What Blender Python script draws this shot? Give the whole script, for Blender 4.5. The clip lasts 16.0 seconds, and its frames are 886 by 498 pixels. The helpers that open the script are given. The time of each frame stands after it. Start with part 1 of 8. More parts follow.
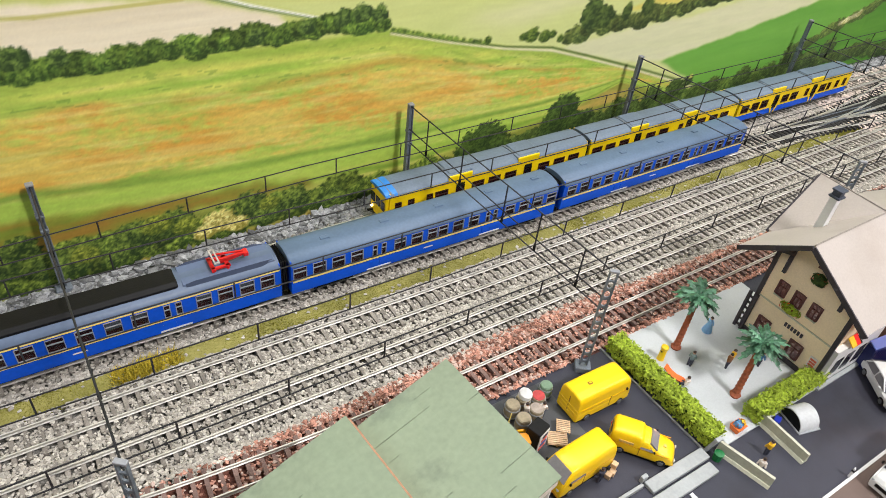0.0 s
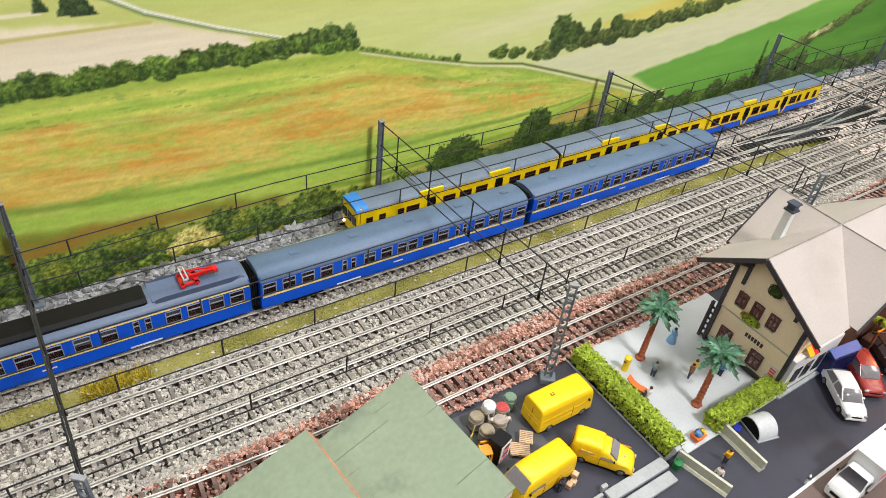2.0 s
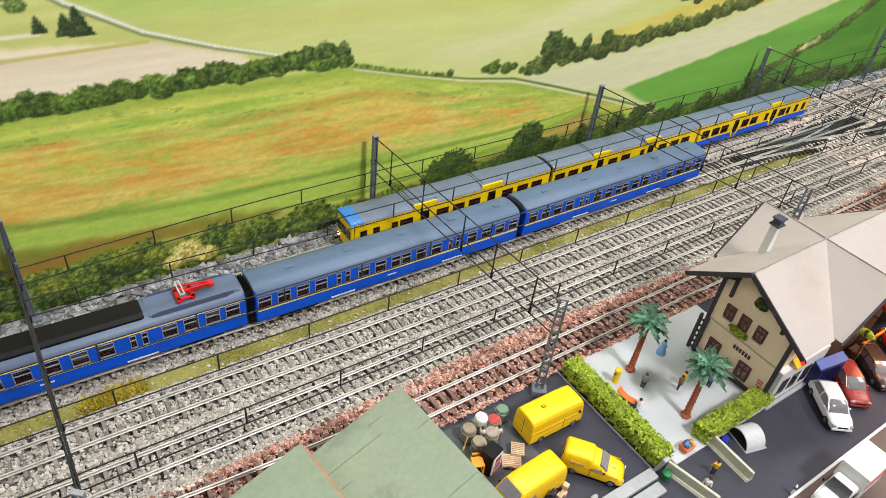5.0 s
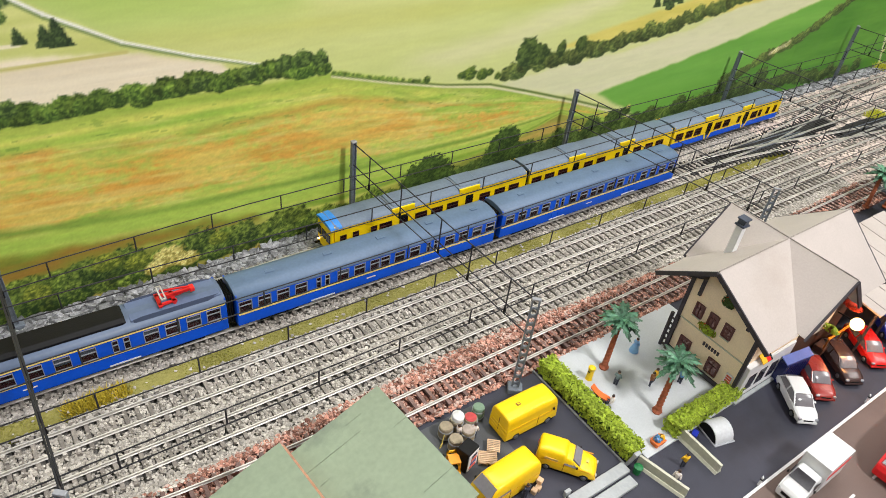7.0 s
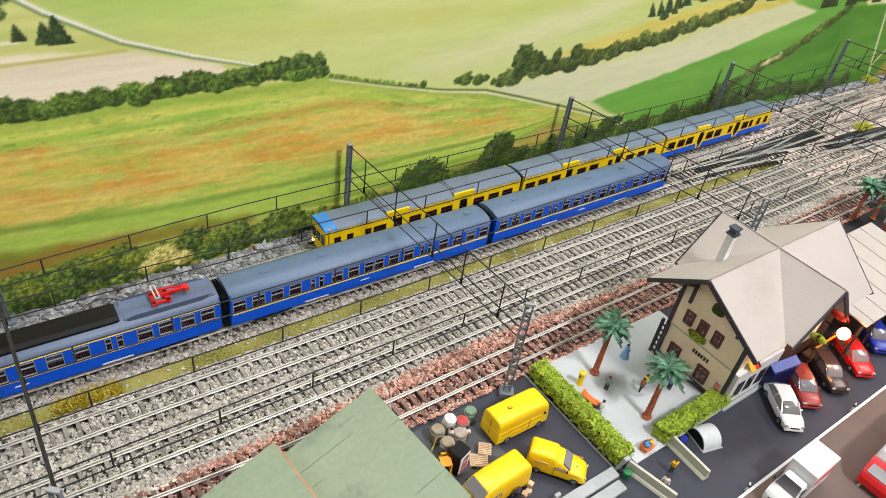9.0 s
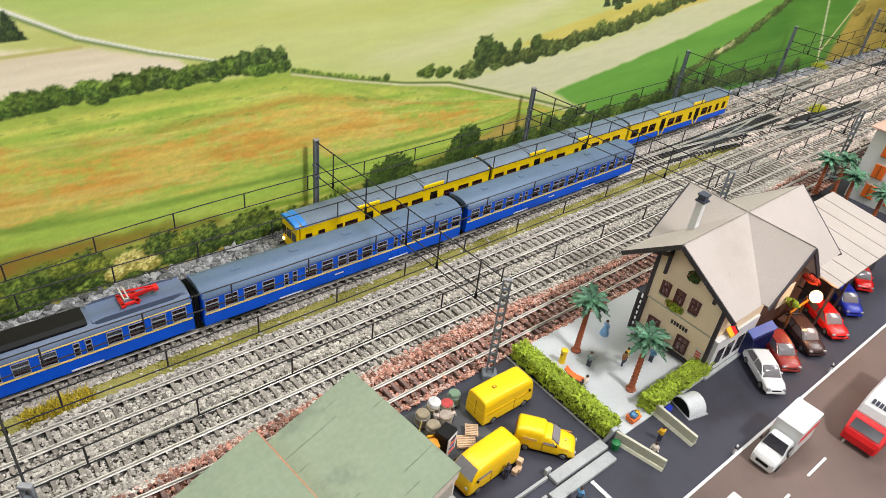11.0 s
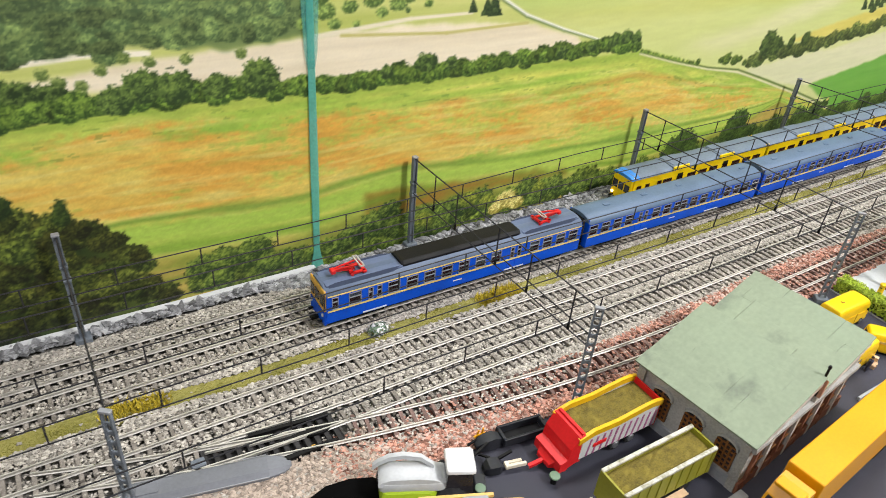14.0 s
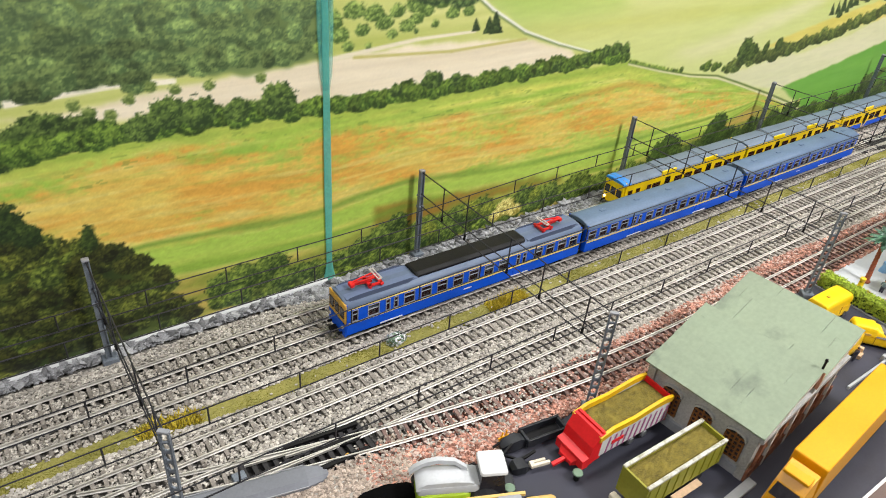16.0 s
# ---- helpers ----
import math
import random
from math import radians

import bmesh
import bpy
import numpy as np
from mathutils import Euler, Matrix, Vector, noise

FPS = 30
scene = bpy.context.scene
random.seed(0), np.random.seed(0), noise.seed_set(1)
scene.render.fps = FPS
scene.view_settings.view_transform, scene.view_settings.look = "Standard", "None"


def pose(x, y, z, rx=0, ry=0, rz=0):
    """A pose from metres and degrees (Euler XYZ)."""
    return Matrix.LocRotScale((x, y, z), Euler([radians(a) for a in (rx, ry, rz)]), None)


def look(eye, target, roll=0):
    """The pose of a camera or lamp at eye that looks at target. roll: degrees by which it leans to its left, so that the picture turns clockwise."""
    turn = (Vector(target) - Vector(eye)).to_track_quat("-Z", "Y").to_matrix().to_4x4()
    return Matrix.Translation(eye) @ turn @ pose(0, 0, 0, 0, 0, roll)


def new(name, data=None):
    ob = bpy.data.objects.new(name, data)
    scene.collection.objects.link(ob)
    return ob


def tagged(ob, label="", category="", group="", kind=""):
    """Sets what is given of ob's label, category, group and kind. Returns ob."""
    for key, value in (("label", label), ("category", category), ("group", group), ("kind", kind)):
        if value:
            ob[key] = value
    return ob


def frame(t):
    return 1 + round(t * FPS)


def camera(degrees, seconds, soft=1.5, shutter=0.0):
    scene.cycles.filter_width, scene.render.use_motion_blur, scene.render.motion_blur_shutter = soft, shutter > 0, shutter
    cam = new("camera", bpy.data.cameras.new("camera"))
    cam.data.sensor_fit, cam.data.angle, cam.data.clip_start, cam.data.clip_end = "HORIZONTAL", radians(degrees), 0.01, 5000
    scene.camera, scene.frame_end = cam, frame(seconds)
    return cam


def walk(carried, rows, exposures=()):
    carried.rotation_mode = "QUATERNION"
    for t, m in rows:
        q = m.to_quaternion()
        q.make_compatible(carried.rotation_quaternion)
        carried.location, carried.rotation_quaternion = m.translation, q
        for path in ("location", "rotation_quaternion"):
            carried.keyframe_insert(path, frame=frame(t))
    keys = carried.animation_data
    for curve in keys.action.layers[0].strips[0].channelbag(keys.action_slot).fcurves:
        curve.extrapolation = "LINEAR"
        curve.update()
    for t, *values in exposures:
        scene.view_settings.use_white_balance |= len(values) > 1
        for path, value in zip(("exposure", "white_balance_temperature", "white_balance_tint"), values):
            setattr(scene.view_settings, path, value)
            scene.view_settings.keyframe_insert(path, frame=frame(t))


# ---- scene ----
cam = camera(66.0, 16.0, soft=0.9, shutter=0.45)
PATH = [
    (0, (0.137, -0.38, 0.384), (1.071, 0.86, -0.876), 7.3),
    (0.5, (0.142, -0.382, 0.385), (1.085, 0.855, -0.872), 7.4),
    (1, (0.147, -0.386, 0.389), (1.092, 0.855, -0.863), 7.2),
    (1.5, (0.149, -0.39, 0.393), (1.101, 0.849, -0.856), 7.3),
    (2, (0.151, -0.395, 0.396), (1.107, 0.85, -0.843), 7.2),
    (2.5, (0.148, -0.395, 0.399), (1.112, 0.843, -0.842), 7.6),
    (3, (0.147, -0.398, 0.403), (1.114, 0.834, -0.842), 7.7),
    (3.5, (0.147, -0.397, 0.401), (1.114, 0.839, -0.839), 7.7),
    (5.8, (0.152, -0.399, 0.408), (1.124, 0.853, -0.811), 7.2),
    (6, (0.152, -0.399, 0.408), (1.128, 0.849, -0.812), 7.5),
    (6.5, (0.151, -0.403, 0.411), (1.141, 0.835, -0.808), 7.8),
    (7, (0.151, -0.411, 0.415), (1.156, 0.822, -0.798), 7.5),
    (7.5, (0.152, -0.41, 0.414), (1.171, 0.805, -0.805), 8.3),
    (8, (0.149, -0.408, 0.415), (1.174, 0.81, -0.796), 8.8),
    (8.5, (0.147, -0.411, 0.418), (1.173, 0.813, -0.784), 9.1),
    (9, (0.146, -0.411, 0.417), (1.178, 0.81, -0.784), 9.1),
    (9.5, (0.152, -0.415, 0.416), (1.184, 0.808, -0.784), 8.7),
    (9.7, (0.153, -0.414, 0.413), (1.192, 0.801, -0.789), 8.6),
    (11.8, (0.09, -0.427, 0.385), (1.274, 0.792, -0.67), 7.0),
    (12, (0.065, -0.423, 0.386), (1.257, 0.809, -0.645), 7.3),
    (12.5, (-0.003, -0.419, 0.39), (1.091, 0.891, -0.653), 6.1),
    (13, (-0.073, -0.42, 0.385), (0.933, 0.935, -0.689), 5.5),
    (13.5, (-0.134, -0.416, 0.389), (0.847, 0.941, -0.705), 5.8),
    (14, (-0.165, -0.403, 0.375), (0.783, 0.97, -0.728), 5.3),
    (14.5, (-0.185, -0.402, 0.376), (0.777, 0.949, -0.74), 5.9),
    (15, (-0.195, -0.389, 0.374), (0.765, 0.983, -0.722), 4.8),
    (15.5, (-0.207, -0.389, 0.379), (0.783, 0.95, -0.729), 4.5),
    (16, (-0.205, -0.393, 0.394), (0.818, 0.927, -0.706), 5.3),
]
walk(cam, [(t, look(eye, target, roll)) for t, eye, target, roll in PATH], [(0, 0.0), (9.5, -0.05), (11.5, -0.05), (13, -0.04), (13.5, -0.04), (14, 0.16), (15, 0.16), (16, 0.17)])

# ---- room light: ceiling lamps of the exhibition hall ----
world = bpy.data.worlds.new("world")
scene.world = world
world.use_nodes = True
world.node_tree.nodes["Background"].inputs[0].default_value = (0.9, 0.95, 1.0, 1)
world.node_tree.nodes["Background"].inputs[1].default_value = 0.03


def area(name, eye, target, sx, sy, watts, col):
    data = bpy.data.lights.new(name, "AREA")
    data.shape, data.size, data.size_y, data.energy, data.color = "RECTANGLE", sx, sy, watts, col
    ob = new(name, data)
    ob.matrix_world = look(eye, target)
    return ob


area("ceiling_lamp", (0.75, -1.30, 1.66), (0.45, -0.1, 0), 0.26, 0.16, 38, (1.0, 0.975, 0.955))
area("ceiling_lamp", (0.70, 0.22, 1.75), (0.60, -0.10, 0), 1.7, 0.30, 25, (1.0, 0.985, 0.975))
area("ceiling_lamp", (-1.3, -0.6, 1.55), (0.40, -0.12, 0), 1.2, 0.30, 14, (1.0, 0.985, 0.975))
area("ceiling_lamp", (2.2, -0.7, 1.70), (1.4, -0.1, 0), 1.2, 0.30, 21, (1.0, 0.985, 0.975))
scene.view_settings.exposure = 0.0


# ---- materials ----
def lin(c):
    c = c / 255
    return c / 12.92 if c <= 0.04045 else ((c + 0.055) / 1.055) ** 2.4


def rgb(r, g, b):
    return (lin(r), lin(g), lin(b), 1)


def mat(name, col, rough=0.5, metal=0.0, var=0.18, scale=40, fine=500, bump=0.15, rand=0.0, island=0.0, spec=0.4, emit=0.0, col2=None, alpha=1.0):
    m = bpy.data.materials.new(name)
    m.use_nodes = True
    n, l = m.node_tree.nodes, m.node_tree.links
    b = n["Principled BSDF"]
    b.inputs["Roughness"].default_value, b.inputs["Metallic"].default_value = rough, metal
    b.inputs["Specular IOR Level"].default_value = spec
    tc = n.new("ShaderNodeTexCoord")
    big, small = n.new("ShaderNodeTexNoise"), n.new("ShaderNodeTexNoise")
    big.inputs["Scale"].default_value, big.inputs["Detail"].default_value = scale, 4
    small.inputs["Scale"].default_value, small.inputs["Detail"].default_value = fine, 3
    for t in (big, small):
        l.new(tc.outputs["Object"], t.inputs["Vector"])
    mixn = n.new("ShaderNodeMath")
    mixn.operation = "MULTIPLY_ADD"
    l.new(big.outputs["Fac"], mixn.inputs[0])
    mixn.inputs[1].default_value = 0.6
    half = n.new("ShaderNodeMath")
    half.operation = "MULTIPLY"
    l.new(small.outputs["Fac"], half.inputs[0])
    half.inputs[1].default_value = 0.4
    l.new(half.outputs[0], mixn.inputs[2])
    ramp = n.new("ShaderNodeValToRGB")
    dark = [c * (1 - 1.6 * var) for c in col[:3]] + [1]
    light = [min(1, c * (1 + 1.2 * var)) for c in (col2 or col)[:3]] + [1]
    ramp.color_ramp.elements[0].position, ramp.color_ramp.elements[0].color = 0.32, dark
    ramp.color_ramp.elements[1].position, ramp.color_ramp.elements[1].color = 0.68, light
    l.new(mixn.outputs[0], ramp.inputs[0])
    out = ramp.outputs[0]
    if rand or island:
        src = n.new("ShaderNodeObjectInfo").outputs["Random"] if rand else n.new("ShaderNodeNewGeometry").outputs["Random Per Island"]
        amount = rand or island
        mr = n.new("ShaderNodeMapRange")
        mr.inputs[3].default_value, mr.inputs[4].default_value = 1 - amount, 1 + amount
        l.new(src, mr.inputs[0])
        mul = n.new("ShaderNodeMix")
        mul.data_type, mul.blend_type = "RGBA", "MULTIPLY"
        mul.inputs[0].default_value = 1
        l.new(out, mul.inputs[6])
        l.new(mr.outputs[0], mul.inputs[7])
        out = mul.outputs[2]
    l.new(out, b.inputs["Base Color"])
    rr = n.new("ShaderNodeMapRange")
    rr.inputs[3].default_value, rr.inputs[4].default_value = max(0.02, rough - 0.08), min(1, rough + 0.08)
    l.new(big.outputs["Fac"], rr.inputs[0])
    l.new(rr.outputs[0], b.inputs["Roughness"])
    if bump:
        bp = n.new("ShaderNodeBump")
        bp.inputs["Strength"].default_value, bp.inputs["Distance"].default_value = bump, 0.0006
        l.new(small.outputs["Fac"], bp.inputs["Height"])
        l.new(bp.outputs[0], b.inputs["Normal"])
    if emit:
        b.inputs["Emission Color"].default_value, b.inputs["Emission Strength"].default_value = col, emit
    if alpha < 1:
        b.inputs["Alpha"].default_value = alpha
    return m


def stain(m, col, scale, lo, hi, amount):
    """Blotches of dirt of another colour over a material."""
    n, l = m.node_tree.nodes, m.node_tree.links
    b = n["Principled BSDF"]
    src = b.inputs["Base Color"].links[0].from_socket
    tc, no, mr, mx = n.new("ShaderNodeTexCoord"), n.new("ShaderNodeTexNoise"), n.new("ShaderNodeMapRange"), n.new("ShaderNodeMix")
    no.inputs["Scale"].default_value, no.inputs["Detail"].default_value, no.inputs["Roughness"].default_value = scale, 6, 0.62
    mr.inputs[1].default_value, mr.inputs[2].default_value, mr.inputs[3].default_value, mr.inputs[4].default_value = lo, hi, 0, amount
    mx.data_type = "RGBA"
    l.new(tc.outputs["Object"], no.inputs["Vector"])
    l.new(no.outputs["Fac"], mr.inputs[0])
    l.new(mr.outputs[0], mx.inputs[0])
    l.new(src, mx.inputs[6])
    mx.inputs[7].default_value = col
    l.new(mx.outputs[2], b.inputs["Base Color"])
    return m


def tint(m, col, share, amount):
    """Every so many pieces takes another colour."""
    n, l = m.node_tree.nodes, m.node_tree.links
    b = n["Principled BSDF"]
    src = b.inputs["Base Color"].links[0].from_socket
    mul, fr, gt, mx = n.new("ShaderNodeMath"), n.new("ShaderNodeMath"), n.new("ShaderNodeMapRange"), n.new("ShaderNodeMix")
    mul.operation, fr.operation = "MULTIPLY", "FRACT"
    mul.inputs[1].default_value = 7.31
    l.new(n.new("ShaderNodeNewGeometry").outputs["Random Per Island"], mul.inputs[0])
    l.new(mul.outputs[0], fr.inputs[0])
    l.new(fr.outputs[0], gt.inputs[0])
    gt.inputs[1].default_value, gt.inputs[2].default_value, gt.inputs[4].default_value = share, min(1.0, share + 0.2), amount
    mx.data_type = "RGBA"
    l.new(gt.outputs[0], mx.inputs[0])
    l.new(src, mx.inputs[6])
    mx.inputs[7].default_value = col
    l.new(mx.outputs[2], b.inputs["Base Color"])
    return m


M_BALLAST = mat("grey_ballast", rgb(172, 167, 159), 0.9, var=0.16, scale=30, fine=900, bump=0.3, island=0.42, spec=0.1)
M_BASE = mat("ballast_bed", rgb(108, 105, 101), 0.95, var=0.3, scale=60, fine=700, bump=1.0)
M_REDBAL = mat("red_ballast", rgb(130, 88, 76), 0.95, var=0.3, scale=160, fine=900, bump=0.3, island=0.6, spec=0.15, col2=rgb(178, 132, 116))
tint(M_BALLAST, rgb(150, 143, 134), 0.62, 0.6)
tint(M_REDBAL, rgb(196, 176, 166), 0.70, 0.85)
M_EARTHST = mat("earth_stone", rgb(164, 150, 138), 0.95, var=0.2, scale=160, fine=900, bump=0.5, island=0.38, spec=0.15)
M_SANDBAL = mat("sandy_ballast", rgb(202, 188, 179), 0.95, var=0.12, scale=30, fine=900, bump=0.4, island=0.22, spec=0.15)
M_REDBASE = mat("red_bed", rgb(96, 58, 48), 0.95, var=0.4, scale=80, fine=700, bump=1.0)
M_ROCK = mat("rock", rgb(140, 141, 144), 0.85, var=0.35, scale=160, fine=900, bump=0.8, island=0.6)
M_ASPHALT = mat("asphalt", rgb(51, 52, 64), 0.6, var=0.16, scale=14, fine=1800, bump=0.25)
M_ASPHALT_L = mat("light_asphalt", rgb(78, 80, 84), 0.75, var=0.14, scale=14, fine=1800, bump=0.25)
M_ROAD = mat("brown_road", rgb(104, 88, 82), 0.75, var=0.14, scale=10, fine=1500, bump=0.2)
stain(M_ASPHALT, rgb(33, 33, 39), 16, 0.48, 0.66, 0.6)
stain(M_ROAD, rgb(76, 62, 58), 12, 0.5, 0.68, 0.5)
M_PLAZA = mat("plaza_concrete", rgb(184, 188, 192), 0.8, var=0.07, scale=18, fine=900, bump=0.15)
M_SLEEPER = mat("sleeper_grey", rgb(126, 120, 113), 0.85, var=0.25, scale=200, fine=1500, bump=0.4, rand=0.25)
M_SLEEPER_R = mat("sleeper_brown", rgb(116, 94, 88), 0.85, var=0.25, scale=200, fine=1500, bump=0.4, rand=0.25)
M_SLEEPER_D = mat("sleeper_black", rgb(44, 43, 44), 0.7, var=0.25, scale=200, fine=1500, bump=0.3, rand=0.2)
M_RAIL = mat("rail_steel", rgb(206, 203, 197), 0.42, metal=0.55, var=0.15, scale=60, fine=900, bump=0.05)
M_MAST = mat("mast_grey", rgb(112, 120, 130), 0.6, metal=0.2, var=0.25, scale=90, fine=900, bump=0.2)
M_WIRE = mat("wire_black", rgb(40, 40, 45), 0.5, var=0.2, bump=0)
M_BLUE = mat("train_blue", rgb(0, 80, 208), 0.42, var=0.10, scale=30, fine=400, bump=0.03, spec=0.25)
M_BLUEROOF = mat("roof_blue_grey", rgb(88, 108, 134), 0.45, var=0.10, scale=25, fine=400, bump=0.05)
M_DECK = mat("roof_deck_grey", rgb(92, 106, 134), 0.55, var=0.08, scale=25, fine=400, bump=0.05)
M_SHOULDER = mat("roof_shoulder", rgb(88, 102, 126), 0.45, var=0.08, scale=25, fine=400, bump=0.04)
M_CURB = mat("roof_curb", rgb(62, 72, 94), 0.5, var=0.1, bump=0)
M_BLIND = mat("window_blind", rgb(168, 184, 204), 0.6, var=0.06, bump=0)
M_GREYROOF = mat("roof_grey", rgb(104, 118, 136), 0.5, var=0.12, scale=25, fine=400, bump=0.05)
M_YELLOW = mat("train_yellow", rgb(244, 208, 10), 0.35, var=0.07, scale=30, fine=400, bump=0.03)
M_STRIPE = mat("stripe_yellow", rgb(240, 218, 116), 0.4, var=0.06, bump=0)
M_BLACK = mat("matt_black", rgb(13, 13, 15), 0.6, var=0.25, scale=90, fine=900, bump=0.2, spec=0.25)
M_UNDER = mat("underframe", rgb(22, 21, 22), 0.8, var=0.3, scale=120, bump=0.2)
M_GLASS = mat("window_glass", rgb(52, 50, 56), 0.12, var=0.25, scale=50, bump=0, spec=0.6)
M_CGLASS = mat("coach_glass", rgb(34, 32, 38), 0.1, var=0.1, bump=0, spec=0.6, alpha=0.42)
# pane grey lifted to stand in for reflections on the windscreens
M_CARGLASS = mat("car_glass", rgb(126, 124, 128), 0.1, var=0.1, bump=0, spec=0.6)
M_SEAT = mat("seat_red", rgb(146, 48, 44), 0.7, var=0.35, scale=90, bump=0)
M_BRIGHT = mat("bright_frame", rgb(150, 152, 160), 0.4, var=0.08, bump=0)
M_SILVER = mat("window_frame_silver", rgb(150, 152, 158), 0.4, metal=0.3, var=0.1, bump=0)
M_REDPAN = mat("pantograph_red", rgb(208, 34, 34), 0.4, var=0.12, scale=90, bump=0)
M_CABGOLD = mat("cab_gold", rgb(206, 160, 66), 0.4, var=0.15, scale=200, bump=0.02)
M_SLAB_PALE = mat("pale_metal", rgb(196, 192, 188), 0.4, metal=0.3, var=0.1, bump=0)
M_CREAM = mat("cream_plastic", rgb(226, 216, 196), 0.5, var=0.1, bump=0)
M_WHITE = mat("white_paint", rgb(218, 219, 220), 0.35, var=0.05, scale=30, bump=0.03)
M_ORANGE = mat("orange_paint", rgb(232, 150, 40), 0.45, var=0.1, bump=0.02)
M_TEAL = mat("teal_plastic", rgb(104, 192, 176), 0.35, var=0.16, scale=40, bump=0.02, alpha=0.62)
M_TEALCLEAR = mat("teal_film", rgb(96, 190, 180), 0.3, var=0.08, scale=40, bump=0, alpha=0.3)
M_GRASS = mat("static_grass", rgb(142, 139, 62), 0.95, var=0.18, scale=24, fine=200, bump=0.1, island=0.06, spec=0.05)
M_VERGE = mat("verge_earth", rgb(130, 128, 60), 0.95, var=0.22, scale=30, fine=400, bump=0.4, col2=rgb(140, 134, 76))
M_PLINTH = mat("pale_board", rgb(206, 208, 210), 0.7, var=0.08, scale=20, bump=0.1)
M_LAMP = mat("lit_lamp", (1.0, 0.66, 0.26, 1), 0.4, var=0, bump=0, emit=6)


# ---- mesh building ----
class Geo:
    """Vertices and faces gathered into one mesh."""

    def __init__(self):
        self.v, self.f = [], []

    def add(self, vs, fs, m=None):
        o = len(self.v)
        self.v += [tuple(m @ Vector(p)) for p in vs] if m else [tuple(p) for p in vs]
        self.f += [tuple(o + i for i in f) for f in fs]
        return self

    def box(self, x0, x1, y0, y1, z0, z1, m=None):
        vs = [(x, y, z) for z in (z0, z1) for y in (y0, y1) for x in (x0, x1)]
        return self.add(vs, [(0, 2, 3, 1), (4, 5, 7, 6), (0, 1, 5, 4), (2, 6, 7, 3), (0, 4, 6, 2), (1, 3, 7, 5)], m)

    def loft(self, rings, m=None, caps=True, closed=True):
        k = len(rings[0])
        vs = [p for r in rings for p in r]
        fs = []
        for a in range(len(rings) - 1):
            for i in range(k if closed else k - 1):
                j = (i + 1) % k
                fs.append((a * k + i, a * k + j, (a + 1) * k + j, (a + 1) * k + i))
        if caps:
            fs.append(tuple(range(k))[::-1])
            fs.append(tuple((len(rings) - 1) * k + i for i in range(k)))
        return self.add(vs, fs, m)

    def rbox(self, x0, x1, y0, y1, z0, z1, b, m=None):
        """A box with rounded edges of radius b."""

        def ring(z, i):
            c = b * 0.3
            a0, a1, b0, b1 = x0 + i, x1 - i, y0 + i, y1 - i
            return [(a0 + b, b0, z), (a1 - b, b0, z), (a1 - c, b0 + c, z), (a1, b0 + b, z), (a1, b1 - b, z), (a1 - c, b1 - c, z), (a1 - b, b1, z), (a0 + b, b1, z), (a0 + c, b1 - c, z), (a0, b1 - b, z), (a0, b0 + b, z), (a0 + c, b0 + c, z)]

        return self.loft([ring(z0, b * 0.6), ring(z0 + b * 0.6, 0), ring(z1 - b, 0), ring(z1 - b * 0.3, b * 0.3), ring(z1, b * 0.9)], m)

    def tube(self, p, q, r, r2=None, k=6, m=None):
        p, q = Vector(p), Vector(q)
        d = (q - p).normalized()
        u = d.orthogonal().normalized()
        w = d.cross(u)
        r2 = r if r2 is None else r2
        rings = [[c + s * (math.cos(6.2832 * i / k) * u + math.sin(6.2832 * i / k) * w) for i in range(k)] for c, s in ((p, r), (q, r2))]
        return self.loft(rings, m)

    def lathe(self, prof, k=12, m=None):
        """A turned shape from (radius, z) pairs."""
        return self.loft([[(r * math.cos(6.2832 * i / k), r * math.sin(6.2832 * i / k), z) for i in range(k)] for r, z in prof], m)

    def bar(self, p, q, w, h, m=None):
        """A square bar from p to q."""
        p, q = Vector(p), Vector(q)
        d = (q - p).normalized()
        s = d.cross(Vector((0, 0, 1)))
        s = s.normalized() if s.length > 1e-4 else Vector((1, 0, 0))
        t = s.cross(d)
        rings = [[c + s * a * w / 2 + t * b * h / 2 for a, b in ((-1, -1), (1, -1), (1, 1), (-1, 1))] for c in (p, q)]
        return self.loft(rings, m)


def mesh(name, geo, material, smooth=False):
    me = bpy.data.meshes.new(name)
    me.from_pydata(geo.v, [], geo.f)
    me.materials.append(material)
    bm = bmesh.new()
    bm.from_mesh(me)
    bmesh.ops.recalc_face_normals(bm, faces=bm.faces)
    bm.to_mesh(me)
    bm.free()
    if smooth:
        me.shade_smooth()
        me.set_sharp_from_angle(angle=radians(38))
    return me


def part(name, geo, material, parent=None, label="", smooth=False):
    data = geo if isinstance(geo, bpy.types.Mesh) else mesh(name, geo, material, smooth)
    ob = new(name, data)
    ob.parent = parent
    if label:
        ob["label"] = label
    return ob


def thing(name, label, category, m=None, group="", kind=""):
    """An Empty at the base of a thing."""
    ob = new(name)
    ob.empty_display_size = 0.01
    if m:
        ob.matrix_world = m
    return tagged(ob, label, category, group, kind)


rnd = random.Random(7)


# ---- ground, tracks and ballast ----
def smooth01(t):
    t = min(1.0, max(0.0, t))
    return t * t * (3 - 2 * t)


def y_t1(x):
    return 0.041 + 0.014 * smooth01((x - 0.02) / 0.34)


def y_t2(x):
    return 0.003 + 0.0065 * smooth01((0.50 - x) / 0.45)


def y_t3(x):
    return -0.0505 - 0.004 * smooth01((x - 0.10) / 0.30)


def y_t4(x):
    return -0.0910 - 0.0035 * smooth01((x - 0.05) / 0.30)


def y_t5(x):
    return -0.1405 + 0.316 * max(0.0, 0.30 - x) ** 2


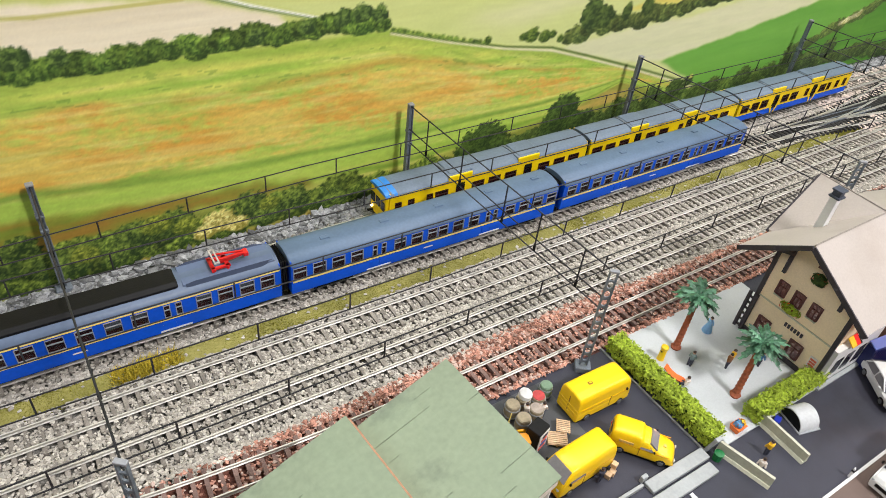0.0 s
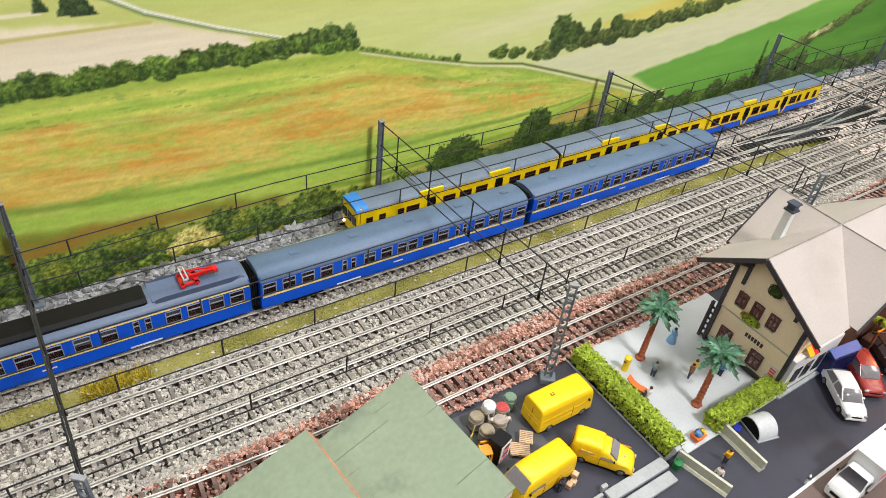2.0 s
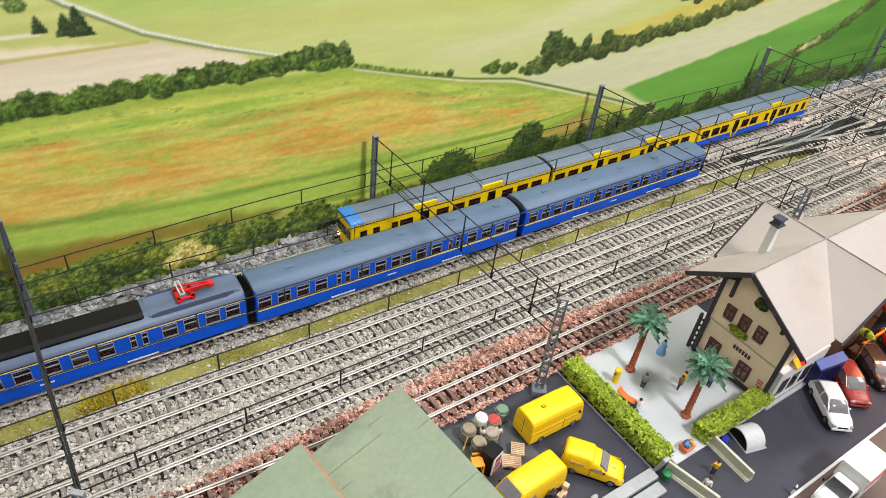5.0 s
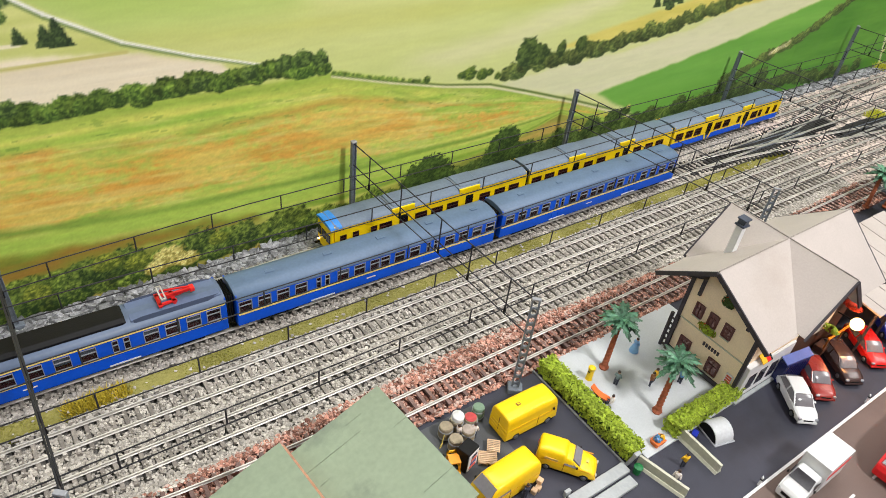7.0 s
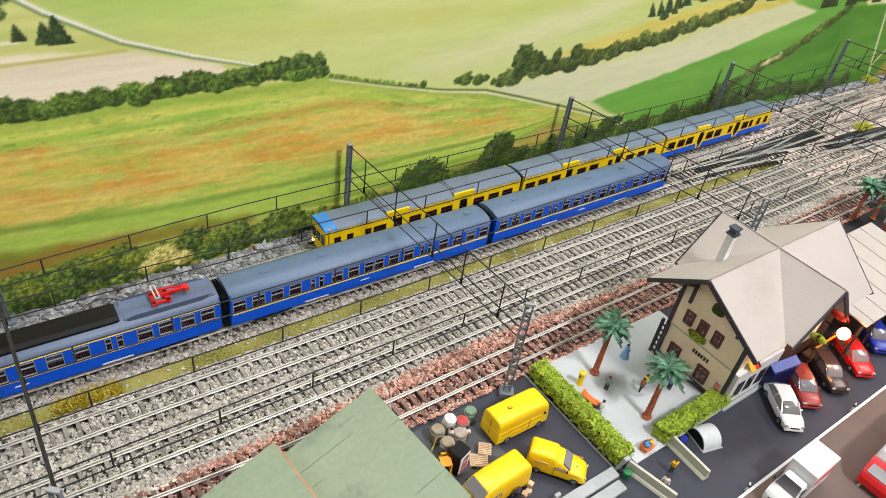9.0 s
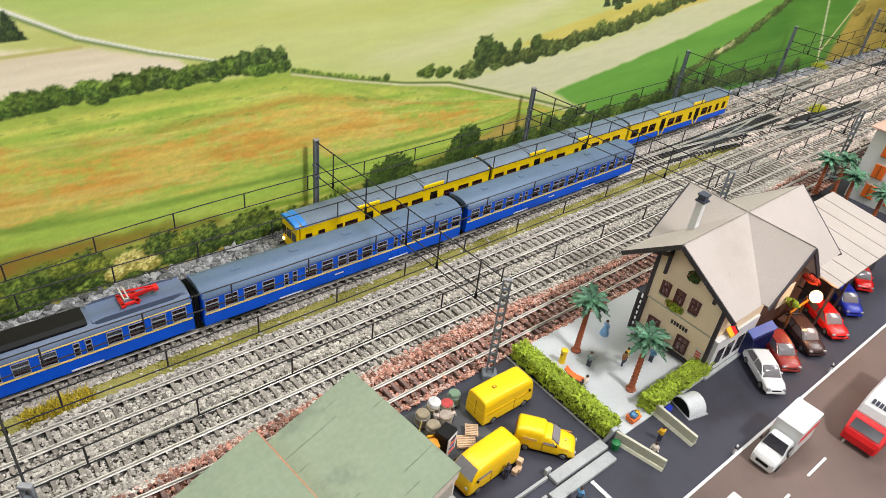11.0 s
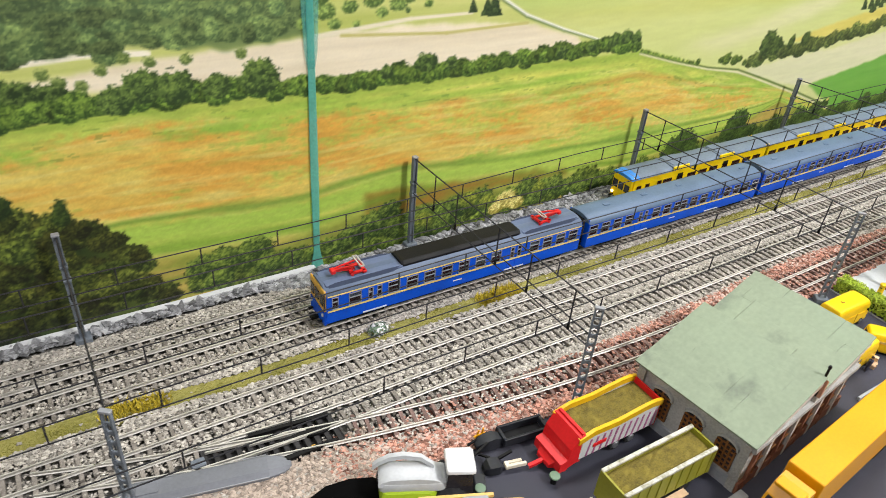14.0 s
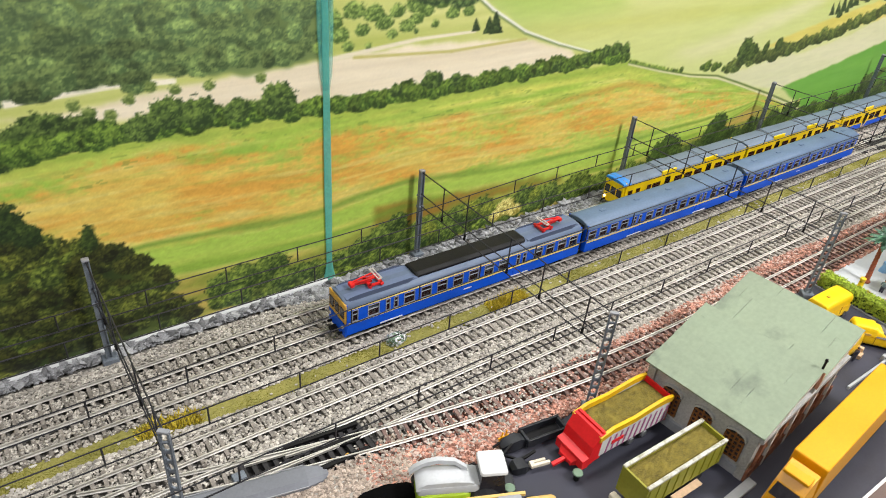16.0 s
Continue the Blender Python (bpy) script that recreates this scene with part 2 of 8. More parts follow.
def y_wall(x):
    return float(np.interp(x, (-0.6, 0, 0.4, 0.8, 1.1, 1.5, 2.0, 2.6), (0.088, 0.088, 0.098, 0.104, 0.106, 0.1, 0.085, 0.05)))


def red_edge(x):
    """Where grey ballast turns into red."""
    return -0.1160 - 0.0045 * math.sin(x * 9) + 0.006 * smooth01((0.25 - x) / 0.3) - 0.007 * smooth01((x - 0.46) / 0.12)


X0, X1 = -0.45, 2.3
g = Geo()
g.box(X0 - 0.4, X1 + 0.6, -0.75, 0.14, -1.0, -0.0025)
tagged(part("ground", g, M_BASE), "grey ballast bed of the model railway layout", "ground", kind="structure")

g = Geo()
xs = [X0 + 0.42 + i * 0.02 for i in range(120)]
g.loft([[(x, -0.162, -0.004), (x, red_edge(x), -0.004), (x, red_edge(x), -0.0012), (x, -0.162, -0.0012)] for x in xs])
tagged(part("ground_red", g, M_REDBASE), "reddish crushed stone bed along the siding", "ground", kind="structure")


def asphalt_edge(x):
    return -0.158 + 0.004 * math.sin(23 * x) - 0.02 * smooth01((0.0 - x) / 0.1)


g = Geo()
xs = [-0.06 + i * 0.02 for i in range(120)]
g.loft([[(x, -0.70, -0.02), (x, asphalt_edge(x), -0.02), (x, asphalt_edge(x), 0.0), (x, -0.70, 0.0)] for x in xs])
tagged(part("pavement", g, M_ASPHALT), "dark grey asphalt yard beside the tracks", "pavement", kind="structure")

g = Geo()
g.box(0.20, 2.3, -0.70, -0.331, -0.01, 0.0006)
tagged(part("road", g, M_ROAD), "brownish worn road surface beside the car park", "road", kind="structure")
g = Geo()
g.box(0.20, 2.3, -0.3310, -0.3290, -0.005, 0.0011)
tagged(part("road_line", g, M_WHITE), "white painted line along the road edge", "road marking", kind="structure")
dash = Geo().box(-0.014, 0.014, -0.0009, 0.0009, -0.002, 0.0011)
for i in range(12):
    ob = part("road_dash", mesh("road_dash", dash, M_WHITE) if i == 0 else dash_me, M_WHITE)
    dash_me = ob.data
    ob.location = (0.42 + 0.055 * i, -0.372, 0)
    tagged(ob, "short white dash painted on the road", "road marking", kind="structure")

SLEEPER = mesh("sleeper", Geo().box(-0.0014, 0.0014, -0.0148, 0.0148, 0.0, 0.0030), M_SLEEPER)
SLEEPER_R = mesh("sleeper", Geo().box(-0.0014, 0.0014, -0.0148, 0.0148, 0.0, 0.0030), M_SLEEPER_R)
SLEEPER_D = mesh("sleeper", Geo().box(-0.0014, 0.0014, -0.0160, 0.0160, 0.0, 0.0032), M_SLEEPER_D)
PITCH = 0.0083


def track(label, fy, x0, x1, me, near=(9, 9), step=PITCH, skip=(9, 9), black=(9, 9)):
    """A track: two rails, and sleepers of which those between near[0] and near[1] are single parts."""
    t = thing("railway_track", label, "track", pose((x0 + x1) / 2, fy((x0 + x1) / 2), 0), "tracks of the layout")
    inv = t.matrix_world.inverted()
    n = max(2, int((x1 - x0) / 0.02))
    for s in (-1, 1):
        g = Geo()
        rings = []
        for i in range(n + 1):
            x = x0 + (x1 - x0) * i / n
            sl = (fy(x + 0.001) - fy(x - 0.001)) / 0.002
            yc = fy(x) + s * 0.00865 * math.sqrt(1 + sl * sl)
            rings.append([(x, yc + a, z) for a, z in ((-0.0010, 0.0030), (0.0010, 0.0030), (0.0010, 0.0033), (0.0003, 0.0037), (0.0003, 0.0046), (0.0005, 0.0049), (0.0005, 0.0056), (-0.0005, 0.0056), (-0.0005, 0.0049), (-0.0003, 0.0046), (-0.0003, 0.0037), (-0.0010, 0.0033))])
        g.loft(rings, inv)
        part("rail", g, M_RAIL, t)
    rest, dark = Geo(), Geo()
    r = random.Random(int(x0 * 1000) + 3)
    for i in range(int((x1 - x0) / step)):
        x = x0 + (i + 0.5) * step
        sl = math.degrees(math.atan((fy(x + 0.002) - fy(x - 0.002)) / 0.004))
        m = pose(x + r.uniform(-0.0003, 0.0003), fy(x) + r.uniform(-0.0004, 0.0004), r.uniform(-0.0005, 0), 0, 0, sl + r.uniform(-1, 1))
        if skip[0] < x < skip[1]:
            continue
        if black[0] < x < black[1]:
            dark.add([v.co for v in SLEEPER_D.vertices], [tuple(p.vertices) for p in SLEEPER_D.polygons], inv @ m @ pose(0, 0, 0.0004))
        elif near[0] < x < near[1]:
            ob = part("sleeper", me, None, t)
            ob.matrix_parent_inverse = inv
            ob.matrix_basis = m
        else:
            rest.add([v.co for v in me.vertices], [tuple(p.vertices) for p in me.polygons], inv @ m)
    if rest.v:
        ob = part("sleeper_bed", rest, me.materials[0], t)
        ob["kind"] = "stuff"
    if dark.v:
        ob = part("black_sleeper_bed", dark, M_SLEEPER_D, t)
        ob["kind"] = "stuff"
    return t


track("main line track under the yellow train, grey sleepers", y_t1, X0, X1, SLEEPER, (-0.25, 0.12))
track("main line track under the blue train, grey sleepers", y_t2, X0, X1, SLEEPER, (-0.25, 0.05), black=(0.905, 1.20))
track("grey ballasted track with bright rails beside the grass strip", y_t3, X0, X1, SLEEPER, (-0.25, 1.0))
track("grey ballasted track with bright rails before the siding", y_t4, -0.018, X1, SLEEPER, (0.0, 1.0))
track("siding with brown sleepers in reddish stone", y_t5, -0.215, X1, SLEEPER_R, (-0.03, 0.95), skip=(-0.22, -0.026))
track("black crossover track between two main lines", lambda x: 0.003 - 0.0575 * smooth01((x - 0.86) / 0.5), 0.86, 1.36, SLEEPER_D)
track("black crossover track beside the yellow train", lambda x: 0.003 + 0.05 * smooth01((x - 0.98) / 0.45), 0.98, 1.43, SLEEPER_D)
track("grey track running into the turnout beside the wagon body", lambda x: -0.0905 + 0.008 * smooth01((-0.02 - x) / 0.14), X0, -0.018, SLEEPER, (-0.2, -0.12), skip=(-0.120, -0.024))

# the near turnout: long black sleepers, point blades and the frog
t = thing("turnout", "black plastic turnout without ballast beside the grey wagon body", "turnout", pose(-0.075, -0.092, 0), "turnouts")
inv = t.matrix_world.inverted()
for i in range(13):
    x = -0.118 + 0.0071 * i
    part("sleeper", Geo().box(x - 0.0016, x + 0.0016, -0.0745 - 0.006 * (i / 12), -0.1085 - 0.004 * (i / 12), 0.0002, 0.0031, inv), M_SLEEPER_D, t)
part("bed", Geo().loft([[(x, y, z) for x, y in ((-0.120, -0.076), (-0.030, -0.081), (-0.028, -0.112), (-0.120, -0.106))] for z in (-0.0020, -0.0004)], inv), M_UNDER, t, "dark bare bed of the turnout")
part("frog", Geo().loft([[(x, y, z) for x, y in ((-0.078, -0.0945), (-0.038, -0.0925), (-0.034, -0.0985), (-0.042, -0.1010))] for z in (0.003, 0.0050)], inv), M_BLACK, t, "black frog wedge")
for xa, ya, xb, yb in ((-0.117, -0.0815, -0.064, -0.0905), (-0.117, -0.0965, -0.052, -0.0985), (-0.090, -0.0885, -0.052, -0.0935)):
    part("blade", Geo().bar((xa, ya, 0.0046), (xb, yb, 0.0046), 0.0010, 0.0020, inv), M_RAIL, t)
part("stock_rail", Geo().bar((-0.088, -0.0805, 0.0042), (-0.033, -0.0868, 0.0042), 0.0030, 0.0026, inv).bar((-0.078, -0.1095, 0.0036), (-0.036, -0.1105, 0.0036), 0.0034, 0.0022, inv), M_BLACK, t, "black plastic stock rails")
part("lever_box", Geo().rbox(-0.1275, -0.1185, -0.0915, -0.0845, 0.001, 0.0062, 0.0006, inv), M_MAST, t, "grey point motor box")
for x, y in ((-0.093, -0.1035), (-0.064, -0.1065), (-0.052, -0.1080)):
    part("clip", Geo().box(x - 0.0012, x + 0.0012, y - 0.001, y + 0.001, 0.0031, 0.0038, inv), M_CABGOLD, t, "brass coloured clip")

# far turnout beds between the crossovers
for pts in (((0.960, 0.010), (1.060, 0.014), (1.130, 0.013), (1.165, 0.003), (1.120, -0.010), (1.068, -0.011), (1.020, -0.004)),
            ((1.176, -0.028), (1.215, -0.018), (1.260, -0.020), (1.350, -0.032), (1.425, -0.037), (1.400, -0.044), (1.300, -0.051), (1.230, -0.052), (1.190, -0.050)),
            ((1.640, 0.044), (1.740, 0.046), (1.900, 0.040), (1.900, 0.026), (1.780, 0.024), (1.680, 0.032))):
    ob = part("turnout_bed", Geo().loft([[(x, y, z) for x, y in pts] for z in (-0.002, 0.0032)]), M_UNDER)
    tagged(ob, "black open turnout bed without ballast", "turnout bed", "turnout beds")
    cx, cy = sum(p[0] for p in pts) / len(pts), sum(p[1] for p in pts) / len(pts)
    hx = 0.42 * (max(p[0] for p in pts) - min(p[0] for p in pts))
    for k in range(3):
        part("blade", Geo().bar((cx - hx, cy - 0.008 + 0.008 * k, 0.0030), (cx + hx * 0.5, cy - 0.010 + 0.0065 * k, 0.0030), 0.0010, 0.0024), M_MAST, ob)
CLEAR = (y_t1, y_t2, y_t3, y_t4, y_t5)


def verge(x):
    """The middle of the grass strip."""
    return -0.0235 + 0.009 * smooth01((-0.06 - x) / 0.12) - 0.002 * smooth01((x - 0.15) / 0.25)


def open_bed(x, y):
    """Where the turnouts lie without ballast."""
    cross = 0.003 - 0.053 * np.clip((x - 0.86) / 0.5, 0, 1)
    return ((x > -0.121) & (x < -0.026) & (y < -0.075) & (y > -0.1115)) | ((x > 0.90) & (x < 1.21) & (np.abs(y - 0.002) < 0.0155)) | ((x > 1.16) & (x < 1.43) & (np.abs(y - cross) < 0.015))


def stones(n, x0, x1, ylo, yhi, size, seed, base=-0.0012, keep=None, jag=0.5):
    """Loose crushed stone: small uneven lumps lying between the rails and beside them."""
    r = np.random.RandomState(seed)
    shape = np.array([(1, 0, -.3), (-.5, .87, -.3), (-.5, -.87, -.3), (.5, .6, .6), (-.8, .1, .5), (.4, -.7, .55)])
    shape[3:, 2] += jag * 0.4
    tri = np.array([(0, 2, 1), (3, 4, 5), (0, 1, 3), (1, 4, 3), (1, 2, 4), (2, 5, 4), (2, 0, 5), (0, 3, 5)])
    x = r.uniform(x0, x1, n)
    u = r.uniform(0, 1, n)
    lo = np.array([ylo(a) for a in x])
    hi = np.array([yhi(a) for a in x])
    y = lo + (hi - lo) * u
    s = size * r.uniform(0.55, 1.25, n)
    ok = np.ones(n, bool)
    z = np.full(n, base) + r.uniform(0, 0.0012, n)
    for fy in CLEAR:
        c = np.array([fy(a) for a in x])
        d = np.abs(y - c)
        ok &= (np.abs(d - 0.00865) > 0.0019)
        ins = d < 0.0165
        # between sleepers only, within the track
        ph = np.abs(((x - X0) / PITCH) % 1.0 - 0.5)
        ok &= ~(ins & (ph < 0.20) & (r.uniform(0, 1, n) < 0.80))
        s = np.where(ins, s * 0.82, s)
        z = np.where(ins & (ph < 0.20), z + 0.0022, z + 0.0002)
    if keep is not None:
        ok &= keep(x, y, r)
    x, y, z, s = x[ok], y[ok], z[ok], s[ok]
    k = len(x)
    a = r.uniform(0, 6.283, k)
    sq = r.uniform(0.3, 0.6, k)
    p = shape[None] * r.uniform(1 - jag, 1 + jag, (k, 6, 3)) * s[:, None, None]
    p[:, :, 2] *= sq[:, None]
    px = p[:, :, 0] * np.cos(a)[:, None] - p[:, :, 1] * np.sin(a)[:, None]
    py = p[:, :, 0] * np.sin(a)[:, None] + p[:, :, 1] * np.cos(a)[:, None]
    vs = np.stack([px + x[:, None], py + y[:, None], p[:, :, 2] + (z + s * 0.35)[:, None]], -1).reshape(-1, 3)
    fs = (tri[None] + (np.arange(k) * 6)[:, None, None]).reshape(-1, 3)
    return vs, fs


def stuff(name, vs, fs, material, label, category):
    me = bpy.data.meshes.new(name)
    me.vertices.add(len(vs))
    me.vertices.foreach_set("co", vs.ravel().astype(np.float32))
    k = fs.shape[1]
    me.loops.add(len(fs) * k)
    me.loops.foreach_set("vertex_index", fs.ravel().astype(np.int32))
    me.polygons.add(len(fs))
    me.polygons.foreach_set("loop_start", np.arange(0, len(fs) * k, k, dtype=np.int32))
    me.polygons.foreach_set("use_smooth", np.zeros(len(fs), bool))
    me.update(calc_edges=True)
    me.materials.append(material)
    return tagged(new(name, me), label, category, kind="stuff")


vs, fs = stones(185000, -0.3, 1.05, lambda x: red_edge(x) - 0.034 * smooth01((0.20 - x) / 0.12), lambda x: 0.070, 0.00155, 3, keep=lambda x, y, r: ~((np.abs(y - np.array([verge(a) for a in x])) < 0.0078) & (r.uniform(0, 1, len(x)) < 0.99)) & ~(open_bed(x, y) & (r.uniform(0, 1, len(x)) < 0.94)))
stuff("ballast", vs, fs, M_BALLAST, "loose light grey crushed stone ballast between the rails", "ballast")
vs, fs = stones(42000, 1.05, 2.2, lambda x: red_edge(x) - 0.03, lambda x: y_wall(x) - 0.02, 0.0026, 4, keep=lambda x, y, r: ~(open_bed(x, y) & (r.uniform(0, 1, len(x)) < 0.94)))
stuff("ballast", vs, fs, M_SANDBAL, "loose light grey crushed stone ballast on the far stretch", "ballast")
vs, fs = stones(44000, -0.05, 1.06, lambda x: -0.160 + 0.012 * smooth01((0.0 - x) / 0.05), lambda x: red_edge(x) + 0.003, 0.0015, 5, base=-0.0008, jag=0.7, keep=lambda x, y, r: ~((x < 0.19) & (y > -0.1405 + 0.316 * np.clip(0.30 - x, 0, 1) ** 2 - 0.013) & (r.uniform(0, 1, len(x)) < 0.72)))
stuff("ballast_red", vs, fs, M_REDBAL, "loose reddish brown crushed stone along the siding", "ballast")
vs, fs = stones(5200, -0.3, 0.45, lambda x: 0.061 + 0.014 * smooth01((0.02 - x) / 0.06), lambda x: y_wall(x) - 0.004, 0.0025, 6, base=-0.001, jag=0.8)
stuff("rock_bank", vs, fs, M_ROCK, "small broken grey rocks filling the backdrop foot", "rocks")
vs, fs = stones(420, -0.3, 0.45, lambda x: 0.066 + 0.010 * smooth01((0.02 - x) / 0.06), lambda x: y_wall(x) - 0.006, 0.0042, 16, base=-0.0005, jag=0.8)
stuff("rock_bank", vs, fs, M_ROCK, "broken grey rocks heaped along the backdrop foot", "rocks")
vs, fs = stones(2600, 1.1, 2.2, lambda x: 0.078 - 0.03 * smooth01((x - 1.4) / 0.8), lambda x: y_wall(x) - 0.004, 0.0040, 8, base=-0.001, jag=0.8)
stuff("rock_bank", vs, fs, M_ROCK, "broken grey rocks at the far backdrop foot", "rocks")


vs, fs = stones(13000, -0.16, -0.015, lambda x: -0.178, lambda x: -0.108, 0.0016, 31, base=-0.0008, jag=0.6, keep=lambda x, y, r: ((y > -0.118 - 0.4 * (x + 0.10)) | (x < -0.045)) & ~open_bed(x, y))
stuff("ballast", vs, fs, M_EARTHST, "grey and reddish crushed stone at the left corner of the siding", "ballast")


M_GOLDG = mat("golden_grass", rgb(188, 170, 62), 0.9, var=0.2, scale=24, bump=0, island=0.15, spec=0.05)
M_TUFT = mat("tuft_yellow", rgb(196, 196, 60), 0.9, var=0.2, bump=0, island=0.3)


def grass(n, x0, x1, y0, y1, h, seed, fn=None):
    r = np.random.RandomState(seed)
    x, y = r.uniform(x0, x1, n), r.uniform(y0, y1, n)
    dens = np.array([noise.noise((a * 22, b * 60, 3.0)) for a, b in zip(x, y)])
    edge = 1 - np.abs((y - (y0 + y1) / 2) / ((y1 - y0) / 2)) ** 2
    ok = dens + edge * 0.9 > 0.12
    x, y, dens = x[ok], y[ok], dens[ok]
    k = len(x)
    a = r.uniform(0, 6.283, k)
    hh = h * r.uniform(0.5, 1.2, k) * (1 + np.clip(dens, -0.3, 1) * 0.9)
    w = 0.0007
    lean = r.uniform(-0.9, 0.9, (k, 2)) * hh[:, None]
    p0 = np.stack([x - w * np.cos(a), y - w * np.sin(a), np.full(k, -0.001)], -1)
    p1 = np.stack([x + w * np.cos(a), y + w * np.sin(a), np.full(k, -0.001)], -1)
    p2 = np.stack([x + lean[:, 0], y + lean[:, 1], hh], -1)
    v = np.stack([p0, p1, p2], 1)
    if fn:
        v[:, :, 1] += np.array([fn(a) for a in x])[:, None]
    return v.reshape(-1, 3), np.arange(3 * k).reshape(-1, 3)


g = Geo()
xs = [-0.40 + i * 0.02 for i in range(71)]
def edge(x, side, seed):
    return verge(x) + side * (0.0078 + 0.0025 * smooth01((-0.05 - x) / 0.12)) + 0.003 * noise.noise((x * 31, seed, 0.0))


g.loft([[(x, edge(x, -1, 1.0), -0.003), (x, edge(x, 1, 5.0), -0.003), (x, edge(x, 1, 5.0), 0.0004), (x, edge(x, -1, 1.0), 0.0004)] for x in xs])
tagged(part("ground_verge", g, M_VERGE), "olive yellow earth strip under the grass", "ground", kind="structure")
vs, fs = grass(60000, -0.3, 1.16, -0.0092, 0.0092, 0.0012, 11, verge)
stuff("grass_strip", vs, fs, M_GRASS, "olive yellow static grass strip between two tracks", "grass")
vs, fs = grass(1000, 0.140, 0.186, -0.0075, 0.0080, 0.0055, 12, verge)
stuff("grass_tuft", vs, fs, M_GOLDG, "tall yellow grass tuft in the strip", "grass")
vs, fs = grass(800, -0.170, -0.125, -0.007, 0.007, 0.0050, 13, verge)
stuff("grass_tuft", vs, fs, M_GOLDG, "tall yellow grass tuft beside a mast", "grass")
for i, (x, y, w) in enumerate(((1.524, 0.084, 0.016), (1.815, 0.080, 0.018), (1.915, 0.080, 0.016), (1.300, -0.018, 0.020))):
    vs, fs = grass(700, x - w, x + w, y - 0.008, y + 0.008, 0.008, 40 + i)
    stuff("grass_tuft", vs, fs, M_TUFT, "bright yellow-green grass tuft beside the far tracks", "grass")


# ---- backdrop: a printed landscape on a gently curved board ----
class Print:
    """Paints the printed landscape as colours on a fine grid (millimetres along the wall and up)."""

    def __init__(self):
        self.xs = np.concatenate([np.arange(-420, -235, 5), np.arange(-235, 760, 1.25), np.arange(760, 1400, 1.9), np.arange(1400, 2300, 4.0)])
        self.zs = np.concatenate([np.arange(-4, 300, 1.2), np.arange(300, 420, 6)])
        self.X, self.Z = np.meshgrid(self.xs, self.zs, indexing="ij")
        self.img = np.zeros(self.X.shape + (3,))
        self.r = np.random.RandomState(5)

    def noise(self, sx, sz, seed, oct=3, X=None, Z=None):
        X, Z = (self.X if X is None else X), (self.Z if Z is None else Z)
        out, amp, tot = np.zeros(X.shape), 1.0, 0.0
        for o in range(oct):
            g = np.random.RandomState(seed + o).rand(257, 257)
            u, v = (X / sx + 91.7 * o + 400) % 256, (Z / sz + 37.3 * o + 400) % 256
            i, j = u.astype(int), v.astype(int)
            fu, fv = u - i, v - j
            fu, fv = fu * fu * (3 - 2 * fu), fv * fv * (3 - 2 * fv)
            out += amp * ((g[i, j] * (1 - fu) + g[i + 1, j] * fu) * (1 - fv) + (g[i, j + 1] * (1 - fu) + g[i + 1, j + 1] * fu) * fv)
            tot, amp, sx, sz = tot + amp, amp * 0.5, sx / 2, sz / 2
        return out / tot

    def inside(self, poly, soft=1.5):
        """Coverage of a polygon, with edges soft by some millimetres of wobble."""
        X = self.X + (self.noise(14, 14, 77, 2) - 0.5) * 2 * soft
        Z = self.Z + (self.noise(14, 14, 99, 2) - 0.5) * 2 * soft
        c = np.zeros(X.shape, bool)
        for (ax, az), (bx, bz) in zip(poly, poly[1:] + poly[:1]):
            if az != bz:
                c ^= ((az > Z) != (bz > Z)) & (X < (bx - ax) * (Z - az) / (bz - az) + ax)
        return c

    def fill(self, mask, a, b=None, sx=60, sz=10, seed=1, contrast=1.6, blur=1):
        a = np.array(a, float)
        b = np.array(b if b else a, float)
        t = np.clip((self.noise(sx, sz, seed, 4) - 0.5) * contrast + 0.5, 0, 1)[..., None]
        m = mask.astype(float)
        for axis in (0, 1):
            for _ in range(2):
                m = sum(np.roll(m, k, axis) for k in range(-blur, blur + 1)) / (2 * blur + 1)
        m = m[..., None]
        self.img = self.img * (1 - m) + (a + (b - a) * t) * m

    def line(self, pts, col, width, w2=None):
        w2 = width if w2 is None else w2
        n = len(pts) - 1
        for k, ((ax, az), (bx, bz)) in enumerate(zip(pts, pts[1:])):
            dx, dz = bx - ax, bz - az
            t = np.clip(((self.X - ax) * dx + (self.Z - az) * dz) / (dx * dx + dz * dz), 0, 1)
            d = np.hypot(self.X - ax - t * dx, self.Z - az - t * dz)
            w = width + (w2 - width) * (k + t) / n
            a = np.clip((w - d) / 1.5 + 0.5, 0, 1)[..., None]
            self.img = self.img * (1 - a) + np.array(col, float) * a

    def tree(self, x, z, rx, rz, dark=(50, 70, 36), light=(122, 146, 74), clump=5.0, rough=0.26, cone=0.0):
        """A tree or bush of the photograph: an uneven outline, lit leaf clumps above, dark gaps below."""
        i0, i1 = np.searchsorted(self.xs, (x - 1.6 * rx, x + 1.6 * rx))
        j0, j1 = np.searchsorted(self.zs, (z - 1.6 * rz, z + 1.7 * rz))
        if i1 <= i0 or j1 <= j0:
            return
        X, Z = self.X[i0:i1, j0:j1], self.Z[i0:i1, j0:j1]
        seed = int(abs(x * 13 + z * 7)) % 900
        n1 = self.noise(clump, clump * 0.8, seed, 3, X, Z)
        n2 = self.noise(clump * 0.55, clump * 0.42, seed + 50, 2, X, Z)
        n3 = np.random.RandomState(seed + 90).rand(*X.shape) * 0.6 + self.noise(2.8, 2.2, seed + 90, 1, X, Z) * 0.4
        u, v = (X - x) / rx, (Z - z) / rz
        if cone:
            u = u / np.clip(0.95 - 0.42 * cone * (v + 0.6), 0.12, 2)
        low = np.clip(-v, 0, 1)
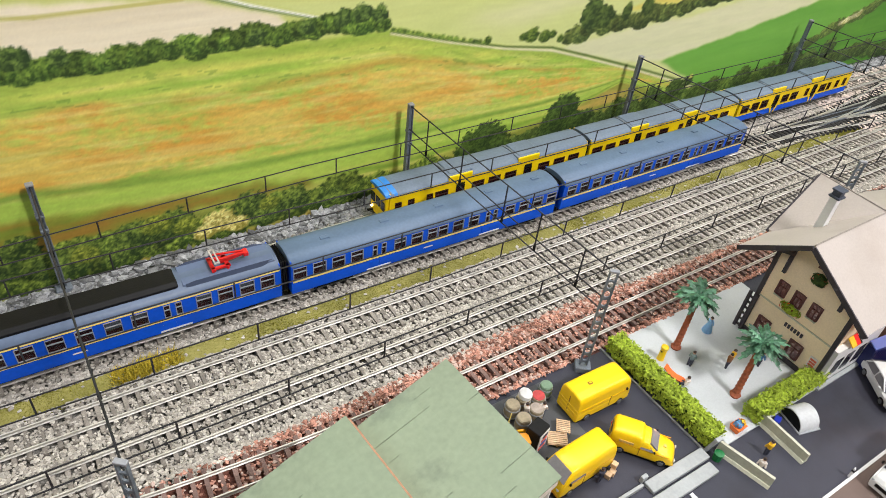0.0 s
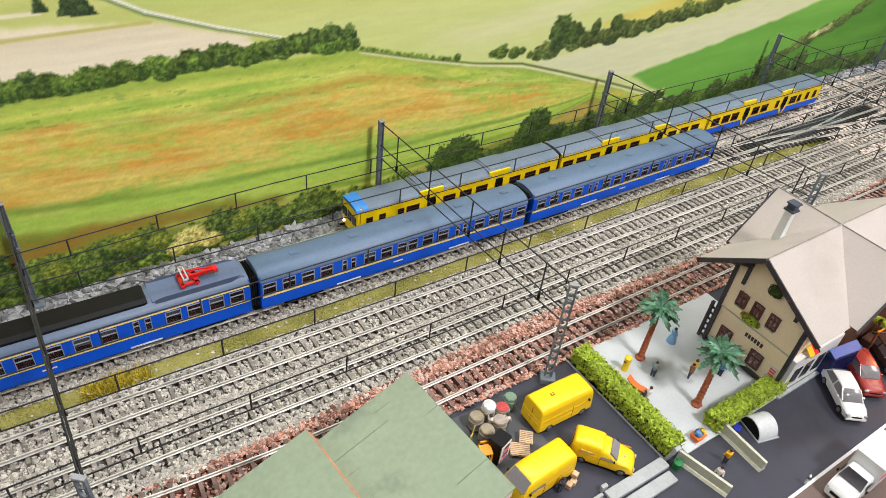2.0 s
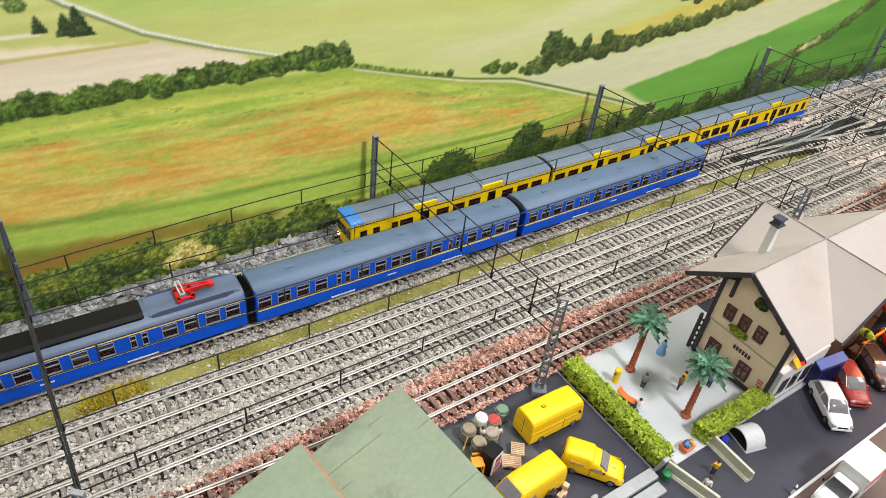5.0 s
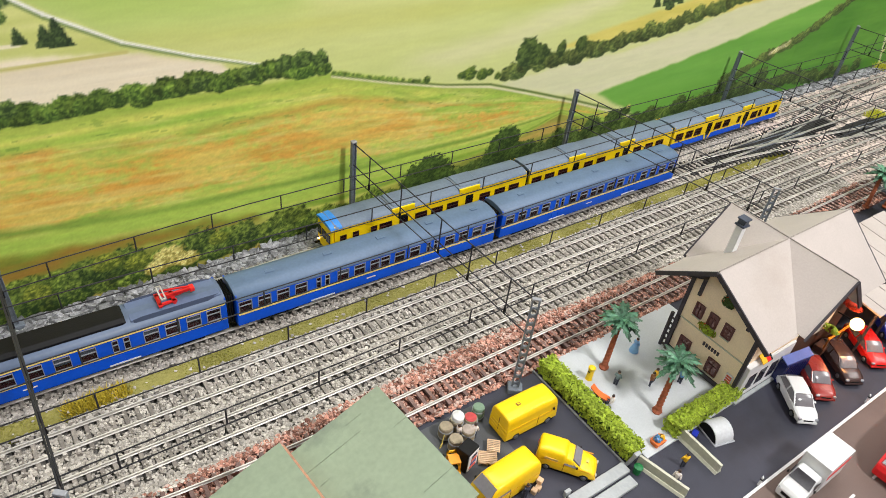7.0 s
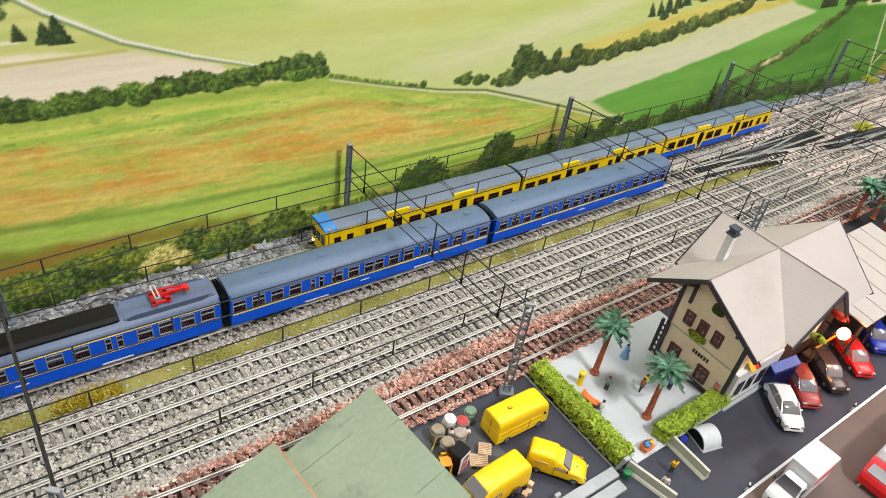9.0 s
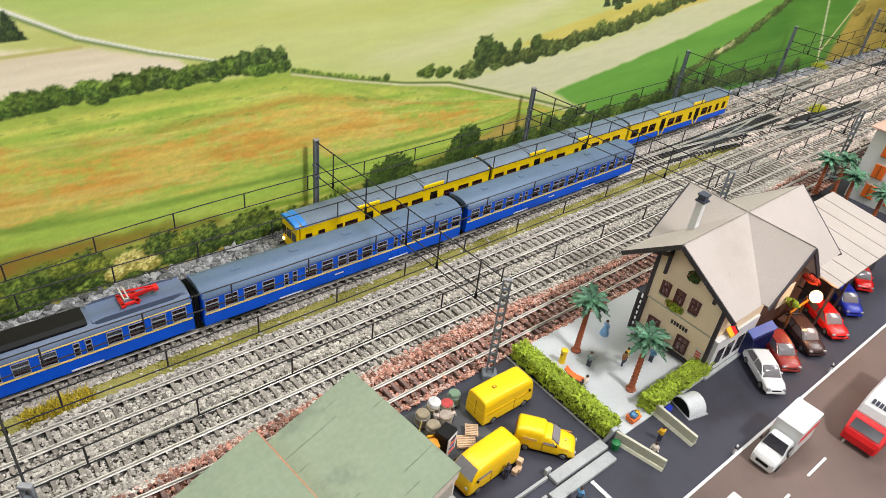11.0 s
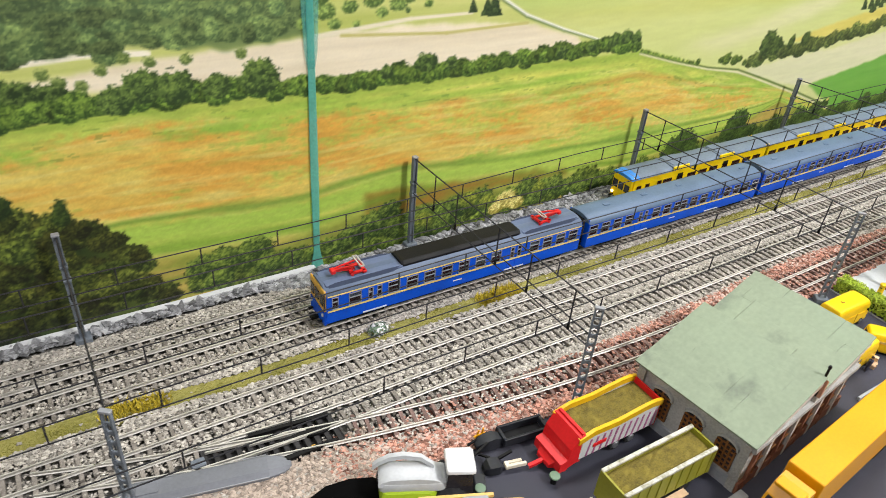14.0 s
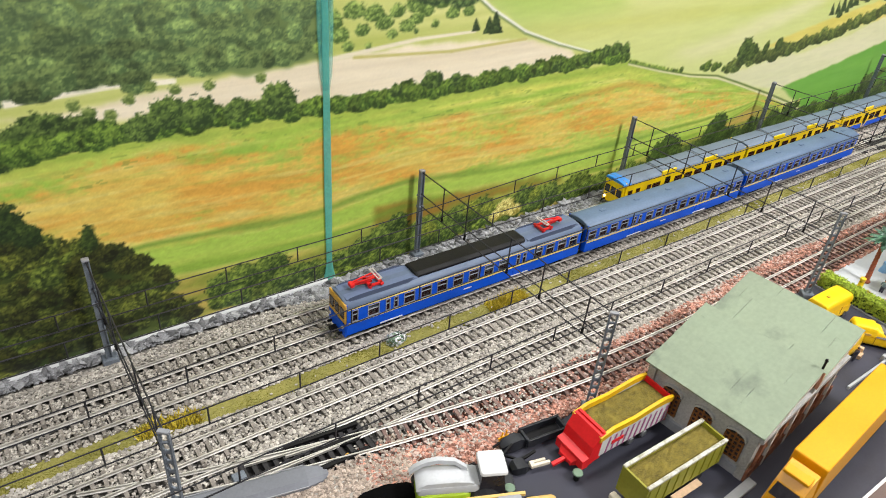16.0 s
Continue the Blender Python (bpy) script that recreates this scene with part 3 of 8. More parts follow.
        d = np.hypot(u, np.where(v < 0, v * 1.25, v)) + ((n1 - 0.5) * 2.0 * rough + (n2 - 0.5) * 0.8 * rough + (n3 - 0.5) * 0.2) * (1 - 0.75 * low)
        a = np.clip((1 - d) * min(rx, rz) / 1.7 + 0.35, 0, 1)[..., None]
        lit = np.clip(0.42 + 0.40 * v - 0.18 * u + (n2 - 0.5) * 1.5 + (n1 - 0.5) * 0.9 + (n3 - 0.5) * 1.1, 0, 1.15)[..., None]
        col = np.array(dark, float) + (np.array(light, float) - np.array(dark, float)) * lit
        self.img[i0:i1, j0:j1] = self.img[i0:i1, j0:j1] * (1 - a) + col * a

    def spruce(self, x, z, h, w, dark=(34, 52, 32), light=(82, 102, 56), lean=0.34):
        """A pointed conifer with ragged tiers, foot at x, z."""
        i0, i1 = np.searchsorted(self.xs, (x - lean * h - 1.3 * w, x + 1.3 * w))
        j0, j1 = np.searchsorted(self.zs, (z, z + h))
        if i1 <= i0 or j1 <= j0:
            return
        X, Z = self.X[i0:i1, j0:j1], self.Z[i0:i1, j0:j1]
        r = np.random.RandomState(int(abs(x * 17 + z * 3)) % 9000)
        v = (Z - z) / h
        half = w * (1.02 - v) ** 0.8 * (0.78 + 0.3 * np.abs(((v * 5.5 + r.rand()) % 1) - 0.5)) * (0.75 + 0.5 * self.noise(3.2, 2.6, r.randint(900), 2, X, Z))
        a = np.clip((half - np.abs(X - x + lean * (Z - z))) / 1.4 + 0.4, 0, 1)[..., None]
        lit = np.clip(0.4 - 0.25 * (X - x) / w + (r.rand(*X.shape) - 0.5) * 0.9 + (self.noise(4, 3, r.randint(900), 2, X, Z) - 0.5), 0, 1.1)[..., None]
        col = np.array(dark, float) + (np.array(light, float) - np.array(dark, float)) * lit
        self.img[i0:i1, j0:j1] = self.img[i0:i1, j0:j1] * (1 - a) + col * a

    def row(self, pts, r0, r1, step, dark, light, jitter=0.35, up=0.0):
        """A hedge of trees along a line."""
        for (ax, az), (bx, bz) in zip(pts, pts[1:]):
            n = max(1, int(math.hypot(bx - ax, bz - az) / step))
            for k in range(n):
                t = (k + self.r.rand()) / n
                r = r0 + (r1 - r0) * self.r.rand() ** 2
                f = 1 + (self.r.rand() - 0.5) * 0.45
                self.tree(ax + (bx - ax) * t, az + (bz - az) * t + up * r + (self.r.rand() - 0.5) * r * jitter, r * 1.15, r, tuple(c * f for c in dark), tuple(c * f for c in light))


P = Print()
# far fields: pale green, with broad mown stripes
P.fill(np.ones(P.X.shape, bool), (182, 196, 116), (202, 207, 138), 420, 60, 21)
pale = np.clip((P.X - 380) / 300, 0, 1) * np.clip((215 - P.Z) / 90, 0, 1)
P.img = P.img * (1 - 0.45 * pale[..., None]) + np.array((206, 208, 152)) * 0.45 * pale[..., None]
tint = np.clip((P.noise(240, 26, 31, 3) - 0.5) * 2.6, 0, 1)[..., None] * np.clip((P.Z - 150) / 40, 0, 1)[..., None]
P.img = P.img * (1 - 0.5 * tint) + np.array((184, 186, 92)) * 0.5 * tint
P.fill(P.inside([(330, 300), (190, 300), (150, 270), (248, 214), (355, 180), (430, 190)], 3) & (P.Z > 222), (168, 192, 102), (190, 204, 120), 120, 20, 22, 1.6, 9)
# light field of the upper middle
P.fill(P.inside([(470, 158), (560, 150), (640, 160), (740, 178), (820, 200), (812, 214), (700, 196), (600, 178)], 4), (204, 206, 152), (210, 210, 164), 120, 12, 23, 1.6, 5)
# left: yellow-green strips and a mown pinkish field
P.fill(P.inside([(-450, 240), (-450, 150), (415, 165), (355, 181), (248, 215), (150, 275), (30, 300)]), (176, 186, 98), (204, 206, 134), 120, 9, 24)
P.fill(P.inside([(-300, 196), (-190, 203), (-126, 191), (26, 180), (102, 172), (233, 168), (330, 176), (317, 188), (258, 205), (206, 211), (123, 217), (27, 214), (-74, 210), (-158, 203), (-300, 208)]), (218, 206, 178), (234, 224, 200), 160, 6, 25)
P.line([(34, 214), (123, 221), (185, 221)], (224, 216, 190), 2.0, 1.2)
P.line([(-187, 214), (-121, 217), (-84, 214)], (232, 226, 206), 3.0, 2.0)
P.line([(60, 213), (160, 206), (250, 207)], (188, 182, 110), 1.3)
# road
P.line([(150, 276), (203, 238), (248, 213), (297, 196), (360, 178)], (112, 134, 76), 2.0, 1.2)
P.line([(150, 277.6), (203, 239.6), (248, 214.6), (297, 197.4), (358, 179.4)], (232, 231, 224), 1.3, 0.8)
# forest on the left hill
P.fill(P.inside([(-450, 420), (60, 420), (38, 258), (34, 216), (-37, 211), (-84, 220), (-139, 218), (-186, 218), (-450, 214)], 4), (92, 112, 66), (122, 140, 84), 26, 16, 26)
for k in range(640):
    x, z = -330 + 380 * P.r.rand(), 216 + 90 * P.r.rand() ** 1.1
    if x > 20 - (z - 216) * -0.2:
        continue
    f = 0.77 + 0.44 * P.r.rand() + 0.12 * max(0, min(1, (x + 160) / 180))
    far = min(1, (z - 214) / 70)
    P.tree(x, z, 6 + 8 * P.r.rand() ** 2, 5 + 5.5 * P.r.rand() ** 2, tuple(c * f + 24 * far for c in (60, 80, 48)), tuple(c * f + 8 * far for c in (118, 138, 80)), 5.5)
for x, z, r in ((47, 232, 9), (67, 234, 7), (88, 238, 9), (111, 233, 8), (130, 244, 8), (158, 240, 8), (176, 240, 7), (73, 221, 4), (140, 232, 5), (100, 246, 8), (60, 250, 10), (30, 225, 8), (40, 244, 11), (78, 246, 10), (118, 250, 10), (54, 222, 6), (146, 250, 9), (96, 228, 6), (120, 238, 7)):
    P.tree(x, z, r, r * 0.8, (70, 94, 46), (150, 174, 92), 4)
for x, z in ((-84, 208), (-60, 207), (-115, 205), (-142, 200), (-100, 212), (-150, 206), (-128, 196), (-20, 207)):
    P.tree(x, z, 4.6, 4.6, (84, 104, 52), (140, 156, 88), 3.2, 0.4)
P.spruce(210, 216, 21, 10, (34, 50, 32), (80, 100, 56), 0.1)
P.spruce(202, 218, 15, 8, (34, 50, 32), (80, 100, 56), 0.1)
P.spruce(186, 221, 12, 6, (38, 54, 34), (84, 104, 58), 0.1)
P.tree(120, 228, 2.5, 3, (60, 80, 44), (100, 126, 70), 3)
P.tree(142, 262, 30, 18, (46, 66, 40), (100, 122, 70), 8)
P.tree(170, 250, 16, 9, (50, 70, 42), (106, 130, 74), 6)
# meadow: bands that run with the slope, orange with poppies
top = np.interp(P.X, (-450, -199, -110, 103, 235, 422, 541, 654, 748, 892), (176, 173, 178, 169, 168, 163, 130, 104, 72, 20))
low = np.interp(P.X, (-450, -116, 23, 117, 291, 414, 556, 664, 723, 860), (96, 87, 76, 84, 68, 61, 57, 60, 66, 20))
v = (top - P.Z) / np.maximum(top - low, 4)
under = P.Z < top
P.fill(under, (150, 184, 66), (200, 202, 90), 150, 7, 41, 2.0)
U = v * 62
n_big, n_mid, n_fine = P.noise(150, 17, 42, 4, P.X, U), P.noise(42, 8, 43, 4, P.X, U), P.noise(10, 1.9, 44, 3, P.X, U)
left = np.clip((330 - P.X) / 420, 0, 1)
bell = np.clip(1 - np.abs(v - 0.66 + 0.06 * left) / (0.36 + 0.14 * left), 0, 1) ** 0.5
o = np.clip((bell * (0.90 + 0.62 * left) - 0.47 + (n_big - 0.5) * 1.9 + (n_mid - 0.5) * 1.1 + (n_fine - 0.5) * 0.7 + (P.noise(4.2, 3.4, 49, 2, P.X, P.Z) - 0.5) * 0.5) * 1.7, 0, 1) * np.clip(bell * 3, 0, 1)
hue = np.clip((P.noise(60, 9, 46, 4, P.X, U) - 0.42 + 0.10 * left) * 3.2 + (n_fine - 0.5) * 0.6, 0, 1)[..., None]
col = np.array((216, 188, 88.0)) + (np.array((212, 156, 62.0)) - np.array((216, 188, 88.0))) * hue
a = (o * under)[..., None] * 0.94
P.img = P.img * (1 - a) + col * a
band2 = np.clip(1 - np.abs(v - 0.30 + (n_big - 0.5) * 0.2) / 0.09, 0, 1) * np.clip((n_mid - 0.46) * 6, 0, 1) * under * np.clip((P.X - 60) / 120, 0, 1)
P.img = P.img * (1 - 0.75 * band2[..., None]) + np.array((204, 150, 66)) * 0.75 * band2[..., None]
gs = np.clip((P.noise(38, 3.4, 47, 4, P.X, U) - 0.55) * 7, 0, 1) * under * np.clip(1.15 - v, 0, 1)
P.img = P.img * (1 - 0.36 * gs[..., None]) + np.array((128, 164, 62)) * 0.36 * gs[..., None]
ys = np.clip((P.noise(52, 3.0, 52, 4, P.X, U) - 0.55) * 6, 0, 1) * under
P.img = P.img * (1 - 0.42 * ys[..., None]) + np.array((214, 204, 120)) * 0.42 * ys[..., None]
spots = (P.noise(11, 1.7, 48, 2, P.X, U) > 0.78) & under & (v < 0.34) & (v > 0.06)
P.img[spots] = P.img[spots] * 0.6 + np.array((104, 140, 54)) * 0.4
tops = np.clip(1 - np.abs(v - 0.05) / 0.09, 0, 1) * under
P.img = P.img * (1 - 0.6 * tops[..., None]) + np.array((134, 164, 58)) * 0.6 * tops[..., None]
# green bands below the meadow
for c, w, colr, s in ((1.00, 0.045, (120, 154, 56), 61), (1.13, 0.10, (160, 192, 74), 62), (1.29, 0.05, (128, 164, 54), 63)):
    k = np.clip(1.25 - np.abs(v + (P.noise(90, 10, s, 2) - 0.5) * 0.12 - c) / w, 0, 1) * under
    P.img = P.img * (1 - 0.85 * k[..., None]) + np.array(colr) * 0.85 * k[..., None]
k = np.clip((v - 1.34) / 0.10, 0, 1) * under
colb = np.array((138, 146, 56.0)) + (np.array((184, 160, 78.0)) - np.array((138, 146, 56.0))) * np.clip((P.noise(60, 8, 65, 3) - 0.4) * 3, 0, 1)[..., None]
P.img = P.img * (1 - k[..., None]) + colb * k[..., None]
P.img[under] = P.img[under] * 0.93 + P.img[under].mean(-1, keepdims=True) * 0.08
# ochre fallow strip between the green bands and the shrubs
P.fill(P.inside([(84, 68), (126, 62), (162, 57), (211, 53), (273, 48), (340, 38), (340, 28), (240, 38), (187, 24), (115, 14), (84, 16)], 4), (150, 118, 48), (122, 138, 50), 40, 7, 66, 2.2, 2)
# right: beige field, green fields, hedges
P.fill(P.inside([(1244, 149), (1157, 172), (1290, 178), (1461, 150), (1592, 140), (1700, 40), (1582, -10), (1265, -10), (900, -10), (859, 36), (781, 77), (889, 91), (1056, 114)]), (100, 156, 62), (118, 172, 74), 200, 20, 71)
P.fill(P.inside([(1040, 36), (1135, 67), (1212, 87), (1286, 119), (1345, 150), (1592, 140), (1600, -10), (1000, -10)]), (74, 128, 44), (96, 148, 54), 120, 14, 72)
P.fill(P.inside([(615, 117), (710, 124), (811, 126), (936, 139), (1058, 166), (1157, 171), (1244, 150), (1162, 135), (1056, 114), (889, 91), (780, 78), (720, 86), (654, 104)]), (205, 206, 164), (212, 210, 174), 160, 14, 73)
P.fill(P.inside([(690, 146), (743, 156), (855, 171), (985, 186), (1088, 176), (1190, 176), (1130, 166), (973, 152), (818, 139)]), (196, 186, 92), (212, 200, 110), 60, 8, 74)
P.fill(P.inside([(1130, 172), (1200, 174), (1290, 166), (1330, 190), (1200, 205), (1080, 190)]), (186, 186, 84), (204, 202, 110), 60, 8, 75)
P.fill(P.inside([(1400, 150), (1461, 149), (1815, 138), (1950, 230), (1314, 230), (1280, 200)]), (220, 208, 150), (232, 222, 170), 200, 20, 76)
P.fill(P.inside([(1608, 112), (1850, 130), (2300, 120), (2300, -10), (1560, -10)]), (150, 136, 58), (184, 160, 76), 60, 20, 77)
P.fill(P.inside([(800, 214), (812, 214), (870, 220), (930, 240), (760, 260)]), (110, 168, 78), (136, 182, 92), 60, 20, 78, 1.6, 3)
P.line([(1471, 148), (1538, 4)], (214, 214, 176), 2.4)
P.line([(1608, 117), (1529, 29)], (206, 196, 150), 2.6)
P.line([(1211, 184), (1280, 172), (1461, 150), (1560, 146)], (222, 216, 190), 1.6)
# path between meadow and field
P.line([(415, 161), (478, 145), (541, 130), (603, 120), (654, 104), (748, 73), (816, 49), (892, 21), (940, 5)], (92, 116, 54), 0.9, 1.4)
P.line([(415, 160), (478, 143), (541, 128), (603, 117), (654, 101), (748, 70), (816, 46), (892, 18), (940, 2)], (212, 206, 172), 0.8, 1.5)
for x, z, r in ((519, 139, 5), (573, 136, 9), (590, 133, 8), (600, 134, 5), (562, 136, 5), (612, 128, 5)):
    P.tree(x, z, r, r * 0.95, (48, 70, 30), (116, 136, 56), 4)
P.row([(415, 164), (470, 149), (516, 138)], 1.6, 2.6, 4, (70, 96, 40), (120, 146, 60))
# tree line above the beige field
P.row([(622, 126), (660, 132), (720, 132), (780, 135), (840, 140), (900, 147), (960, 156), (1020, 168), (1060, 174)], 7, 12, 4.5, (50, 66, 34), (112, 124, 62), 0.9, 0.25)
P.tree(650, 146, 17, 18, (42, 60, 32), (92, 112, 54), 7)
P.tree(668, 142, 14, 14, (40, 58, 30), (88, 106, 50), 7)
P.tree(700, 144, 7, 11, (40, 58, 30), (88, 106, 50), 6)
P.tree(732, 146, 10, 11, (40, 58, 30), (88, 106, 50), 6)
for x, z, r in ((856, 186, 12), (870, 180, 9), (886, 190, 13), (903, 197, 15), (934, 204, 15), (950, 200, 12), (972, 214, 17), (1000, 205, 16), (1017, 202, 18), (1045, 198, 16), (1059, 196, 17), (1105, 188, 13), (1075, 214, 14), (985, 224, 14)):
    for q in range(3):
        P.spruce(x + (P.r.rand() - 0.35) * r * 1.6, z - r * 1.0 + (P.r.rand() - 0.5) * 4, r * (1.3 + 0.8 * P.r.rand()), r * (0.50 + 0.25 * P.r.rand()))
P.row([(961, 232), (1043, 220), (1120, 208), (1200, 194)], 10, 14, 9, (34, 52, 28), (66, 84, 44))
P.row([(513, 236), (564, 232), (624, 226), (722, 220), (805, 218)], 8, 13, 8, (48, 68, 42), (100, 122, 74), 0.6, 0.4)
P.row([(513, 246), (624, 240), (805, 232)], 10, 14, 10, (46, 64, 40), (92, 112, 68), 0.6, 0.4)
for x, z, r in ((780, 222, 11), (800, 222, 10), (835, 244, 10), (370, 252, 14), (400, 254, 14), (430, 256, 10)):
    P.tree(x, z, r, r, (40, 58, 34), (84, 104, 60), 6)
P.row([(1045, 40), (1135, 68), (1212, 88), (1286, 120), (1332, 142), (1355, 166)], 8, 12, 10, (56, 74, 36), (104, 120, 58))
P.row([(1150, 74), (1195, 86)], 4, 6, 5, (150, 150, 90), (222, 216, 180))
for x, z, r in ((1276, 172, 22), (1308, 205, 40), (1345, 190, 26), (1385, 175, 24), (1431, 168, 20), (1340, 165, 16), (1520, 158, 14), (1655, 175, 46), (1700, 190, 56), (1640, 150, 26), (1760, 180, 60), (1830, 190, 60), (1255, 205, 16)):
    P.tree(x - 0.2 * r, z - 0.25 * r, r * 0.9, r * 0.7, (34, 48, 26), (76, 88, 44), 8, 0.4)
    for q in range(4):
        P.spruce(x + (P.r.rand() - 0.5) * r * 1.7, z - r * 0.8, r * (1.2 + 0.7 * P.r.rand()), r * 0.46, (32, 46, 26), (76, 88, 46))
for x, z, r in ((1620, 100, 24), (1690, 70, 22), (1760, 60, 30), (1850, 70, 30), (1700, 30, 20)):
    P.tree(x, z, r, r * 0.7, (104, 98, 40), (178, 156, 78), 10)
# hedge across the middle
for x, z in ((-186, 184), (-152, 186), (-200, 180), (-170, 190), (-225, 184), (-250, 182), (-280, 186), (-310, 184)):
    P.tree(x, z, 19, 15, (36, 54, 28), (98, 120, 58), 6)
P.row([(-330, 182), (-186, 178), (-120, 180), (-60, 181), (26, 175), (68, 172), (102, 173), (178, 170), (233, 171), (311, 171), (362, 173), (412, 168)], 5.5, 9.5, 2.2, (40, 62, 26), (112, 138, 56), 0.9, 0.12)
for x, z, r in ((-92, 190, 14), (-69, 187, 14), (-8, 187, 16), (-110, 182, 12), (138, 182, 9), (143, 181, 9), (168, 178, 7), (102, 178, 7), (370, 178, 8), (388, 180, 9), (404, 177, 8), (340, 175, 7), (-40, 184, 11), (300, 174, 7)):
    P.tree(x, z, r, r, (42, 62, 32), (108, 132, 62), 5)
# woodland at the bottom left
P.fill(P.inside([(-450, 140), (-222, 134), (-206, 114), (-182, 100), (-152, 84), (-128, 60), (-112, 36), (-104, 14), (-104, -10), (-450, -10)], 5), (38, 54, 24), (84, 96, 40), 26, 20, 81)
for k in range(520):
    x, z = -330 + 236 * P.r.rand(), 4 + 140 * P.r.rand()
    if z > np.interp(x, (-330, -214, -198, -172, -143, -118, -104, -97), (146, 140, 116, 102, 87, 65, 38, 14)):
        continue
    f = 0.6 + 0.7 * P.r.rand()
    warm = 10 * P.r.rand()
    P.tree(x, z, 7 + 6 * P.r.rand(), 6 + 5 * P.r.rand(), tuple(c * f for c in (28 + warm * 0.6, 40, 17)), tuple(c * f for c in (90 + warm, 104, 42)), 4.0, 0.34)
P.tree(-160, 104, 6.5, 12, (28, 44, 20), (70, 88, 38), 3.5, 0.34)
P.tree(-208, 130, 14, 17, (24, 40, 20), (62, 80, 36), 5, 0.34)
P.tree(-196, 118, 10, 11, (26, 42, 20), (68, 86, 38), 4, 0.34)
# shrubs along the foot of the print
P.row([(-70, 10), (0, 8), (80, 8), (160, 8), (240, 10), (330, 8), (420, 4), (520, 6)], 9, 14, 6, (36, 54, 22), (130, 148, 60), 0.9)
P.row([(-60, 24), (30, 18), (100, 26), (180, 24), (250, 20), (330, 20), (400, 14), (470, 14)], 8, 13, 7, (38, 58, 22), (134, 152, 62), 1.2)
P.row([(560, 14), (640, 16), (720, 18), (820, 22), (930, 18), (1050, 22), (1200, 20), (1420, 10)], 10, 16, 9, (42, 62, 28), (98, 118, 54), 0.9)
for x, z, r in ((-68, 30, 15), (-48, 31, 16), (-22, 34, 17), (-55, 14, 13), (-12, 18, 13), (10, 17, 11), (52, 17, 12), (71, 24, 15), (95, 30, 18), (120, 20, 16), (110, 40, 14), (188, 24, 18), (219, 26, 18), (176, 8, 16), (136, 12, 16), (282, 26, 16), (324, 18, 14), (296, 10, 13), (363, 6, 14), (420, 6, 14), (536, 28, 22), (520, 14, 18), (579, 10, 16), (633, 44, 15), (627, 24, 20), (650, 30, 14), (678, 24, 15), (730, 26, 18), (784, 30, 17), (825, 34, 16), (847, 40, 9), (700, 16, 16), (760, 14, 18), (800, 12, 16), (900, 18, 16), (961, 26, 18), (1063, 40, 24), (1020, 20, 20), (1151, 38, 18), (1253, 26, 16), (1110, 24, 22), (1200, 18, 18), (1360, 18, 14), (1310, 12, 14), (1450, 14, 16)):
    P.tree(x, z, r, r * 0.9, (36, 54, 26) if x > 500 else (34, 54, 24), (92, 114, 54) if x > 500 else (124, 144, 60), 4)
for x, z, r in ((255, 17, 15), (270, 10, 11), (241, 10, 10), (850, 46, 4)):
    P.tree(x, z, r, r * 0.85, (140, 130, 52), (246, 232, 150), 3.0)
for x, z, r in ((205, 30, 13), (228, 22, 12), (150, 20, 12), (300, 22, 10)):
    P.tree(x, z, r, r * 0.8, (70, 86, 30), (164, 172, 66), 3.5)
for x, z, rx, rz in ((532, 24, 32, 27), (520, 18, 24, 18), (552, 16, 20, 16), (640, 36, 24, 25), (630, 30, 20, 20), (660, 22, 18, 16), (648, 46, 14, 14)):
    P.tree(x, z, rx, rz, (34, 52, 24), (80, 104, 44), 4.5, 0.24)
P.img *= (1.0 + 0.05 * P.noise(23, 3.1, 90, 3) + (0.02 + 0.03 * under) * (P.r.rand(*P.X.shape) - 0.5) + 0.11 * (P.noise(5.3, 2.3, 93, 2) - 0.5) * under + 0.025)[..., None]

nx, nz = P.X.shape
c = np.clip(P.img / 255, 0, 1)
c = np.where(c <= 0.04045, c / 12.92, ((c + 0.055) / 1.055) ** 2.4)
wy = np.array([y_wall(x / 1000) for x in P.xs])
vs = np.stack([P.X / 1000, np.repeat(wy[:, None], nz, 1), P.Z / 1000], -1).reshape(-1, 3)
ii = np.arange(nx * nz).reshape(nx, nz)
fs = np.stack([ii[:-1, :-1], ii[1:, :-1], ii[1:, 1:], ii[:-1, 1:]], -1).reshape(-1, 4)
M_PRINT = mat("printed_board", (0.8, 0.8, 0.8, 1), 0.55, var=0.0, bump=0)
nt = M_PRINT.node_tree
att = nt.nodes.new("ShaderNodeAttribute")
att.attribute_name = "print"
nt.links.new(att.outputs["Color"], nt.nodes["Principled BSDF"].inputs["Base Color"])
backdrop = stuff("backdrop", vs, fs, M_PRINT, "printed backdrop of fields, hedges and meadow", "backdrop")
backdrop["kind"] = "structure"
ca = backdrop.data.color_attributes.new("print", "FLOAT_COLOR", "POINT")
ca.data.foreach_set("color", np.concatenate([c.reshape(-1, 3), np.ones((nx * nz, 1))], 1).ravel().astype(np.float32))
g = Geo()
xs = [-0.42 + 0.08 * i for i in range(35)]
g.loft([[(x, y_wall(x) + 0.002, -0.02), (x, y_wall(x) + 0.02, -0.02), (x, y_wall(x) + 0.02, 0.42), (x, y_wall(x) + 0.002, 0.42)] for x in xs])
tagged(part("wall_north", g, M_PLINTH), "board that carries the printed backdrop", "wall", kind="structure")
g = Geo()
xs = [-0.42 + 0.03 * i for i in range(16)]
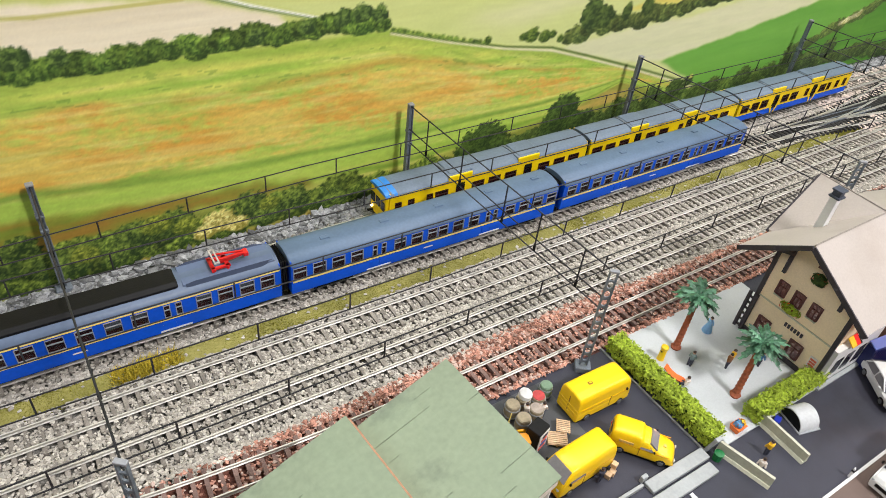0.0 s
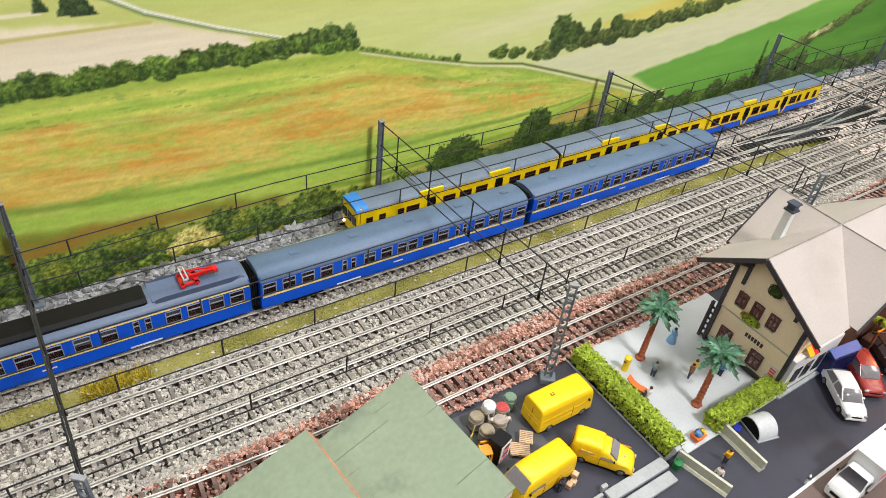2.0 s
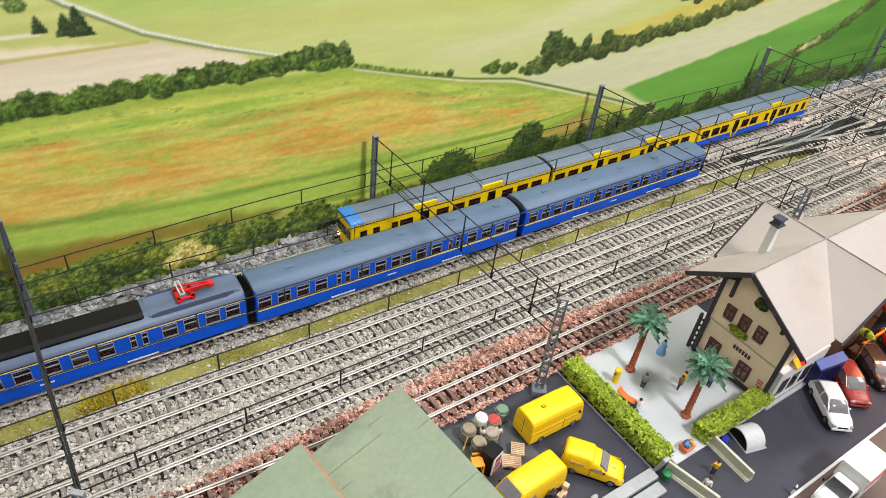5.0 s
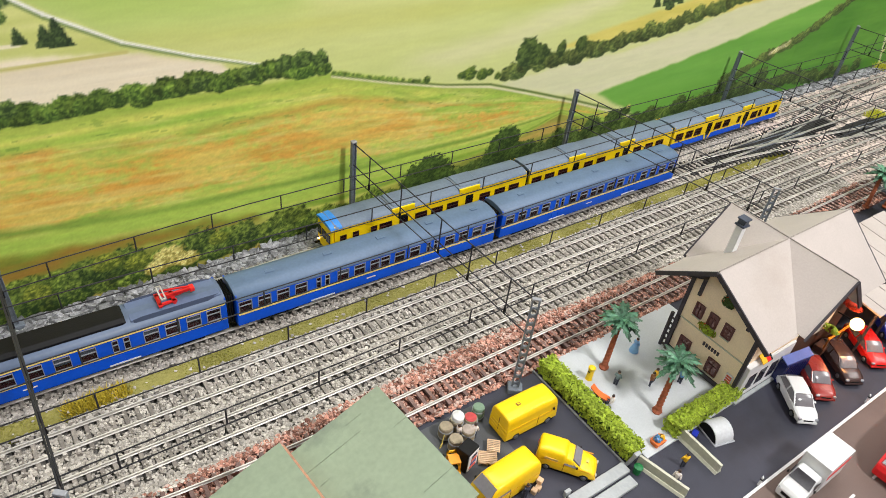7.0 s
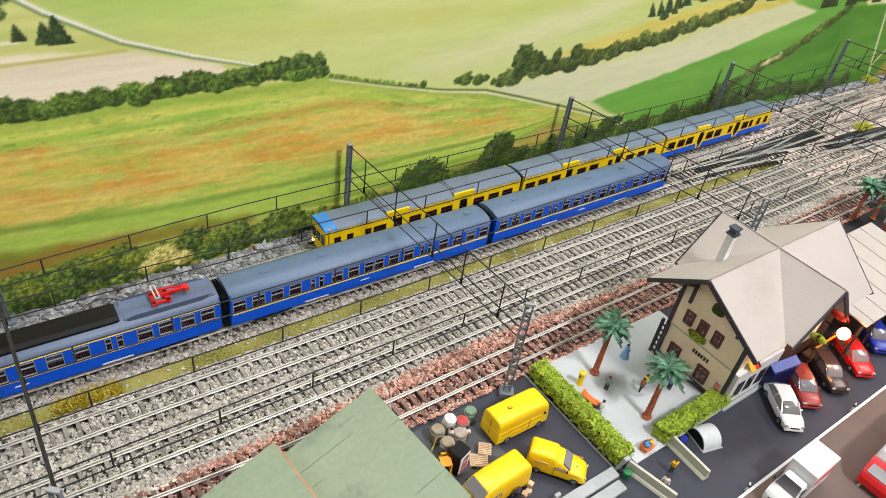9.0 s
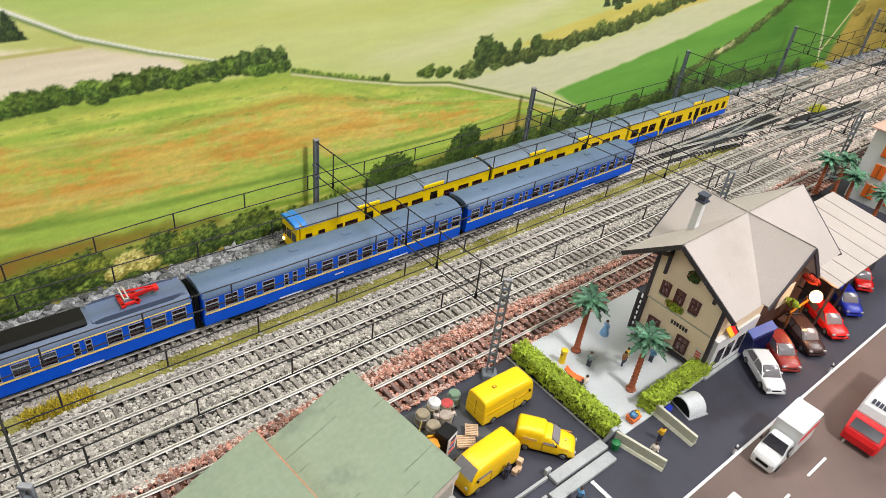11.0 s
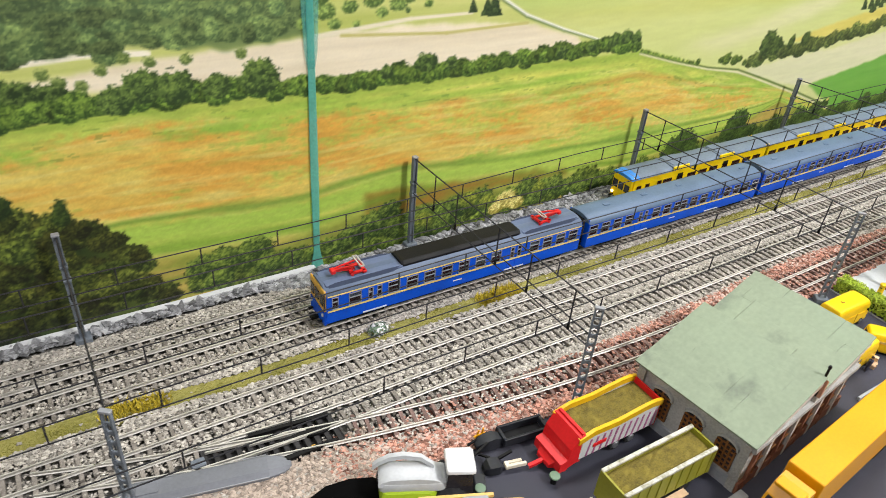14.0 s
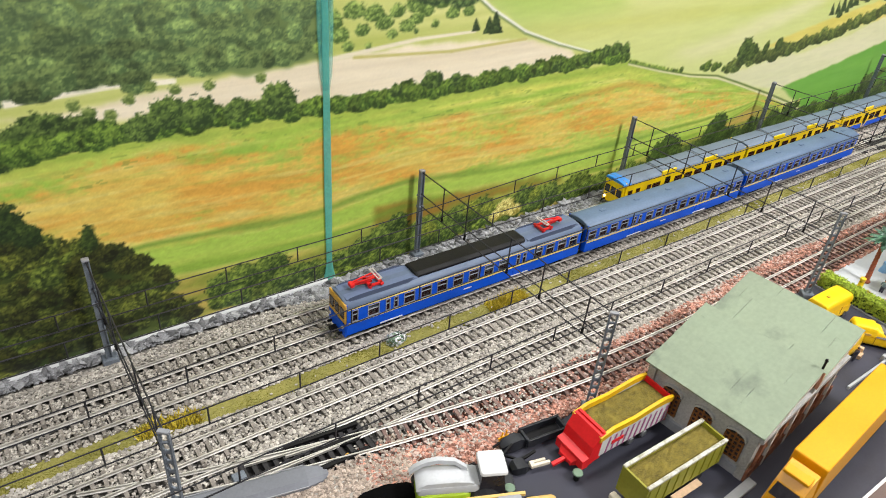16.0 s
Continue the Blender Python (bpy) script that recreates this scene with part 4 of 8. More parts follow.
g.loft([[(x, y_wall(x) - 0.007, -0.004), (x, y_wall(x) - 0.0005, -0.004), (x, y_wall(x) - 0.0005, 0.0045), (x, y_wall(x) - 0.006, 0.0045)] for x in xs])
tagged(part("trim", g, M_PLINTH), "pale board edge at the backdrop foot", "trim", kind="structure")

# the hall behind the camera
M_HALL = mat("hall_wall", rgb(150, 148, 144), 0.9, var=0.05, scale=2, bump=0)
for nm, b in (("wall_south", (-3, 4, -2.6, -2.5, -1, 2)), ("wall_west", (-3.1, -3, -2.6, 2.5, -1, 2)), ("wall_east", (4, 4.1, -2.6, 2.5, -1, 2)), ("wall_back", (-3, 4, 2.5, 2.6, -1, 2)), ("ceiling", (-3.1, 4.1, -2.6, 2.6, 2, 2.1)), ("floor", (-3.1, 4.1, -2.6, 2.6, -1.1, -1))):
    tagged(part(nm, Geo().box(*b), M_HALL), "plain pale surface of the exhibition hall", nm.split("_")[0], kind="structure")


# ---- catenary: masts, cross wires and contact wires ----
def far_mast(x, y, h=0.098):
    t = thing("catenary_mast", "blue-grey steel catenary mast with dark cross wires", "catenary mast", pose(x, y, 0, 0, 0, rnd.uniform(-4, 4)), "catenary masts")
    part("foot", Geo().rbox(-0.006, 0.006, -0.005, 0.005, -0.002, 0.006, 0.001), M_MAST, t)
    g = Geo()
    for s in (-1, 1):
        g.box(s * 0.0019 - 0.0004, s * 0.0019 + 0.0004, -0.0020, 0.0020, 0.0, h)
    g.box(-0.0017, 0.0017, -0.0005, 0.0005, 0.0, h - 0.0003)
    part("post", g, M_MAST, t)
    part("cap", Geo().rbox(-0.0026, 0.0026, -0.0024, 0.0024, h, h + 0.0016, 0.0005), M_SILVER, t)
    for z in (0.072, 0.060):
        part("clamp", Geo().rbox(-0.0028, 0.0028, -0.0030, 0.0030, z - 0.0012, z + 0.0012, 0.0005), M_MAST, t)
    return t


def near_mast(x, y, h=0.098):
    """A flat channel with a row of oval holes, its broad face turned to the tracks' near side."""
    t = thing("catenary_mast", "grey channel catenary mast with a row of oval holes", "catenary mast", pose(x, y, 0, 0, 0, -38 + rnd.uniform(-4, 4)), "catenary masts")
    part("foot", Geo().rbox(-0.006, 0.006, -0.005, 0.005, -0.002, 0.005, 0.001), M_MAST, t)
    for s in (-1, 1):
        part("flange", Geo().box(s * 0.0026 - 0.00055, s * 0.0026 + 0.00055, -0.0011, 0.0011, 0.0, h), M_MAST, t)
    w, pitch = 0.00205, 0.0081
    rung = Geo()
    for s in (-1, 1):
        rung.loft([[(a, yy, s * b) for a, b in ((-w, 0.00405), (-w, 0.0016), (-0.0013, 0.0025), (0, 0.0030), (0.0013, 0.0025), (w, 0.0016), (w, 0.00405))] for yy in (-0.0006, 0.0006)])
    rung = mesh("rung", rung, M_MAST)
    for i in range(int((h - 0.002) / pitch)):
        ob = part("rung", rung, M_MAST, t)
        ob.location = (0, 0, 0.0045 + i * pitch)
    part("cap", Geo().rbox(-0.0034, 0.0034, -0.0016, 0.0016, h - 0.0012, h + 0.0006, 0.0004), M_SILVER, t)
    return t


FAR = [(-0.167, 0.072), (0.129, 0.081), (0.431, 0.084), (0.723, 0.086), (1.044, 0.090), (1.36, 0.088), (1.68, 0.08)]
NEAR = [(-0.166, -0.112), (0.132, -0.164), (0.441, -0.168), (0.757, -0.158), (1.075, -0.150), (1.39, -0.150), (1.70, -0.15)]
TRACKS = (y_t1, y_t2, y_t3, y_t4, lambda x: -0.1405)
for (fx, fy), (nx_, ny_) in zip(FAR, NEAR):
    far_mast(fx, fy)
    near_mast(nx_, ny_)
    t = thing("cross_span", "thin black cross wires strung between two masts", "cross wires", pose(fx, fy, 0.06), "cross spans")
    inv = t.matrix_world.inverted()
    a, b = Vector((fx, fy, 0)), Vector((nx_, ny_, 0))
    for z0, z1 in ((0.097, 0.097), (0.074, 0.072), (0.061, 0.062)):
        part("cross_wire", Geo().tube(a + Vector((0, 0, z0)), b + Vector((0, 0, z1)), 0.00058, k=5, m=inv), M_WIRE, t)
    for f in TRACKS:
        s = (f(fx) - fy) / (ny_ - fy)
        p = a + (b - a) * s
        if 0.03 < s < 0.97:
            part("dropper", Geo().tube(p + Vector((0, 0, 0.097)), p + Vector((0, 0, 0.064)), 0.00064, k=5, m=inv), M_WIRE, t)
            part("insulator", Geo().tube(p + Vector((0, 0, 0.0675)), p + Vector((0, 0, 0.062)), 0.0012, k=6, m=inv), M_BLACK, t)

DROP = mesh("dropper", Geo().tube((0, 0, 0.067), (0, 0, 0.081), 0.0006, k=5), M_WIRE)
for f in TRACKS:
    ends = [-0.46] + [p[0] + (q[0] - p[0]) * 0.5 for p, q in zip(FAR, NEAR)] + [2.0]
    for x0, x1 in zip(ends, ends[1:]):
        t = thing("contact_line", "black contact wire with carrier wire and droppers", "overhead wire", pose((x0 + x1) / 2, f((x0 + x1) / 2), 0.067), "contact lines above the tracks")
        inv = t.matrix_world.inverted()
        k = 5
        for nm, z, r in (("contact_wire", 0.067, 0.00052), ("carrier_wire", 0.081, 0.0005)):
            g = Geo()
            for i in range(k):
                xa, xb = x0 + (x1 - x0) * i / k, x0 + (x1 - x0) * (i + 1) / k
                g.tube((xa, f(xa), z), (xb, f(xb), z), r, k=5, m=inv)
            part(nm, g, M_WIRE, t)
        for i in range(5):
            x = x0 + (x1 - x0) * (i + 0.5) / 5
            ob = part("dropper", DROP, M_WIRE, t)
            ob.matrix_parent_inverse = inv
            ob.matrix_basis = pose(x, f(x), 0)

t = thing("signal_pole", "slim translucent teal plastic strip standing against the backdrop", "pole", pose(0.0335, 0.0874, 0) @ Matrix.Diagonal((1, 0.12, 1, 1)))
part("foot", Geo().lathe([(0.0065, -0.002), (0.006, 0.004), (0.0038, 0.016), (0.0030, 0.022)], 10), M_TEAL, t, smooth=True)
part("rod", Geo().lathe([(0.0030, 0.02), (0.0038, 0.09), (0.0036, 0.14), (0.0030, 0.20), (0.0026, 0.36)], 10), M_TEAL, t, smooth=True)
part("sleeve", Geo().lathe([(0.0032, 0.190), (0.0056, 0.204), (0.0072, 0.24), (0.0072, 0.36)], 12), M_TEALCLEAR, t, "clear teal sleeve", smooth=True)


# ---- trains ----
RAILTOP = 0.0055


def section(w, z1, crown, k=9):
    """The roof's arc from side to side."""
    pts = []
    for i in range(k):
        a = math.pi * i / (k - 1)
        pts.append((w * math.cos(a), z1 + crown * math.sin(a) ** 0.8))
    return pts


def bogie(t, x):
    b = part("bogie", Geo().rbox(x - 0.017, x + 0.017, -0.011, 0.011, 0.0035, 0.0075, 0.001), M_UNDER, t)
    for dx in (-0.0135, 0.0135):
        for s in (-1, 1):
            part("wheel", Geo().lathe([(0.0052, -0.0009), (0.0054, 0), (0.0052, 0.0009)], 14, pose(x + dx, s * 0.0088, 0.0052, 90, 0, 0)), M_UNDER, b)
    for s in (-1, 1):
        part("side_frame", Geo().box(x - 0.017, x + 0.017, s * 0.0125 - 0.0008, s * 0.0125 + 0.0008, 0.003, 0.0065), M_BLACK, b)


def coach_shell(t, L, w, zb, zs0, zs1, zt, crown, wins, colour, roofmat, lower=None):
    """Sides with real window openings, ends, floor and an arched roof; wins holds (centre, width) along the coach."""
    th = 0.0009
    g = Geo()
    for s in (-1, 1):
        ya, yb = sorted((s * w, s * (w - th)))
        g.box(-L / 2, L / 2, ya, yb, zs1, zt)
        if lower is None:
            g.box(-L / 2, L / 2, ya, yb, zb, zs0)
        x = -L / 2
        for c, ww in sorted(wins):
            g.box(x, c - ww / 2, ya, yb, zs0, zs1)
            x = c + ww / 2
        g.box(x, L / 2, ya, yb, zs0, zs1)
    for s in (-1, 1):
        xa, xb = sorted((s * L / 2, s * (L / 2 - th)))
        g.box(xa, xb, -w + th, w - th, zb, zt + crown * 0.55)
    body = part("body", g, colour, t)
    g = Geo()
    arc = section(w + 0.0004, zt, crown)
    e = 0.0012
    rings = [[(x, y * k, zt + (z - zt) * k) for y, z in arc] for x, k in ((-L / 2 - 0.0003, 0.93), (-L / 2 + e, 1), (L / 2 - e, 1), (L / 2 + 0.0003, 0.93))]
    g.loft(rings)
    roof = part("roof", g, roofmat, t, smooth=True)
    part("interior", Geo().box(-L / 2 + 0.004, L / 2 - 0.004, -w + 0.006, w - 0.006, zb + 0.003, zs0 + 0.0062), M_SEAT, t)
    part("floor_pan", Geo().box(-L / 2 + 0.002, L / 2 - 0.002, -w + 0.001, w - 0.001, zb + 0.0005, zb + 0.0025), M_UNDER, t)
    part("underframe", Geo().box(-L / 2 + 0.055, L / 2 - 0.055, -w + 0.004, w - 0.004, 0.0025, zb + 0.0005), M_UNDER, t)
    for x in (-L / 2 + 0.036, L / 2 - 0.036):
        bogie(t, x)
    return body, roof


PANES = {}
M_BROWNF = mat("window_frame_brown", rgb(70, 34, 22), 0.5, var=0.1, bump=0)


def pane(t, x, y, z0, z1, ww, bar=True, fm=None):
    """A window: dark glass a little behind the side, its frame, and a cross bar."""
    key = (round(ww, 5), z0, z1, y > 0, bar, (fm or M_SILVER).name)
    s = 1 if y > 0 else -1
    if key not in PANES:
        a = mesh("window", Geo().box(-ww / 2, ww / 2, -0.00015, 0.00015, z0, z1), M_CGLASS)
        f = Geo()
        for zz in (z0, z1):
            f.box(-ww / 2 - 0.0003, ww / 2 + 0.0003, -0.0006, 0.0006, zz - 0.00025, zz + 0.00025)
        for xx in (-ww / 2, ww / 2):
            f.box(xx - 0.00022, xx + 0.00022, -0.0006, 0.0006, z0 + 0.0003, z1 - 0.0003)
        if bar:
            zm = z0 + (z1 - z0) * 0.62
            f.box(-ww / 2 + 0.0003, ww / 2 - 0.0003, -0.0004, 0.0004, zm - 0.0003, zm + 0.0003)
        PANES[key] = (a, mesh("frame", f, fm or M_SILVER))
    a, f = PANES[key]
    ob = part("window", a, None, t)
    ob.location = (x, y - s * 0.0007, 0)
    fr = part("frame", f, None, ob)
    fr.location = (0, s * 0.0006, 0)


def pantograph(t, x, z, d):
    """A folded single-arm pantograph: base at one end, the arm towards d, the pale head lying back over the base."""
    g = Geo()
    for s in (-1, 1):
        g.bar((x - 0.0125 * d, s * 0.0052, z), (x + 0.0010 * d, s * 0.0052, z), 0.0020, 0.0016)
    for dx, w in ((-0.0115, 0.0078), (-0.0010, 0.0066)):
        g.bar((x + dx * d, -w, z), (x + dx * d, w, z), 0.0028, 0.0016)
    p = part("pantograph", g, M_REDPAN, t, "folded red single-arm pantograph")
    part("lower_arm", Geo().bar((x - 0.005 * d, 0, z + 0.001), (x + 0.0140 * d, 0.0005, z + 0.0030), 0.0026, 0.0022).bar((x - 0.002 * d, 0.0028, z + 0.0008), (x + 0.0130 * d, 0.0022, z + 0.0026), 0.0010, 0.0010), M_REDPAN, p)
    part("knuckle", Geo().rbox(*sorted((x + 0.0120 * d, x + 0.0158 * d)), -0.0028, 0.0032, z + 0.0012, z + 0.0046, 0.0006), M_REDPAN, p)
    for s in (-1, 1):
        part("upper_arm", Geo().bar((x + 0.0140 * d, s * 0.0012, z + 0.0040), (x - 0.0088 * d, s * 0.0034, z + 0.0058), 0.0011, 0.0011), M_REDPAN, p)
    g = Geo()
    for dx in (-0.0102, -0.0072):
        g.bar((x + dx * d, -0.0078, z + 0.0066), (x + dx * d, 0.0078, z + 0.0066), 0.0010, 0.0010)
    for yy in (-0.0078, 0.0078):
        g.bar((x - 0.0107 * d, yy, z + 0.0066), (x - 0.0067 * d, yy, z + 0.0066), 0.0010, 0.0010)
    part("contact_head", g, M_SLAB_PALE, p, "pale contact head")
    for dx in (-0.0115, -0.0010):
        for s in (-1, 1):
            part("insulator", Geo().lathe([(0.0014, z - 0.0025), (0.0009, z - 0.001), (0.0014, z)], 8, pose(x + dx * d, s * 0.0056, 0)), M_REDPAN, p)


def blue_coach(xc, L, label, motor=False):
    w, zb, zs0, zs1, zt, crown = 0.0155, 0.0068, 0.0198, 0.0314, 0.0342, 0.0068
    t = thing("train_coach", label, "railcar", pose(xc, y_t2(xc), RAILTOP, 0, 0, math.degrees(math.atan((y_t2(xc + 0.1) - y_t2(xc - 0.1)) / 0.2))), "coaches of the blue train")
    doors = (-0.0900, 0.0540) if motor else (-0.0555, 0.0555)
    if motor:
        centres = (-0.1080, -0.0725, -0.0550, -0.0380, -0.0205, -0.0030, 0.0148, 0.0318, 0.0755, 0.0910, 0.1070, 0.1225)
    else:
        centres = [k * c for k in (-1, 1) for c in (0.1235, 0.1075, 0.0915, 0.0755, 0.0365, 0.0205, 0.0045)]
    wins = [(c, 0.0106) for c in centres] + ([(-0.1255, 0.0050)] if motor else [])
    for d in doors:
        wins += [(d - 0.0040, 0.0040), (d + 0.0040, 0.0040)]
    coach_shell(t, L, w, zb, zs0, zs1, zt, crown, wins, M_BLUE, M_SHOULDER if motor else M_BLUEROOF)
    for s in (-1, 1):
        for c, ww in wins:
            pane(t, c, s * w, zs0, zs1, ww, True, M_BRIGHT)
            if ww > 0.006 and rnd.random() < (0.3 if motor else 0.12):
                part("blind", Geo().box(c - ww / 2 + 0.0004, c + ww / 2 - 0.0004, *sorted((s * (w - 0.0012), s * (w - 0.0016))), zs1 - (zs1 - zs0) * rnd.uniform(0.35, 0.75), zs1 - 0.0003), M_BLIND, t, "pale drawn blind")
        y = s * (w + 0.0002)
        part("stripe", Geo().box(-L / 2 + 0.001, L / 2 - 0.001, y - 0.0002, y + 0.0002, 0.0179, 0.0193), M_STRIPE, t, "thin yellow stripe below the windows")
        part("gutter", Geo().box(-L / 2 + 0.001, L / 2 - 0.001, y - 0.0003, y + 0.0003, zt - 0.0012, zt - 0.0001), M_STRIPE if motor else M_BLUEROOF, t)
        for d in doors:
            part("door", Geo().box(d - 0.0085, d - 0.0003, y - 0.0002, y + 0.0002, zb + 0.004, zs0 - 0.0038).box(d + 0.0003, d + 0.0085, y - 0.0002, y + 0.0002, zb + 0.004, zs0 - 0.0038), M_BLUE, t)
            part("step", Geo().box(d - 0.011, d + 0.011, y - 0.0003, y + 0.0012, zb + 0.0008, zb + 0.0020), M_WHITE, t, "white door step")
        part("lettering", Geo().box(-0.013, -0.004, y - 0.0001, y + 0.0001, zb + 0.0055, zb + 0.0066), M_CREAM, t, "small pale bar of lettering")
    for k in range(5 if not motor else 0):
        part("roof_vent", Geo().rbox(-L / 2 + 0.03 + k * L / 5, -L / 2 + 0.038 + k * L / 5, -0.002, 0.002, zt + crown - 0.0008, zt + crown + 0.0007, 0.0005), M_BLUEROOF, t)
    return t, (w, zb, zs0, zs1, zt, crown)


t, (w, zb, zs0, zs1, zt, crown) = blue_coach(0.1360, 0.266, "blue motor coach with red pantographs and yellow lining", True)
top = zt + crown
for xa, xb in ((-0.133, -0.060), (0.062, 0.133)):
    part("roof_deck", Geo().rbox(xa + 0.002, xb - 0.002, -0.0108, 0.0108, top - 0.0040, top - 0.0002, 0.0006), M_DECK, t)
    for s in (-1, 1):
        part("roof_curb", Geo().loft([[(xa + 0.004, s * 0.0100, top - 0.001), (xa + 0.004, s * 0.0122, top - 0.003), (xa + 0.004, s * 0.0108, top + 0.0002)], [(xa + 0.010, s * 0.0098, top - 0.001), (xa + 0.010, s * 0.0124, top - 0.003), (xa + 0.010, s * 0.0110, top + 0.0014)], [(xb - 0.012, s * 0.0098, top - 0.001), (xb - 0.012, s * 0.0124, top - 0.003), (xb - 0.012, s * 0.0110, top + 0.0014)], [(xb - 0.004, s * 0.0090, top - 0.001), (xb - 0.004, s * 0.0114, top - 0.003), (xb - 0.004, s * 0.0098, top + 0.0002)]]), M_CURB, t)
g = Geo()
rings = []
for x, k in ((-0.0630, 0.92), (-0.0610, 1), (0.0590, 1), (0.0610, 0.92)):
    rings.append([(x, y * k, top - 0.003 + z * k) for y, z in ((-0.0105, 0), (0.0105, 0), (0.0105, 0.0035), (0.0078, 0.0058), (-0.0078, 0.0058), (-0.0105, 0.0035))])
part("roof_cover", g.loft(rings), M_BLACK, t, "long black ventilation cover on the roof")
pantograph(t, -0.107, top + 0.0020, -1)
pantograph(t, 0.0985, top + 0.0020, 1)
for s in (-1, 1):
    part("roof_pipe", Geo().tube((-0.125, s * 0.0125, top - 0.0035), (0.125, s * 0.0125, top - 0.0035), 0.0007, k=5), M_BLUEROOF, t)
# cab front of the motor coach
xf = -0.133
part("cab_panel", Geo().rbox(xf - 0.0016, xf + 0.0006, -0.0150, 0.0150, 0.0185, 0.0385, 0.0012), M_CABGOLD, t, "golden yellow surround of the cab windows")
for yy in (-0.0092, 0, 0.0092):
    part("cab_window", Geo().rbox(xf - 0.0020, xf - 0.0012, yy - 0.0038, yy + 0.0038, 0.0235, 0.0335, 0.0006), M_GLASS, t)
part("cab_skirt", Geo().rbox(xf - 0.0018, xf + 0.0006, -0.0152, 0.0152, 0.0045, 0.0183, 0.0012), M_BLUE, t)
part("coupling", Geo().box(xf - 0.008, xf, -0.003, 0.003, 0.0045, 0.0075), M_BLACK, t)
for s in (-1, 1):
    part("buffer", Geo().tube((xf - 0.0055, s * 0.0095, 0.0070), (xf, s * 0.0095, 0.0070), 0.0012, k=8), M_BLACK, t)
    part("headlight", Geo().tube((xf - 0.0026, s * 0.0115, 0.0140), (xf - 0.0012, s * 0.0115, 0.0140), 0.0015, k=10), M_CREAM, t)
blue_coach(0.4070, 0.261, "blue middle coach with grey-blue roof and yellow line")
blue_coach(0.6800, 0.268, "blue end coach with grey-blue roof and yellow line")
for x in (0.2725, 0.5410):
    t = thing("gangway", "black rubber gangway between two blue coaches", "gangway", pose(x, y_t2(x), RAILTOP), "gangways")
    for k in range(3):
        part("fold", Geo().rbox(-0.0028 + 0.0019 * k, -0.0012 + 0.0019 * k, -0.0115, 0.0115, 0.008, 0.0375, 0.0006), M_BLACK, t)


def yellow_coach(xc, L, label, low_blue, cab=0):
    w, zb, zs0, zs1, zt, crown = 0.0152, 0.0040, 0.0150, 0.0250, 0.0334, 0.0036
    yaw = math.degrees(math.atan((y_t1(xc + 0.1) - y_t1(xc - 0.1)) / 0.2))
    t = thing("train_coach", label, "railcar", pose(xc, y_t1(xc), RAILTOP, 0, 0, yaw), "coaches of the yellow train")
    if cab < 0:
        doors, plain = (-0.0415, 0.039), (-0.062, -0.021, -0.0017, 0.0177, 0.0596, 0.080, 0.0994)
        slim = (-0.108, -0.0946, -0.075)
    elif cab > 0:
        doors, plain = (-0.0455, 0.037), (-0.107, -0.087, -0.069, -0.026, -0.007, 0.0566)
        slim = (0.021, 0.071, 0.090, 0.1076)
    else:
        doors, plain = (-0.0486, 0.035), (-0.109, -0.0894, -0.069, -0.028, -0.007, 0.0566, 0.078, 0.098)
        slim = (0.021,)
    wins = [(c, 0.0135) for c in plain] + [(c, 0.0062) for c in slim] + [(d, 0.0090) for d in doors]
    coach_shell(t, L, w, zb, zs0, zs1, zt, crown, wins, M_YELLOW, M_GREYROOF, True)
    for s in (-1, 1):
        ya, yb = sorted((s * w, s * (w - 0.0009)))
        part("lower_side", Geo().box(-L / 2, L / 2, ya, yb, zb, zs0 - 0.003), M_BLUE if low_blue else M_YELLOW, t, "blue lower side panel" if low_blue else "")
        part("waist", Geo().box(-L / 2, L / 2, ya, yb, zs0 - 0.003, zs0), M_YELLOW, t)
        for c, ww in wins:
            pane(t, c, s * w, zs0, zs1, ww, c not in doors, M_BROWNF if c not in doors else M_BLACK)
        for d in doors:
            part("door_leaf", Geo().box(d - 0.0046, d + 0.0046, *sorted((s * (w + 0.0002), s * (w - 0.0004))), 0.0100, 0.0152), M_BLACK, t)
            part("door_light", Geo().box(d - 0.0046, d + 0.0046, *sorted((s * (w + 0.0002), s * (w - 0.0004))), 0.0248, 0.0282), M_BLACK, t)
        y = s * (w + 0.0002)
        for d in doors:
            y = s * (w + 0.0005)
            part("door_panel", Geo().add([(d - 0.0085, y, zs0 - 0.001), (d - 0.0045, y, zs0 - 0.001), (d - 0.0015, y, zb), (d - 0.0040, y, zb), (d + 0.0085, y, zs0 - 0.001), (d + 0.0045, y, zs0 - 0.001), (d + 0.0015, y, zb), (d + 0.0040, y, zb)], [(0, 1, 2, 3), (4, 7, 6, 5)]), M_YELLOW, t)
            part("hood_roof", Geo().rbox(d - 0.0136, d + 0.0116, -w + 0.0012, -w + 0.010, zt - 0.0015, zt + 0.0043, 0.0006), M_GREYROOF, t) if s < 0 else None
            part("door_hood", Geo().rbox(d - 0.0140, d + 0.0120, *sorted((s * (w + 0.0006), s * (w - 0.0012))), zt - 0.0015, zt + 0.0046, 0.0004), M_YELLOW, t, "raised yellow hood above the door") if s < 0 else None
    for k in (doors[0] - 0.012, doors[1] - 0.012):
        g = Geo()
        arc = section(w + 0.0009, zt, crown + 0.0008)
        part("roof_rib", g.loft([[(k - 0.0012, y, z) for y, z in arc], [(k + 0.0012, y, z) for y, z in arc]]), M_MAST, t)
        part("roof_step", Geo().rbox(k + 0.001, k + 0.027, -0.0115, 0.0115, zt + crown - 0.003, zt + crown + 0.0016, 0.0012), M_GREYROOF, t)
